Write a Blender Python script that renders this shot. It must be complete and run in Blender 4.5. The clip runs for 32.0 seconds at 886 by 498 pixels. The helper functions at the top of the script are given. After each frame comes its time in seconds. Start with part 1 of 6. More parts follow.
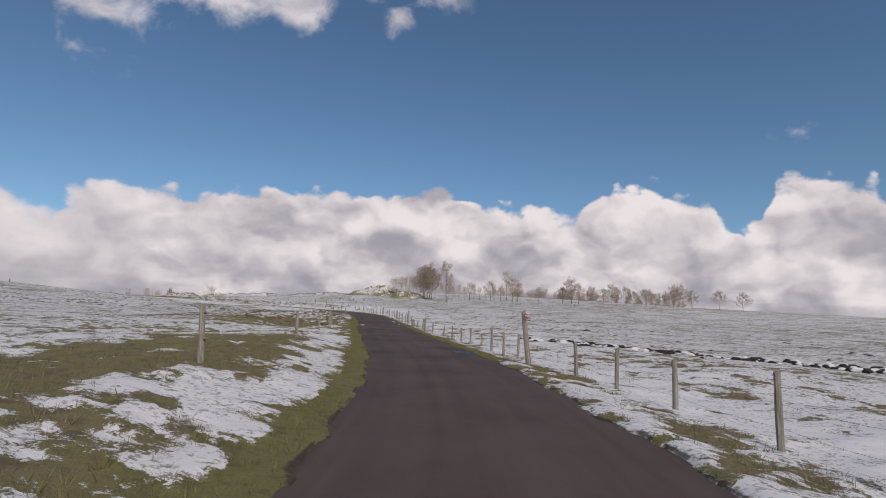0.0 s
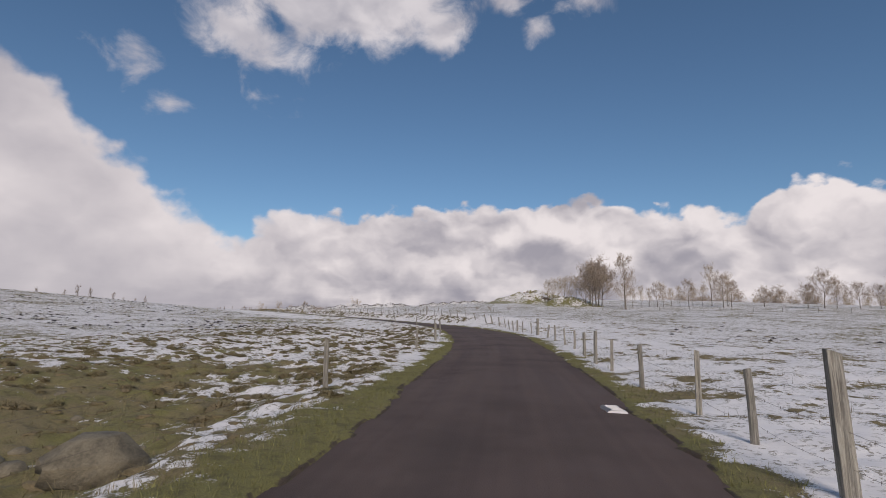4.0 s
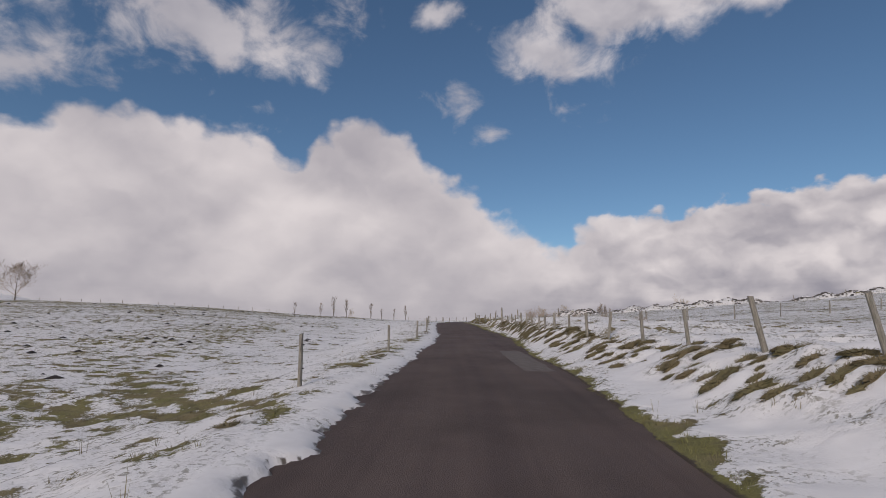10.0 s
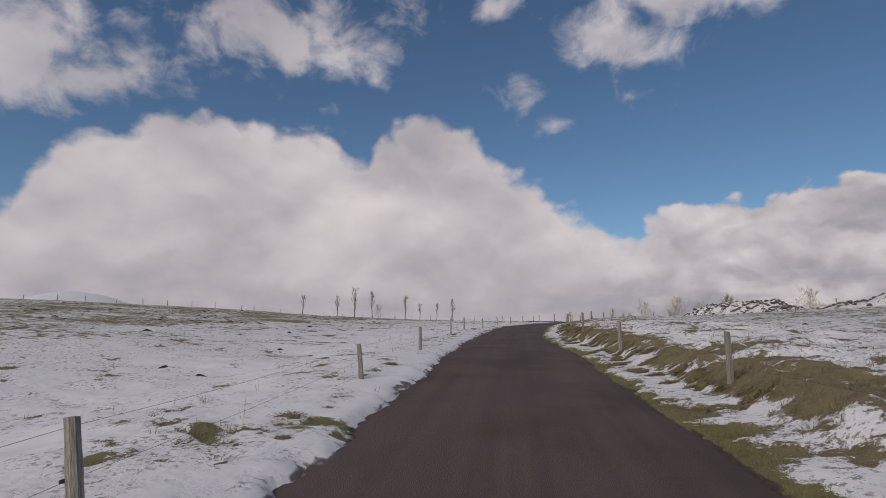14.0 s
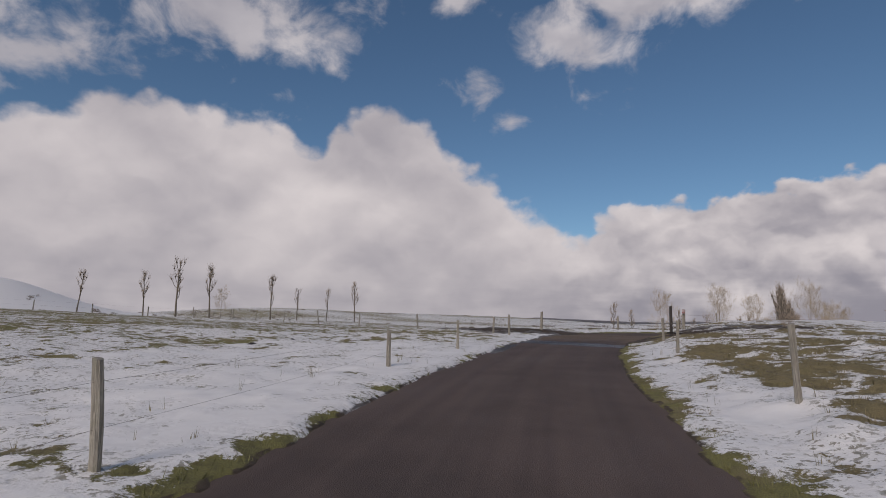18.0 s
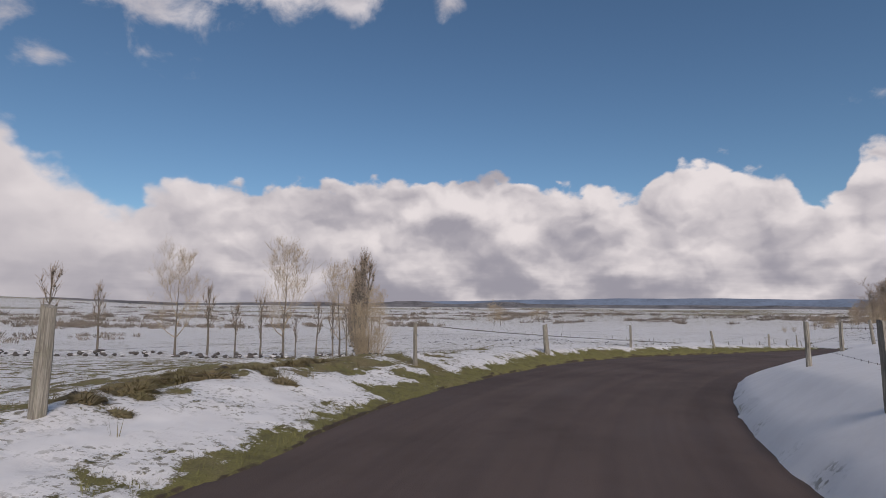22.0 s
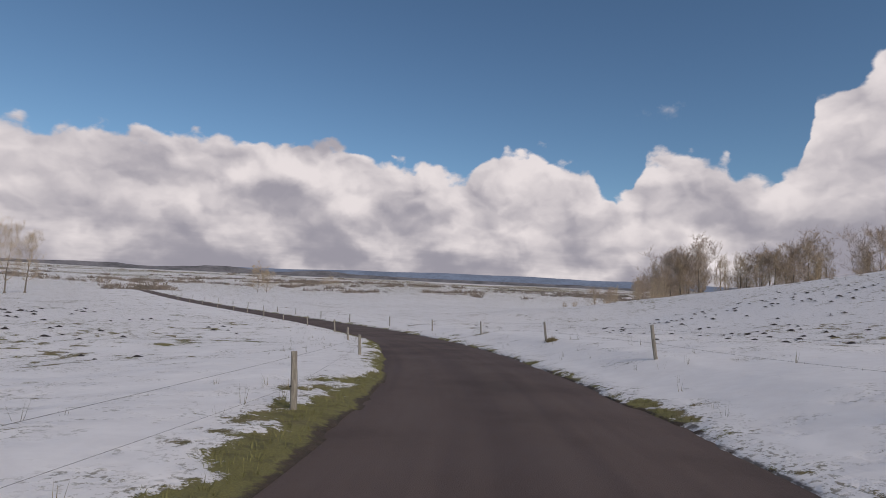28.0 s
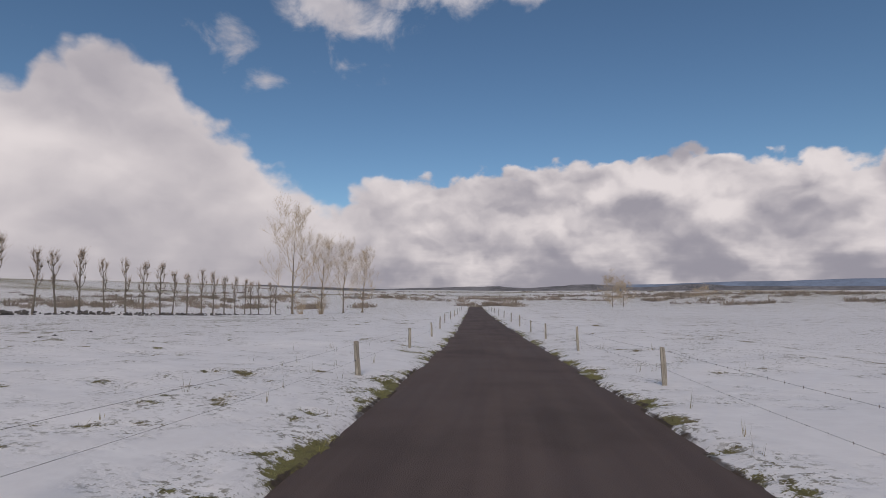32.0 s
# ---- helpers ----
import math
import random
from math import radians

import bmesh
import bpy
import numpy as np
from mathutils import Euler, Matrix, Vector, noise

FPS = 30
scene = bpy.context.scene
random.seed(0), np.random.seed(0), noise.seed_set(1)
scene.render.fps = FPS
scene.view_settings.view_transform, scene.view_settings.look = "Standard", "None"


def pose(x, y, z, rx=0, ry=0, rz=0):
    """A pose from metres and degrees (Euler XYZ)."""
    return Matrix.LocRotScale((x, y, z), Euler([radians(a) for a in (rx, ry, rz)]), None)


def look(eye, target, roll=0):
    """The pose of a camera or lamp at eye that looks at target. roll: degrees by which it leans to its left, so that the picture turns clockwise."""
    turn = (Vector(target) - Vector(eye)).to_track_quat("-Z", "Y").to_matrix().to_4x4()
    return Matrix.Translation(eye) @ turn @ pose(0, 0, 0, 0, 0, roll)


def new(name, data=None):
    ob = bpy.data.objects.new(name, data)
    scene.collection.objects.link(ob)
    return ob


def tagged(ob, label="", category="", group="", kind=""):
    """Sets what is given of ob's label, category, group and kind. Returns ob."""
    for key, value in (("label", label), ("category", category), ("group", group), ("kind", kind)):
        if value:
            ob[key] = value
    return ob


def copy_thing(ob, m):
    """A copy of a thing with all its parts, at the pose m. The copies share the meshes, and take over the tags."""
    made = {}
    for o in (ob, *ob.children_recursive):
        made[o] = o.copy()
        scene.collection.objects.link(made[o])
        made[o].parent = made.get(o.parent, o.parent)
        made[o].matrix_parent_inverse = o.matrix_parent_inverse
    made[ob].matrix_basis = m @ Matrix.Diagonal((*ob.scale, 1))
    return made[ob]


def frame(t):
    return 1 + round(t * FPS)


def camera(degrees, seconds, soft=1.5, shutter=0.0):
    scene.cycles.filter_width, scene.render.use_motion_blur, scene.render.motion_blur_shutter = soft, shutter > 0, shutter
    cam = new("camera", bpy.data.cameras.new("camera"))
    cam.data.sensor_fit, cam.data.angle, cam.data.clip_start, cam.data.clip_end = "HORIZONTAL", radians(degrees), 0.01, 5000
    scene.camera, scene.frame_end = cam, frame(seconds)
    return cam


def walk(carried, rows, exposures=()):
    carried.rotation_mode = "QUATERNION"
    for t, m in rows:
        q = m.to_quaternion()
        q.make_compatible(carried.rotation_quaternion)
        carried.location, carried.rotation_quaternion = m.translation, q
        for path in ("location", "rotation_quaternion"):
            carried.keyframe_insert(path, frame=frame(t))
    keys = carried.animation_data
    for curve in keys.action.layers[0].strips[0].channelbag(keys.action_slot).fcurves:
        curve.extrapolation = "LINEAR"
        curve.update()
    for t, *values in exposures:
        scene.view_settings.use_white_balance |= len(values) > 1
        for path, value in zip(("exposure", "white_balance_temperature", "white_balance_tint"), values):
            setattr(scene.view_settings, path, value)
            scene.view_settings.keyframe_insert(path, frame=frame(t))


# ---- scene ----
cam = camera(78.0, 32.0, soft=0.9)
# seconds, x, y, z, and the turn in degrees
ROWS = [
    (0, 0.000, 0.000, 1.500, 97.73, -1.50, -0.63),
    (0.5, 0.383, 5.725, 1.637, 97.70, -1.80, 4.75),
    (1, 0.236, 11.374, 1.763, 98.05, -1.58, 9.72),
    (1.5, -0.330, 16.975, 1.887, 97.91, -1.53, 13.63),
    (2, -1.142, 22.593, 2.014, 97.50, -0.32, 15.82),
    (2.5, -2.038, 28.305, 2.147, 97.45, -0.99, 16.47),
    (3, -2.933, 34.168, 2.301, 97.68, -1.47, 16.26),
    (3.5, -3.800, 40.154, 2.483, 98.34, -1.19, 15.56),
    (4, -4.641, 46.159, 2.685, 98.60, -0.94, 15.14),
    (4.5, -5.479, 52.098, 2.895, 98.55, -0.63, 15.09),
    (5, -6.345, 57.933, 3.109, 98.46, -0.38, 15.50),
    (5.5, -7.280, 63.647, 3.328, 98.63, -0.24, 16.48),
    (6, -8.334, 69.244, 3.550, 99.18, -0.20, 18.05),
    (6.5, -9.562, 74.749, 3.769, 98.70, -1.65, 20.49),
    (7, -11.041, 80.188, 3.980, 98.70, -2.22, 23.86),
    (7.5, -12.860, 85.578, 4.186, 98.51, -2.17, 27.70),
    (8, -15.091, 90.931, 4.394, 98.52, -2.11, 31.64),
    (8.5, -17.770, 96.231, 4.612, 98.57, -1.75, 36.05),
    (9, -20.898, 101.411, 4.839, 98.81, -1.06, 40.33),
    (9.5, -24.435, 106.360, 5.075, 98.74, -0.79, 44.42),
    (10, -28.348, 111.027, 5.322, 98.87, 0.05, 48.50),
    (10.5, -32.633, 115.475, 5.589, 98.57, 0.08, 52.53),
    (11, -37.214, 119.754, 5.868, 98.55, -0.03, 55.91),
    (11.5, -41.863, 123.919, 6.136, 98.59, -0.93, 56.43),
    (12, -46.389, 128.047, 6.381, 98.58, -0.81, 55.65),
    (12.5, -50.797, 132.127, 6.615, 98.41, -1.12, 55.16),
    (13, -55.170, 136.137, 6.859, 98.27, -0.89, 54.97),
    (13.5, -59.592, 140.140, 7.122, 98.34, -0.19, 55.19),
    (14, -64.158, 144.235, 7.394, 98.33, 0.17, 55.32),
    (14.5, -68.925, 148.486, 7.662, 98.21, 0.36, 55.38),
    (15, -73.893, 152.925, 7.916, 98.07, 0.57, 55.28),
    (15.5, -79.015, 157.557, 8.152, 97.94, 1.02, 54.97),
    (16, -84.139, 162.327, 8.357, 98.01, 1.75, 54.22),
    (16.5, -89.109, 167.106, 8.520, 97.79, 1.46, 53.37),
    (17, -93.902, 171.789, 8.661, 97.79, 1.02, 52.40),
    (17.5, -98.537, 176.421, 8.809, 97.85, -0.07, 51.35),
    (18, -103.033, 181.154, 8.981, 97.64, -0.64, 50.37),
    (18.5, -107.320, 186.068, 9.175, 97.66, -0.66, 48.88),
    (19, -111.233, 191.122, 9.374, 97.52, 0.06, 45.81),
    (19.5, -114.678, 196.261, 9.554, 97.28, 0.28, 41.58),
    (20, -117.641, 201.467, 9.696, 96.59, -0.13, 36.54),
    (20.5, -120.038, 206.774, 9.792, 96.13, -0.13, 29.71),
    (21, -121.755, 212.160, 9.841, 95.87, 0.17, 22.33),
    (21.5, -122.719, 217.444, 9.843, 96.29, 0.36, 14.21),
    (22, -122.937, 222.423, 9.808, 96.03, -0.38, 5.64),
    (22.5, -122.517, 227.095, 9.750, 95.80, -0.14, -2.63),
    (23, -121.498, 231.627, 9.679, 95.55, -0.21, -10.90),
    (23.5, -119.704, 236.075, 9.593, 95.22, 0.37, -19.43),
    (24, -117.132, 240.410, 9.489, 95.06, 0.94, -27.59),
    (24.5, -113.943, 244.610, 9.363, 94.95, -0.03, -33.59),
    (25, -110.302, 248.721, 9.207, 94.62, -0.81, -36.18),
    (25.5, -106.486, 252.927, 9.016, 94.16, -1.52, -35.26),
    (26, -102.735, 257.403, 8.782, 93.75, -2.03, -32.04),
    (26.5, -99.223, 262.235, 8.501, 93.54, -2.35, -27.74),
    (27, -96.087, 267.411, 8.181, 93.31, -2.32, -22.50),
    (27.5, -93.413, 272.826, 7.843, 93.39, -2.48, -17.24),
    (28, -91.194, 278.440, 7.507, 93.51, -2.62, -12.20),
    (28.5, -89.425, 284.337, 7.171, 93.52, -2.10, -6.81),
    (29, -88.129, 290.476, 6.817, 93.09, -1.84, -2.12),
    (29.5, -87.292, 296.727, 6.442, 92.85, -1.74, 1.87),
    (30, -86.939, 303.035, 6.060, 93.29, -1.44, 6.49),
    (30.5, -87.153, 309.352, 5.694, 93.71, -0.98, 11.96),
    (31, -87.920, 315.600, 5.369, 94.16, -0.63, 16.96),
    (31.5, -89.143, 321.720, 5.096, 94.26, -0.20, 21.23),
    (32, -90.747, 327.699, 4.880, 94.46, 0.11, 24.89),
]
walk(cam, [(t, pose(*row)) for t, *row in ROWS], exposures=((0.0, -0.14, 6900, 17), (8.0, -0.22, 6900, 17), (12.0, -0.38, 6900, 17), (16.0, -0.42, 6900, 17), (20.0, -0.34, 6900, 17), (23.5, -0.15, 6900, 17), (28.0, -0.2, 6900, 17), (32.0, -0.27, 6900, 17)))

# ---- world and sun ----
SUN_AZ, SUN_EL = 203.0, 36.0          # degrees, azimuth counted to the left of +y
world = bpy.data.worlds.new("world")
scene.world = world
world.use_nodes = True


class Net:
    """A small builder of node trees."""

    def __init__(self, tree):
        self.t = tree
        tree.nodes.clear()

    def n(self, kind, ins=None, operation="", clamp=False, dims="", interpolation="", data_type="", feature="", attribute_name=""):
        node = self.t.nodes.new(kind)
        if operation:
            node.operation = operation
        if clamp:
            node.use_clamp = True
        if dims:
            node.noise_dimensions = dims
        if interpolation:
            node.interpolation_type = interpolation
        if data_type:
            node.data_type = data_type
        if feature:
            node.feature = feature
        if attribute_name:
            node.attribute_name = attribute_name
        for k, v in (ins or {}).items():
            self.put(node, k, v)
        return node

    def put(self, node, k, v):
        sock = node.inputs[k]
        if isinstance(v, bpy.types.NodeSocket):
            self.t.links.new(v, sock)
        elif isinstance(v, bpy.types.Node):
            self.t.links.new(v.outputs[0], sock)
        else:
            sock.default_value = v

    def m(self, op, a, b=None, c=None, clamp=False):
        node = self.n("ShaderNodeMath", operation=op, clamp=clamp)
        for i, v in enumerate((a, b, c)):
            if v is not None:
                self.put(node, i, v)
        return node.outputs[0]

    def vm(self, op, a, b=None):
        node = self.n("ShaderNodeVectorMath", operation=op)
        for i, v in enumerate((a, b)):
            if v is not None:
                self.put(node, i, v)
        return node.outputs["Value"] if op in ("DOT_PRODUCT", "LENGTH") else node.outputs[0]

    def noise(self, vec, scale, detail=4.0, rough=0.55, dist=0.0, dims="3D"):
        return self.n("ShaderNodeTexNoise", {"Vector": vec, "Scale": scale, "Detail": detail, "Roughness": rough, "Distortion": dist},
                      dims=dims).outputs["Fac"]

    def step(self, v, a, b, lo=0.0, hi=1.0):
        node = self.n("ShaderNodeMapRange", {0: v, 1: a, 2: b, 3: lo, 4: hi}, interpolation="SMOOTHSTEP")
        return node.outputs[0]

    def mix(self, f, a, b):
        node = self.n("ShaderNodeMix", data_type="RGBA")
        for i, v in ((0, f), (6, a), (7, b)):
            self.put(node, i, v)
        return node.outputs[2]

    def curve(self, v, points):
        node = self.n("ShaderNodeFloatCurve", {"Value": v})
        c = node.mapping.curves[0]
        c.points[0].location, c.points[1].location = points[0], points[-1]
        for p in points[1:-1]:
            c.points.new(*p)
        node.mapping.update()
        return node.outputs[0]


W = Net(world.node_tree)
sky = W.n("ShaderNodeTexSky")
sky.sky_type, sky.sun_disc, sky.altitude = "NISHITA", False, 1000.0
sky.sun_elevation, sky.sun_rotation = radians(SUN_EL), radians(-SUN_AZ)
sky.air_density, sky.dust_density, sky.ozone_density = 1.0, 0.3, 2.0
way = W.n("ShaderNodeTexCoord").outputs["Generated"]
xyz = W.n("ShaderNodeSeparateXYZ", {0: way})
elev = W.m("MULTIPLY", W.m("ARCSINE", xyz.outputs[2]), 57.29578)                       # degrees
azim = W.m("MULTIPLY", W.m("ARCTAN2", W.m("MULTIPLY", xyz.outputs[0], -1.0), xyz.outputs[1]), 57.29578)
turn = W.m("DIVIDE", W.m("ADD", azim, 180.0), 360.0)


def deg(points):
    return [((a + 180.0) / 360.0, h / 40.0) for a, h in points]


# height of the cumulus bank's top, in degrees, round the horizon
tops = W.m("MULTIPLY", W.curve(turn, deg([(-180, 14), (-130, 15), (-90, 22), (-71, 24), (-66, 22.3), (-60.5, 20.7), (-53, 20.3), (-49.5, 18.5), (-46.5, 16.5), (-43.3, 10.4), (-39.5, 13), (-34, 13.6), (-31.8, 12.8), (-30.2, 9.3), (-27.5, 10.8), (-25, 13),
      (-20, 13.8), (-15.8, 13), (-14, 11.2), (-11, 11.7), (-5.6, 12.2), (0, 13.4), (8, 13.3), (16.5, 13), (24, 12), (30, 11.8), (34, 10.6), (36.8, 9.4), (39.5, 11.2), (43.6, 13.6), (47.5, 15.8), (50.5, 17.6), (53, 20.5), (58.3, 22), (62.5, 20), (64.2, 17.6),
      (67, 19.6), (72.6, 20.2), (79, 20.6), (86, 19), (92.5, 15), (95.5, 10), (100, 12), (110, 16), (140, 12), (180, 14)])), 40.0)
# clouds are looked at on the sphere, a little drawn out sideways
ball = W.vm("MULTIPLY", way, (1.0, 1.0, 1.35))
warp = W.n("ShaderNodeTexNoise", {"Vector": ball, "Scale": 9.0, "Detail": 4.0, "Roughness": 0.55}).outputs["Color"]
puff_v = W.vm("ADD", ball, W.vm("MULTIPLY", W.vm("SUBTRACT", warp, (0.5, 0.5, 0.5)), (0.09, 0.09, 0.09)))
puff = W.noise(ball, 9.0, 5.0, 0.55, 0.1)
fine = W.noise(ball, 34.0, 5.0, 0.6, 0.3)
billow = W.n("ShaderNodeTexVoronoi", {"Vector": puff_v, "Scale": 24.0, "Randomness": 1.0, "Smoothness": 0.3}, feature="SMOOTH_F1").outputs["Distance"]
lump = W.m("ADD", W.m("MULTIPLY", W.m("SUBTRACT", puff, 0.5), 5.0), W.m("ADD", W.m("MULTIPLY", W.m("SUBTRACT", 0.42, billow), 2.0), W.m("MULTIPLY", W.m("SUBTRACT", fine, 0.5), 1.0)))
depth = W.m("ADD", W.m("SUBTRACT", tops, elev), lump)
north = W.m("MULTIPLY", W.step(azim, 46.0, 20.0), W.step(azim, -130.0, -90.0))
bank = W.m("ADD", W.m("MULTIPLY", W.step(depth, -0.25, 0.55), north), W.m("MULTIPLY", W.step(depth, -0.6, 1.3), W.m("SUBTRACT", 1.0, north)))


def patch(az, el, ra, re, gain):
    """A high cloud: an oval about a direction, its edge broken by noise."""
    dx = W.m("DIVIDE", W.m("SUBTRACT", azim, az), ra)
    dy = W.m("DIVIDE", W.m("SUBTRACT", elev, el), re)
    r = W.m("SQRT", W.m("ADD", W.m("MULTIPLY", dx, dx), W.m("MULTIPLY", dy, dy)))
    return W.m("MULTIPLY", W.m("SUBTRACT", 1.0, r), gain)


high = None
for az, el, ra, re, gain in ((25, 33, 13, 6.2, 2.0), (38, 28.5, 6, 4.0, 1.0), (17, 31, 5.5, 3.4, 1.1), (33, 26, 7, 3.2, 0.5), (46.4, 24.8, 3.4, 2.6, 0.62), (43.2, 20.5, 2.2, 2.2, 0.6), (5.4, 30, 2.4, 1.4, 0.62), (0, 32.2, 3, 2, 0.6), (9.5, 33, 4, 1.6, 0.5),
                             (95, 22, 10, 6, 1.1), (104, 28, 14, 8, 1.0), (74, 29, 11, 5, 0.85), (66, 27, 6, 3.8, 0.7), (85, 24, 5, 4, 0.55), (76, 24.2, 3.6, 1.8, 0.5), (68.5, 22.2, 4.5, 1.7, 0.42), (60, 32, 4, 2.5, 0.5), (50, 32.3, 3.5, 1.8, 0.6),
                             (-34, 17.5, 2.5, 0.9, 0.35), (-120, 30, 30, 8, 0.8), (160, 35, 40, 10, 0.7)):
    p = patch(az, el, ra, re, gain)
    high = p if high is None else W.m("MAXIMUM", high, p)
wisp = W.noise(ball, 12.0, 7.0, 0.58, 0.3)
thin = W.step(W.m("ADD", high, W.m("MULTIPLY", W.m("SUBTRACT", wisp, 0.52), 2.3)), 0.0, 0.75)


def relief_of(scale, detail, shift):
    """How far a puffy field falls off towards the light, above and behind the eye."""
    here = W.noise(puff_v, scale, detail, 0.42)
    there = W.noise(W.vm("ADD", puff_v, shift), scale, detail, 0.42)
    return W.m("SUBTRACT", here, there)


# heaped billows: lit crowns over grey feet in the north, a softer sheet in the west
broad = W.m("SUBTRACT", W.noise(ball, 3.4, 3.0, 0.5, 0.3), 0.5)
mid = W.m("SUBTRACT", W.noise(puff_v, 9.0, 4.0, 0.5), 0.5)
lit = W.m("ADD", W.m("MULTIPLY", relief_of(7.0, 3.0, (0.012, -0.01, 0.045)), 1.15), W.m("MULTIPLY", relief_of(19.0, 4.0, (0.006, -0.004, 0.018)), 0.35))
lit = W.m("MINIMUM", W.m("MAXIMUM", lit, -0.22), 0.30)
share = W.m("DIVIDE", elev, tops)
foot = W.step(share, 0.62, 0.12)
rim = W.step(depth, 5.5, 0.4)
low = W.step(elev, 7.0, 1.6)
streak = W.m("SUBTRACT", W.noise(W.vm("MULTIPLY", way, (1.0, 1.0, 6.5)), 5.0, 4.0, 0.55), 0.56)
heaped = W.m("ADD", W.m("ADD", 0.66, W.m("MULTIPLY", broad, 0.65)), W.m("ADD", W.m("MULTIPLY", lit, 1.45), W.m("ADD", W.m("MULTIPLY", mid, 0.26), W.m("ADD", W.m("MULTIPLY", foot, -0.17), W.m("MULTIPLY", rim, 0.12)))))
sheet = W.m("ADD", W.m("ADD", 0.71, W.m("MULTIPLY", broad, 0.75)), W.m("ADD", W.m("MULTIPLY", lit, 0.32), W.m("ADD", W.m("MULTIPLY", mid, 0.10), W.m("ADD", W.m("MULTIPLY", foot, -0.12), W.m("MULTIPLY", rim, 0.03)))))
tone = W.m("ADD", W.m("MULTIPLY", heaped, north), W.m("MULTIPLY", sheet, W.m("SUBTRACT", 1.0, north)))
tone = W.m("ADD", tone, W.m("MULTIPLY", W.m("MULTIPLY", low, W.m("ADD", W.m("MULTIPLY", north, 0.7), 0.3)), W.m("MULTIPLY", streak, 0.8)))
tone_c = W.m("SMOOTH_MIN", W.m("SMOOTH_MAX", tone, 0.38, 0.28), 0.94, 0.10)
cloud = W.n("ShaderNodeCombineColor", {0: W.m("MULTIPLY", tone_c, 0.985), 1: W.m("ADD", W.m("MULTIPLY", tone_c, 0.955), 0.022), 2: W.m("ADD", W.m("MULTIPLY", tone_c, 0.87), 0.125)}).outputs[0]
over = W.m("MAXIMUM", bank, W.m("MULTIPLY", thin, 0.8))
sky_c = W.vm("MULTIPLY", sky.outputs[0], (0.78, 1.04, 1.12))
back = W.n("ShaderNodeBackground", {0: sky_c, 1: 0.088})
heap = W.n("ShaderNodeBackground", {0: cloud, 1: 0.92})
both = W.n("ShaderNodeMixShader", {0: over, 1: back.outputs[0], 2: heap.outputs[0]})
W.n("ShaderNodeOutputWorld", {0: both.outputs[0]})

sun = new("sun", bpy.data.lights.new("sun", "SUN"))
sun.data.energy, sun.data.angle, sun.data.color = 2.5, radians(26.0), (1.0, 0.94, 0.86)
az, el = radians(SUN_AZ), radians(SUN_EL)
sun.matrix_world = look((0, 0, 60), (math.sin(az) * math.cos(el), -math.cos(az) * math.cos(el), 60 - math.sin(el)))

# ---- the lie of the land ----
EYE = 1.5
LANE = np.array([(t, x, y, z - EYE) for t, x, y, z, *_ in ROWS])


def hash2(ix, iy, seed):
    h = (ix.astype(np.int64) * 374761393 + iy.astype(np.int64) * 668265263 + seed * 1442695041) & 0x7FFFFFFF
    h = ((h ^ (h >> 13)) * 1274126177) & 0x7FFFFFFF
    return ((h ^ (h >> 16)) & 0xFFFFFF) / float(0xFFFFFF)


def vnoise(x, y, seed=0):
    """Smooth value noise, 0 to 1."""
    ix, iy = np.floor(x), np.floor(y)
    fx, fy = x - ix, y - iy
    fx, fy = fx * fx * (3 - 2 * fx), fy * fy * (3 - 2 * fy)
    a, b = hash2(ix, iy, seed), hash2(ix + 1, iy, seed)
    c, d = hash2(ix, iy + 1, seed), hash2(ix + 1, iy + 1, seed)
    return (a * (1 - fx) + b * fx) * (1 - fy) + (c * (1 - fx) + d * fx) * fy


def fbm(x, y, octaves=4, seed=0, gain=0.5):
    total, amp, norm = 0.0, 1.0, 0.0
    for k in range(octaves):
        ca, sa = math.cos(0.7 * k), math.sin(0.7 * k)
        total = total + amp * vnoise((ca * x - sa * y) * 2 ** k + 17.3 * k, (sa * x + ca * y) * 2 ** k - 9.1 * k, seed + k)
        norm, amp = norm + amp, amp * gain
    return total / norm


def sstep(a, b, v):
    u = np.clip((v - a) / (b - a), 0, 1)
    return u * u * (3 - 2 * u)


# the road goes on past the last camera place, straight, gently down and over a brow
end = LANE[-1]
more, spot = [], np.array(end[1:3])
for k in range(1, 70):
    run = 3.05 * k
    bend = radians(17.0 + 4.8 * min(1.0, run / 24.0))
    spot = spot + 3.05 * np.array([-math.sin(bend), math.cos(bend)])
    fall = -0.030 * run + 0.0000775 * run * run if run < 150 else -2.756 - 0.0068 * (run - 150) - 0.0009 * (run - 150) ** 2
    more.append((32 + 0.25 * k, spot[0], spot[1], end[3] + fall))
first_dir = (LANE[1, 1:3] - LANE[0, 1:3]) / np.linalg.norm(LANE[1, 1:3] - LANE[0, 1:3])
less = [(-0.5 * k, *(LANE[0, 1:3] - first_dir * 5.8 * k), LANE[0, 3] - 0.025 * 5.8 * k) for k in (8, 7, 6, 5, 4, 3, 2, 1)]
LANE = np.vstack([less, LANE, more])


def spline(ts, vals, t):
    """A smooth curve through the rows."""
    m = np.gradient(vals, ts, axis=0)
    i = np.clip(np.searchsorted(ts, t, side="right") - 1, 0, len(ts) - 2)
    h = (ts[i + 1] - ts[i])
    s = ((t - ts[i]) / h)[:, None]
    h = h[:, None]
    return ((2 * s ** 3 - 3 * s ** 2 + 1) * vals[i] + (s ** 3 - 2 * s ** 2 + s) * h * m[i]
            + (-2 * s ** 3 + 3 * s ** 2) * vals[i + 1] + (s ** 3 - s ** 2) * h * m[i + 1])


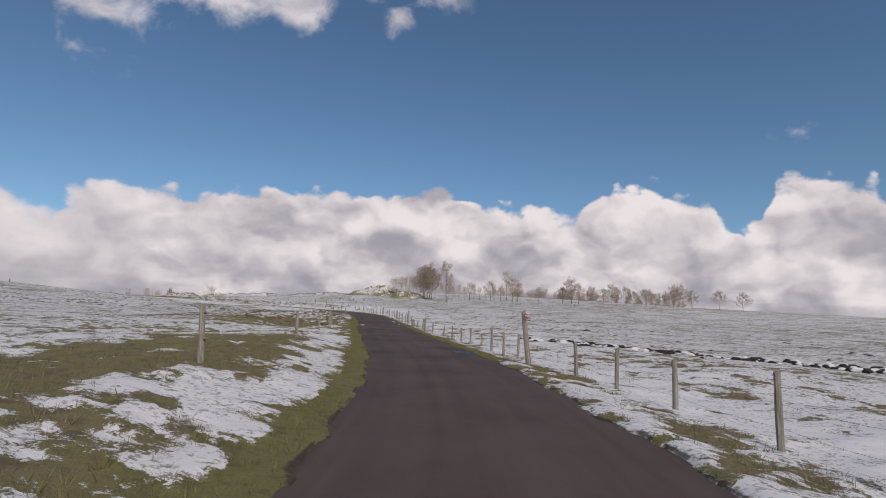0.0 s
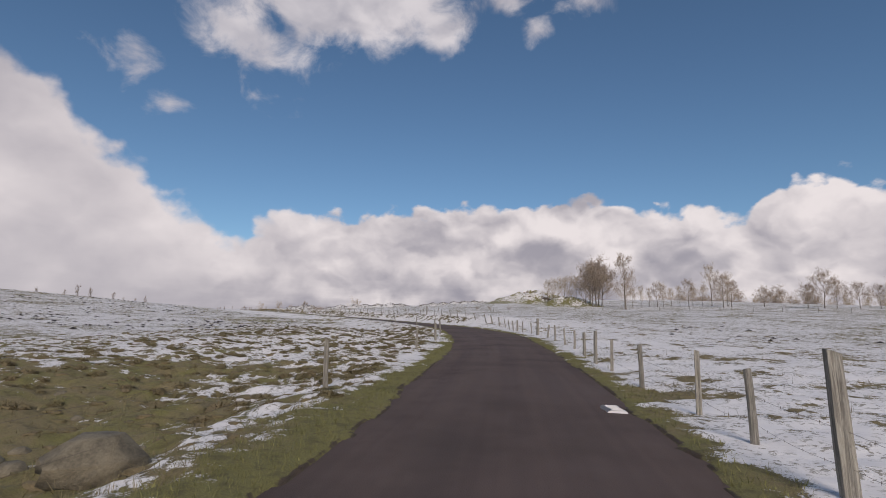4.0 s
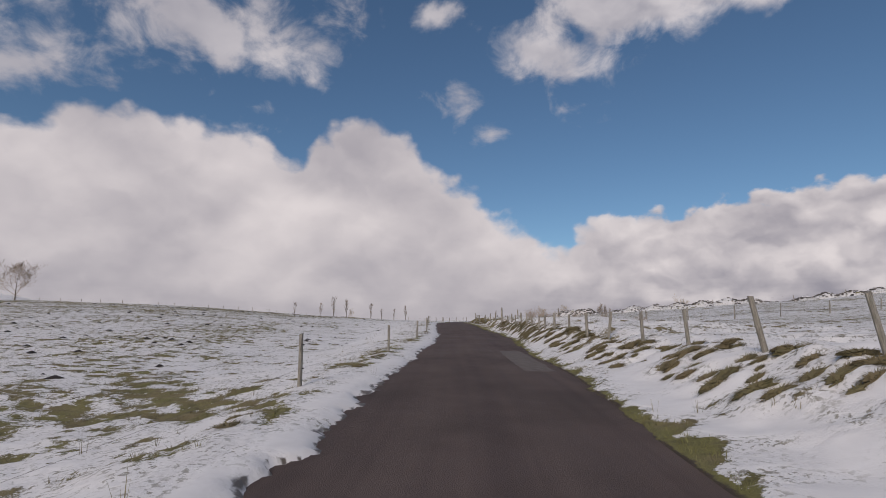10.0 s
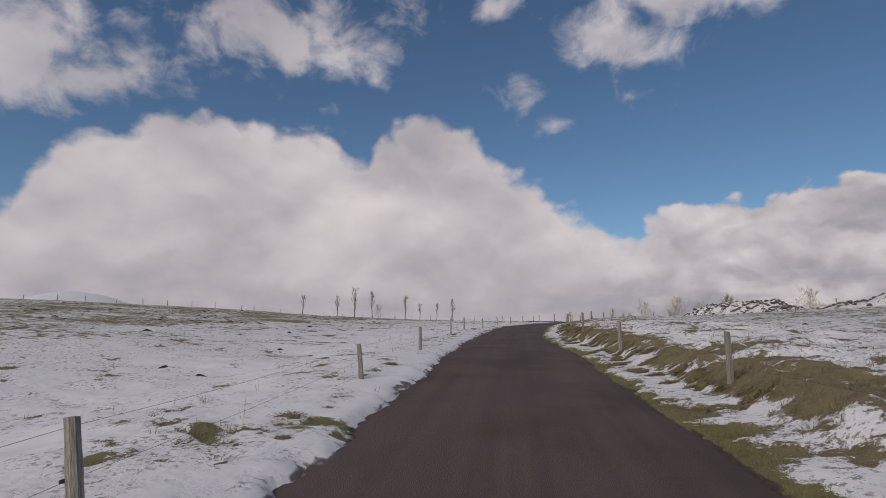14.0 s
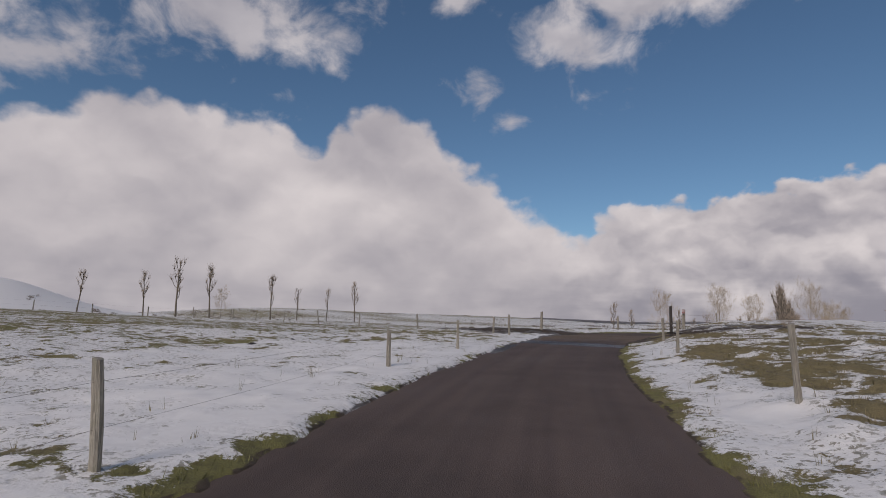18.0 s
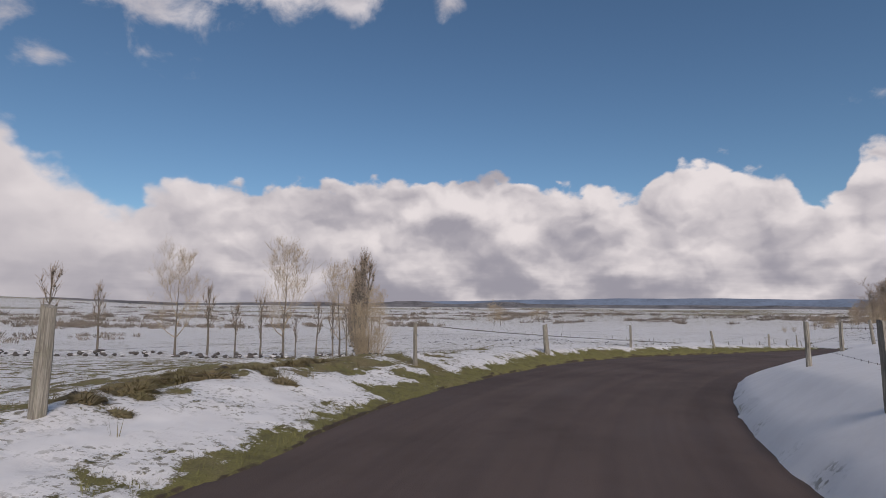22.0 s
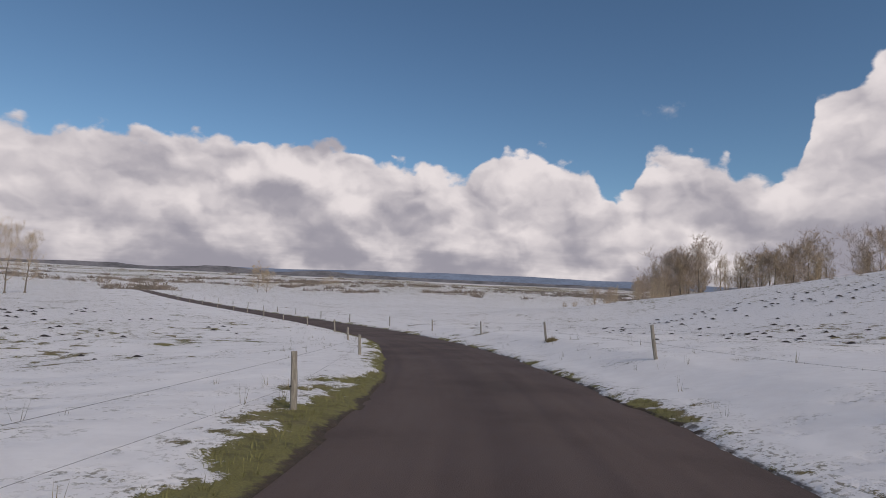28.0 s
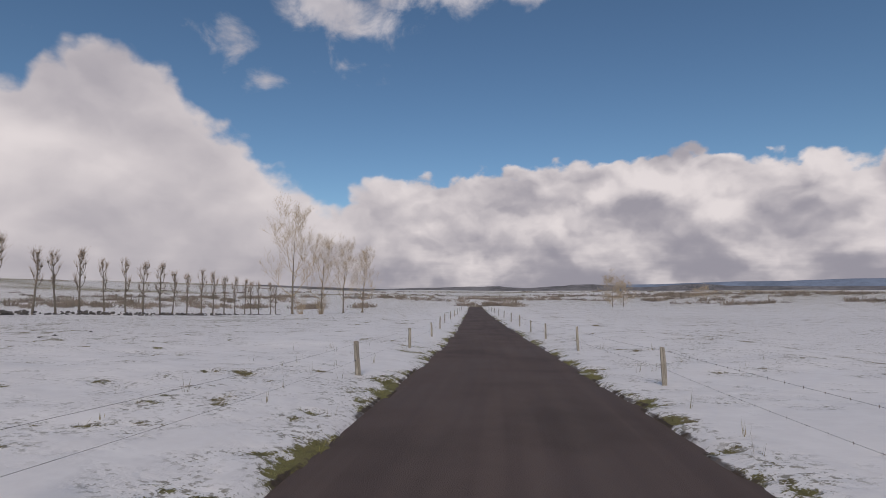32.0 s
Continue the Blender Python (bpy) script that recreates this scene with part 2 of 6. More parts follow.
# fine stations every 0.125 m along the lane
T0 = np.linspace(LANE[0, 0], LANE[-1, 0], 9000)
fine_p = spline(LANE[:, 0], LANE[:, 1:], T0)
run = np.r_[0, np.cumsum(np.linalg.norm(np.diff(fine_p[:, :2], axis=0), axis=1))]
STEP = 0.125
ST = np.arange(0, run[-1], STEP)
S_T = np.interp(ST, run, T0)
S_P = np.stack([np.interp(ST, run, fine_p[:, k]) for k in range(3)], 1)
tan = np.gradient(S_P[:, :2], axis=0)
tan = np.stack([np.convolve(np.pad(tan[:, k], 24, mode="edge"), np.ones(49) / 49, "valid") for k in (0, 1)], 1)
tan /= np.linalg.norm(tan, axis=1)[:, None]
S_L = np.stack([-tan[:, 1], tan[:, 0]], 1)                     # to the left

# edges of the asphalt, left and right of the driven line
EDGE_T = (-4, 0.4, 0.7, 1.2, 1.4, 1.9, 2.4, 2.9, 3.4, 4.15, 5, 5.2, 6.4, 6.8, 7.3, 7.9, 8.1, 8.6, 9.15, 9.4, 9.8, 10.2, 10.4, 10.8, 11, 11.4, 11.6, 11.8, 12, 12.4, 12.7, 12.95, 13.3, 13.5, 13.85, 14.05, 14.4, 14.7, 15, 15.4, 15.9, 16.3, 16.6, 17.1, 17.8, 18.1, 18.5, 18.9, 19.3, 19.8, 20, 20.3, 20.6, 21, 21.25, 21.6, 21.8, 22.2, 22.5, 22.7, 23.05, 23.5, 23.8, 24.3, 24.55, 24.85, 25.6, 26.5, 27.35, 27.7, 28.1, 28.5, 28.85, 29.15, 29.6, 30.3, 30.7, 31, 31.5, 32.3, 32.6, 32.8, 33, 33.3, 34, 34.5, 36)
EDGE_L = (1.6, 1.6, 1.69, 1.68, 1.71, 1.77, 1.68, 1.74, 1.86, 1.9, 2, 2.02, 2.12, 2.22, 2.2, 1.9, 1.98, 2.1, 2.07, 2.05, 1.99, 1.97, 1.97, 2.04, 1.9, 1.62, 1.54, 1.46, 1.37, 1.2, 1.27, 1.32, 1.46, 1.55, 1.87, 1.69, 1.85, 1.9, 1.95, 2.09, 2.26, 2.4, 2.5, 2.5, 2.8, 2.82, 2.6, 2.5, 2.4, 2.7, 2.8, 3.01, 3.15, 3.19, 3.23, 3.31, 3.35, 3, 2.98, 2.96, 3.05, 3.05, 3.22, 2.9, 2.38, 1.99, 1.74, 1.85, 1.99, 1.98, 1.95, 1.8, 1.64, 1.73, 1.82, 1.56, 1.72, 1.81, 1.84, 1.94, 2.01, 2.06, 2.06, 2.05, 1.93, 1.85, 1.85)
EDGE_R = (2.1, 2.2, 2.03, 2.12, 2.15, 2.03, 2.1, 2.03, 1.94, 1.91, 1.86, 1.85, 1.93, 2.09, 2.2, 2.26, 2.28, 2.28, 2.15, 2.02, 2.08, 1.95, 2, 2.1, 2.25, 2.26, 2.27, 2.36, 2.45, 2.68, 2.68, 2.58, 2.3, 2.21, 2.04, 1.95, 2.01, 2.06, 1.99, 1.9, 1.5, 1.28, 1.39, 1.65, 1.69, 1.79, 1.73, 1.6, 1.61, 1.62, 1.62, 1.78, 1.75, 1.72, 1.88, 2.1, 2.13, 2.18, 2.22, 2.21, 2.2, 2.12, 2.02, 2, 2.08, 2.22, 2.67, 3, 3.2, 3.4, 3.4, 3.12, 2.88, 2.74, 2.76, 2.8, 2.84, 2.87, 2.8, 2.2, 1.95, 1.85, 1.75, 1.71, 1.6, 1.6, 1.6)
E_L, E_R = np.interp(S_T, EDGE_T, EDGE_L), np.interp(S_T, EDGE_T, EDGE_R)

# verge heights over the road at 0.3, 1, 2.5, 5 and 10 m beyond its edge, by seconds of the drive
BEYOND = (0.0, 0.3, 1.0, 2.5, 5.0, 10.0)
LEFT_H = {-4: (0, .05, .2, .5, .6, .7), 0: (0, .05, .2, .5, .6, .7), 1.5: (0, .03, .05, .35, .5, .5), 3: (0, .03, .05, .15, .15, .2), 4.2: (0, .03, .0, -.3, -.7, -.5), 5.5: (0, .03, .0, -.05, -.1, -.1),
          7: (0, .03, .0, 0, -.1, 0), 9: (0, .04, .03, -.25, -.6, -.5), 11: (0, .05, .06, -.2, -.5, -.5), 13: (0, .06, .1, -.05, -.4, -.4), 15: (0, .06, .08, .05, -.1, -.1), 17: (0, .05, .06, .1, 0, .1),
          19: (0, .04, .03, .05, 0, .1), 20.5: (0, .02, .02, .05, .1, .2), 22: (0, .04, .1, .28, .25, .1), 23.1: (0, .05, .15, .45, .4, .15), 24: (0, .12, .3, .25, .0, -.3), 26: (0, .08, .15, .05, -.2, -.5), 28: (0, .05, .05, 0, -.2, -.5),
          30: (0, .05, .08, .1, 0, -.1), 32: (0, .04, .1, .15, .15, .1), 50: (0, .04, .08, .1, .1, .1)}
RIGHT_H = {-4: (0, .02, -.1, -.3, -.4, -.3), 0: (0, .02, -.1, -.3, -.4, -.3), 2: (0, .02, -.1, -.25, -.35, -.2), 4: (0, .03, -.03, 0, 0, .1), 6: (0, .03, -.03, .1, .1, .3), 7.5: (0, .03, .02, .2, .3, .5),
           9: (0, .03, .08, .6, .85, 1.1), 10.5: (0, .03, .1, .92, 1.1, 1.35), 11.2: (0, .03, .22, .8, .95, 1.25), 12: (0, .04, .48, .78, .9, 1.2), 12.6: (0, .05, .62, .95, 1.05, 1.25), 13.5: (0, .04, .42, .7, .8, 1.0), 13.75: (0, .03, .15, .65, .8, 1.0), 15: (0, .03, .05, .45, .55, .9), 16.5: (0, .03, 0, .45, .6, 1.0),
           18: (0, .03, .03, .2, .4, .8), 19.5: (0, .03, .1, .3, .45, .7), 20.3: (0, .0, .1, .4, .6, .9), 20.8: (0, .08, .3, .75, .85, 1.0), 21.3: (0, .3, .7, .95, 1.05, 1.2), 22.5: (0, .28, .75, 1.05, 1.2, 1.6), 24: (0, .1, .38, .8, 1.1, 1.8), 25.2: (0, .08, .36, .95, 1.4, 2.2), 26.2: (0, .08, .36, .85, 1.35, 2.1), 27.3: (0, .1, .3, 1.0, 1.35, 2.0),
           28.5: (0, .06, .18, .6, .95, 1.6), 30: (0, .05, .16, .55, .75, 1.0), 31: (0, .05, .14, .45, .55, .7), 32: (0, .04, .08, .25, .35, .4), 50: (0, .04, .06, .1, .15, .15)}
# how much of the ground is bare of snow, at these metres beyond the edge
BARE_U = (0.0, 0.45, 0.8, 1.5, 2.3, 3.2, 5.0, 9.0, 18.0)
LEFT_B = {-4: (1, 1, .35, .42, .55, .8, .8, .45, .36), 1.5: (1, 1, .35, .3, .55, .85, .7, .42, .33), 2.4: (1, 1, .45, .14, .42, .65, .3, .48, .32), 3.2: (1, 1, .75, .45, .38, .34, .3, .26, .38), 3.6: (1, 1, .8, .5, .35, .3, .2, .22, .4), 4.0: (1, 1, .7, .4, .4, .6, .75, .8, .5), 4.7: (1, 1, .7, .5, .65, .85, .93, .9, .5), 5.15: (1, .95, .5, .4, .45, .55, .7, .75, .45), 5.5: (1, .95, .45, .25, .25, .25, .25, .32, .38), 7: (1, .6, .15, .18, .22, .24, .24, .28, .35),
          8.3: (1, .75, .2, .2, .14, .17, .2, .2, .3), 8.8: (.5, .5, .45, .3, .18, .14, .14, .16, .3), 9.2: (.08, .15, .28, .3, .2, .1, .1, .17, .36), 10.6: (.03, .05, .2, .3, .22, .28, .5, .5, .5), 11.6: (.03, .05, .3, .45, .2, .06, .1, .26, .46), 13: (.03, .05, .14, .24, .14, .05, .06, .2, .46), 16: (.03, .05, .1, .14, .1, .05, .07, .14, .34),
          17.6: (.5, .06, .04, .04, .04, .04, .07, .16, .3), 19.0: (.7, .08, .04, .04, .04, .05, .1, .22, .34), 19.9: (.1, .12, .18, .25, .25, .2, .3, .35, .4), 20.3: (.1, .08, .15, .2, .3, .4, .5, .5, .5), 20.55: (.2, .15, .15, .2, .3, .5, .6, .5, .5), 20.8: (1, 1, .9, .9, .85, .85, .8, .6, .5), 21.15: (1, .7, .2, .12, .3, .65, .4, .34, .36), 21.6: (1, .6, .1, .06, .35, .85, .45, .3, .3), 22.4: (1, .65, .12, .06, .3, .75, .45, .26, .27), 23.62: (1, .9, .3, .12, .5, .75, .4, .3, .25),
          24.0: (1, .85, .16, .04, .03, .04, .06, .1, .17), 26: (1, .8, .18, .04, .04, .06, .1, .16, .21), 28: (1, .65, .22, .03, .03, .04, .06, .1, .17), 29.5: (1, .5, .1, .04, .03, .04, .07, .1, .15), 30.8: (1, .35, .06, .04, .04, .05, .07, .1, .14), 31.4: (.6, .1, .04, .04, .05, .06, .08, .1, .13), 50: (.5, .08, .05, .05, .06, .08, .1, .1, .13)}
RIGHT_B = {-4: (.45, .2, .55, .6, .2, .1, .15, .3, .32), 0.6: (.45, .2, .55, .6, .2, .1, .18, .32, .32), 1.3: (.5, .4, .6, .5, .2, .15, .2, .32, .32), 1.8: (1, 1, .55, .3, .2, .15, .2, .32, .32), 3: (1, .9, .45, .3, .25, .25, .3, .33, .32), 5: (1, .75, .3, .2, .2, .25, .25, .27, .27), 7: (.85, .4, .12, .12, .2, .2, .2, .22, .26),
           8.5: (1, .5, .1, .1, .14, .14, .1, .15, .26), 9.6: (1, .25, .1, .16, .2, .18, .1, .15, .3), 11: (1, .15, .05, .16, .22, .15, .1, .15, .3), 11.8: (1, .12, .14, .28, .2, .14, .12, .15, .3), 12.4: (1, .12, .25, .35, .16, .12, .1, .15, .3), 13.4: (1, .2, .25, .35, .25, .15, .15, .2, .3), 14: (1, .55, .4, .5, .5, .5, .2, .25, .3), 14.8: (1, .3, .06, .85, .6, .3, .25, .25, .3), 16.5: (1, .15, .04, .97, .5, .22, .25, .25, .33),
           18: (1, .4, .08, .6, .75, .6, .45, .38, .35), 18.8: (1, .4, .08, .25, .68, .65, .5, .42, .38), 19.5: (1, .4, .12, .3, .6, .6, .5, .4, .32), 20.2: (1, 1, 1, .95, .9, .9, .7, .5, .4), 20.75: (1, 1, .9, .75, .65, .6, .45, .4, .35), 21.0: (.7, .5, .4, .4, .4, .4, .35, .3, .3), 21.3: (.06, 0, 0, .06, .25, .3, .3, .3, .28), 22.5: (.06, 0, 0, .05, .15, .2, .2, .25, .2), 23.4: (.06, .0, 0, .02, .04, .06, .08, .15, .16), 24: (.1, .0, .0, 0, 0, .02, .04, .12, .16),
           24.5: (.6, .05, .0, 0, 0, .02, .04, .12, .16), 25: (.4, .05, .0, 0, .01, .03, .05, .11, .15), 27: (.55, .08, .03, .02, .03, .05, .06, .1, .15), 28.5: (.5, .08, .04, .03, .03, .04, .06, .1, .13), 34: (.6, .1, .05, .05, .05, .06, .1, .1, .12), 50: (.5, .3, .2, .1, .1, .1, .1, .1, .12)}


# the cut banks on the right rise steeply just beyond the ditch
BEYOND = BEYOND[:3] + (1.6,) + BEYOND[3:]
LEFT_H = {k: v[:3] + (v[2] + 0.4 * (v[3] - v[2]),) + v[3:] for k, v in LEFT_H.items()}
RIGHT_H = {k: v[:3] + (v[2] + (0.85 if 11.5 < k < 18.6 and not 13.8 < k < 14.5 else 0.4) * (v[3] - v[2]),) + v[3:] for k, v in RIGHT_H.items()}


def table(rows, cols, t, u):
    """Looks up a table keyed by seconds, at distances u beyond the edge."""
    keys = np.array(sorted(rows))
    vals = np.array([rows[k] for k in sorted(rows)], float)
    i = np.clip(np.searchsorted(keys, t, side="right") - 1, 0, len(keys) - 2)
    f = np.clip((t - keys[i]) / (keys[i + 1] - keys[i]), 0, 1)
    f = f * f * (3 - 2 * f)
    cols = np.array(cols)
    j = np.clip(np.searchsorted(cols, u, side="right") - 1, 0, len(cols) - 2)
    g = np.clip((u - cols[j]) / (cols[j + 1] - cols[j]), 0, 1)
    v = lambda a, b: vals[a, b]
    return (v(i, j) * (1 - g) + v(i, j + 1) * g) * (1 - f) + (v(i + 1, j) * (1 - g) + v(i + 1, j + 1) * g) * f


# rises and hollows of the wider country: x, y, height
KNOTS_W = ((-158, 119, 11.3), (-158, 150, 11.1), (-158, 166, 10.6), (-158, 182, 9.6), (-150, 212, 8.6), (-90, 122, 7.6), (-40, 40, 2.0), (-60, 80, 3.6), (-80, 30, 4.6), (-125, 80, 9.2), (-120, 0, 7.0),
           (-60, -40, 1.0), (-182, 198, 9.2), (-172, 222, 8.8), (-200, 205, 9.2), (-150.6, 254, 6.7), (-134, 267, 5.6), (-118, 300, 4.9), (-160, 362, 2.4), (-178, 427, -0.6), (-130, 330, 3.6), (-200, 300, 4.0), (-230, 400, 0.0), (-200, 470, -2.0), (-192, 150, 10.2), (-190, 110, 10.6))
KNOTS_E = ((25, 20, -0.4), (40, 60, 0.8), (60, 120, 3.8), (30, 120, 4.6), (95, 160, 6.6), (0, 165, 7.7), (3, 181, 8.5), (60, 20, 0.3), (120, 60, 2.0), (8, 130, 5.8), (60, -40, -1.0), (-106, 214, 9.0), (-78, 204, 9.4), (-55, 207, 10.4),
           (-30, 210, 11.6), (-15, 210, 11.4), (-70, 228, 10.4), (-50, 240, 11.5), (-40, 285, 12.6), (-17, 286, 16.0), (-27, 302, 14.6), (-33, 320, 11.6), (-45, 342, 7.4), (-15, 245, 14.0), (-75, 275, 7.4), (-72, 300, 5.6), (-60, 330, 4.6),
           (-27, 370, 5.0), (10, 420, 3.4), (5, 460, 0.0), (-60, 420, 1.5), (60, 330, 11.0), (60, 240, 13.0))
road_knots = S_P[::64]
KN = np.vstack([KNOTS_W, KNOTS_E, road_knots[(S_T[::64] > -4)]])


def tps(r2):
    return r2 * np.log(r2 + 1e-9)


_d2 = ((KN[:, None, :2] - KN[None, :, :2]) ** 2).sum(-1) / 1e4
_n = len(KN)
_A = np.zeros((_n + 3, _n + 3))
_A[:_n, :_n] = tps(_d2) + np.eye(_n) * 2e-4
_A[:_n, _n:] = np.c_[np.ones(_n), KN[:, :2] / 100]
_A[_n:, :_n] = _A[:_n, _n:].T
COEF = np.linalg.solve(_A, np.r_[KN[:, 2], 0, 0, 0])


def country(x, y):
    """Height of the wider land, without the road's own verges."""
    out = np.zeros(len(x))
    for a in range(0, len(x), 20000):
        px, py = x[a:a + 20000], y[a:a + 20000]
        d2 = ((px[:, None] - KN[None, :, 0]) ** 2 + (py[:, None] - KN[None, :, 1]) ** 2) / 1e4
        out[a:a + 20000] = tps(d2) @ COEF[:_n] + COEF[_n] + COEF[_n + 1] * px / 100 + COEF[_n + 2] * py / 100
    r = np.hypot(x + 60, y - 200)
    # the far country: a shallow valley rising slowly to wooded hills, with higher snowy ones to the west
    far = -9 + 15 * fbm(x / 420 + 3, y / 300, 4, 5) + 0.0000021 * np.clip(r - 500, 0, 4000) ** 2
    far = far + 46 * np.exp(-(((x + 1900) / 600) ** 2 + ((y - 900) / 420) ** 2)) + 106 * np.exp(-(((x + 1750) / 420) ** 2 + ((y - 160) / 200) ** 2)) + 30 * np.exp(-(((x + 1500) / 500) ** 2 + ((y - 1500) / 300) ** 2))
    w = sstep(200, 520, r)
    near = np.clip(out, -12, 18)
    return near * (1 - w) + far * w


def tussock(x, y):
    """Tufty lumps of the pasture, 0 to 1, a foot or two across."""
    v = 0.6 * vnoise(x / 0.52, y / 0.52, 71) + 0.4 * vnoise(x / 0.23 + 5, y / 0.23, 72)
    return sstep(0.25, 0.8, v)


def relief(x, y):
    """Hummocks of the pasture, in metres."""
    return (fbm(x / 2.6, y / 2.6, 3, 11) - 0.5) * 0.20 + (fbm(x / 11, y / 11, 2, 12) - 0.5) * 0.35


def lane_of(x, y):
    """For places: station index of the nearest point of the driven line, and the signed distance (left is positive)."""
    idx, dist = np.zeros(len(x), int), np.zeros(len(x))
    sub = np.arange(0, len(S_P), 12)
    for a in range(0, len(x), 4000):
        px, py = x[a:a + 4000], y[a:a + 4000]
        j = sub[((px[:, None] - S_P[None, sub, 0]) ** 2 + (py[:, None] - S_P[None, sub, 1]) ** 2).argmin(1)]
        off = np.stack([px - S_P[j, 0], py - S_P[j, 1]], 1)
        j = np.clip(j + np.round((off * tan[j]).sum(1) / STEP).astype(int), 0, len(S_P) - 1)
        off = np.stack([px - S_P[j, 0], py - S_P[j, 1]], 1)
        idx[a:a + 4000] = j
        dist[a:a + 4000] = np.hypot(off[:, 0], off[:, 1]) * np.sign((off * S_L[j]).sum(1))
    return idx, dist


def land(i, d, x, y):
    """Ground height and bareness at station i and signed distance d: verge near the road, country beyond."""
    t = S_T[i]
    left = d > 0
    u = np.where(left, d - E_L[i], -d - E_R[i])
    rag = (fbm(x * 1.3, y * 1.3, 2, 21) - 0.5) * 0.30 + (fbm(x / 2.2, y / 2.2, 2, 22) - 0.5) * 0.30 
    crisp = np.where(left, table(LEFT_B, BARE_U, t, np.zeros(len(t))), table(RIGHT_B, BARE_U, t, np.zeros(len(t))))
    rag = rag * (0.75 + 0.35 * (1 - crisp)) + (fbm(x * 3.4, y * 3.4, 2, 23) - 0.5) * (0.10 + 0.26 * (1 - crisp))
    rag = rag * (1 - 0.4 * sstep(28.5, 29.5, t)) * np.where(left, 1.0, 1 - 0.8 * sstep(20.9, 21.2, t) * sstep(24.6, 24.2, t))      # the drift is cut clean
    u2 = u + rag
    v = np.where(left, table(LEFT_H, BEYOND, t, np.maximum(u, 0)), table(RIGHT_H, BEYOND, t, np.maximum(u, 0)))
    z_v = S_P[i, 2] + v
    w = sstep(4.0, 13.0, u)
    z = z_v * (1 - w) + country(x, y) * w if np.any(w > 0) else z_v
    ub = np.maximum(u + rag * 0.4, 0)
    bare = np.where(left, table(LEFT_B, BARE_U, t, ub), table(RIGHT_B, BARE_U, t, ub))
    z = z + relief(x, y) * sstep(0.2, 3.0, u)
    return z, bare, u, u2


def ground_z(x, y):
    """Ground height at single places, for setting things down."""
    x, y = np.atleast_1d(np.float64(x)), np.atleast_1d(np.float64(y))
    i, d = lane_of(x, y)
    z, _, u, _ = land(i, d, x, y)
    w = sstep(13, 16, np.abs(d))
    return (z * (1 - w) + (country(x, y) + relief(x, y)) * w)


def at_lane(t, d):
    """Place and heading (degrees) at t seconds along the drive and d metres to the left."""
    i = int(np.argmin(np.abs(S_T - t)))
    p = S_P[i, :2] + S_L[i] * d
    return p[0], p[1], math.degrees(math.atan2(tan[i, 1], tan[i, 0]))

# ---- materials ----
def material(name):
    mat = bpy.data.materials.new(name)
    mat.use_nodes = True
    return mat, Net(mat.node_tree)


def finish(net, color, rough, bump=None, strength=0.3, dist=0.05, **more):
    ins = {"Base Color": color, "Roughness": rough}
    ins.update(more)
    if bump is not None:
        ins["Normal"] = net.n("ShaderNodeBump", {"Height": bump, "Strength": strength, "Distance": dist}).outputs[0]
    b = net.n("ShaderNodeBsdfPrincipled", ins)
    net.n("ShaderNodeOutputMaterial", {0: b.outputs[0]})
    return b


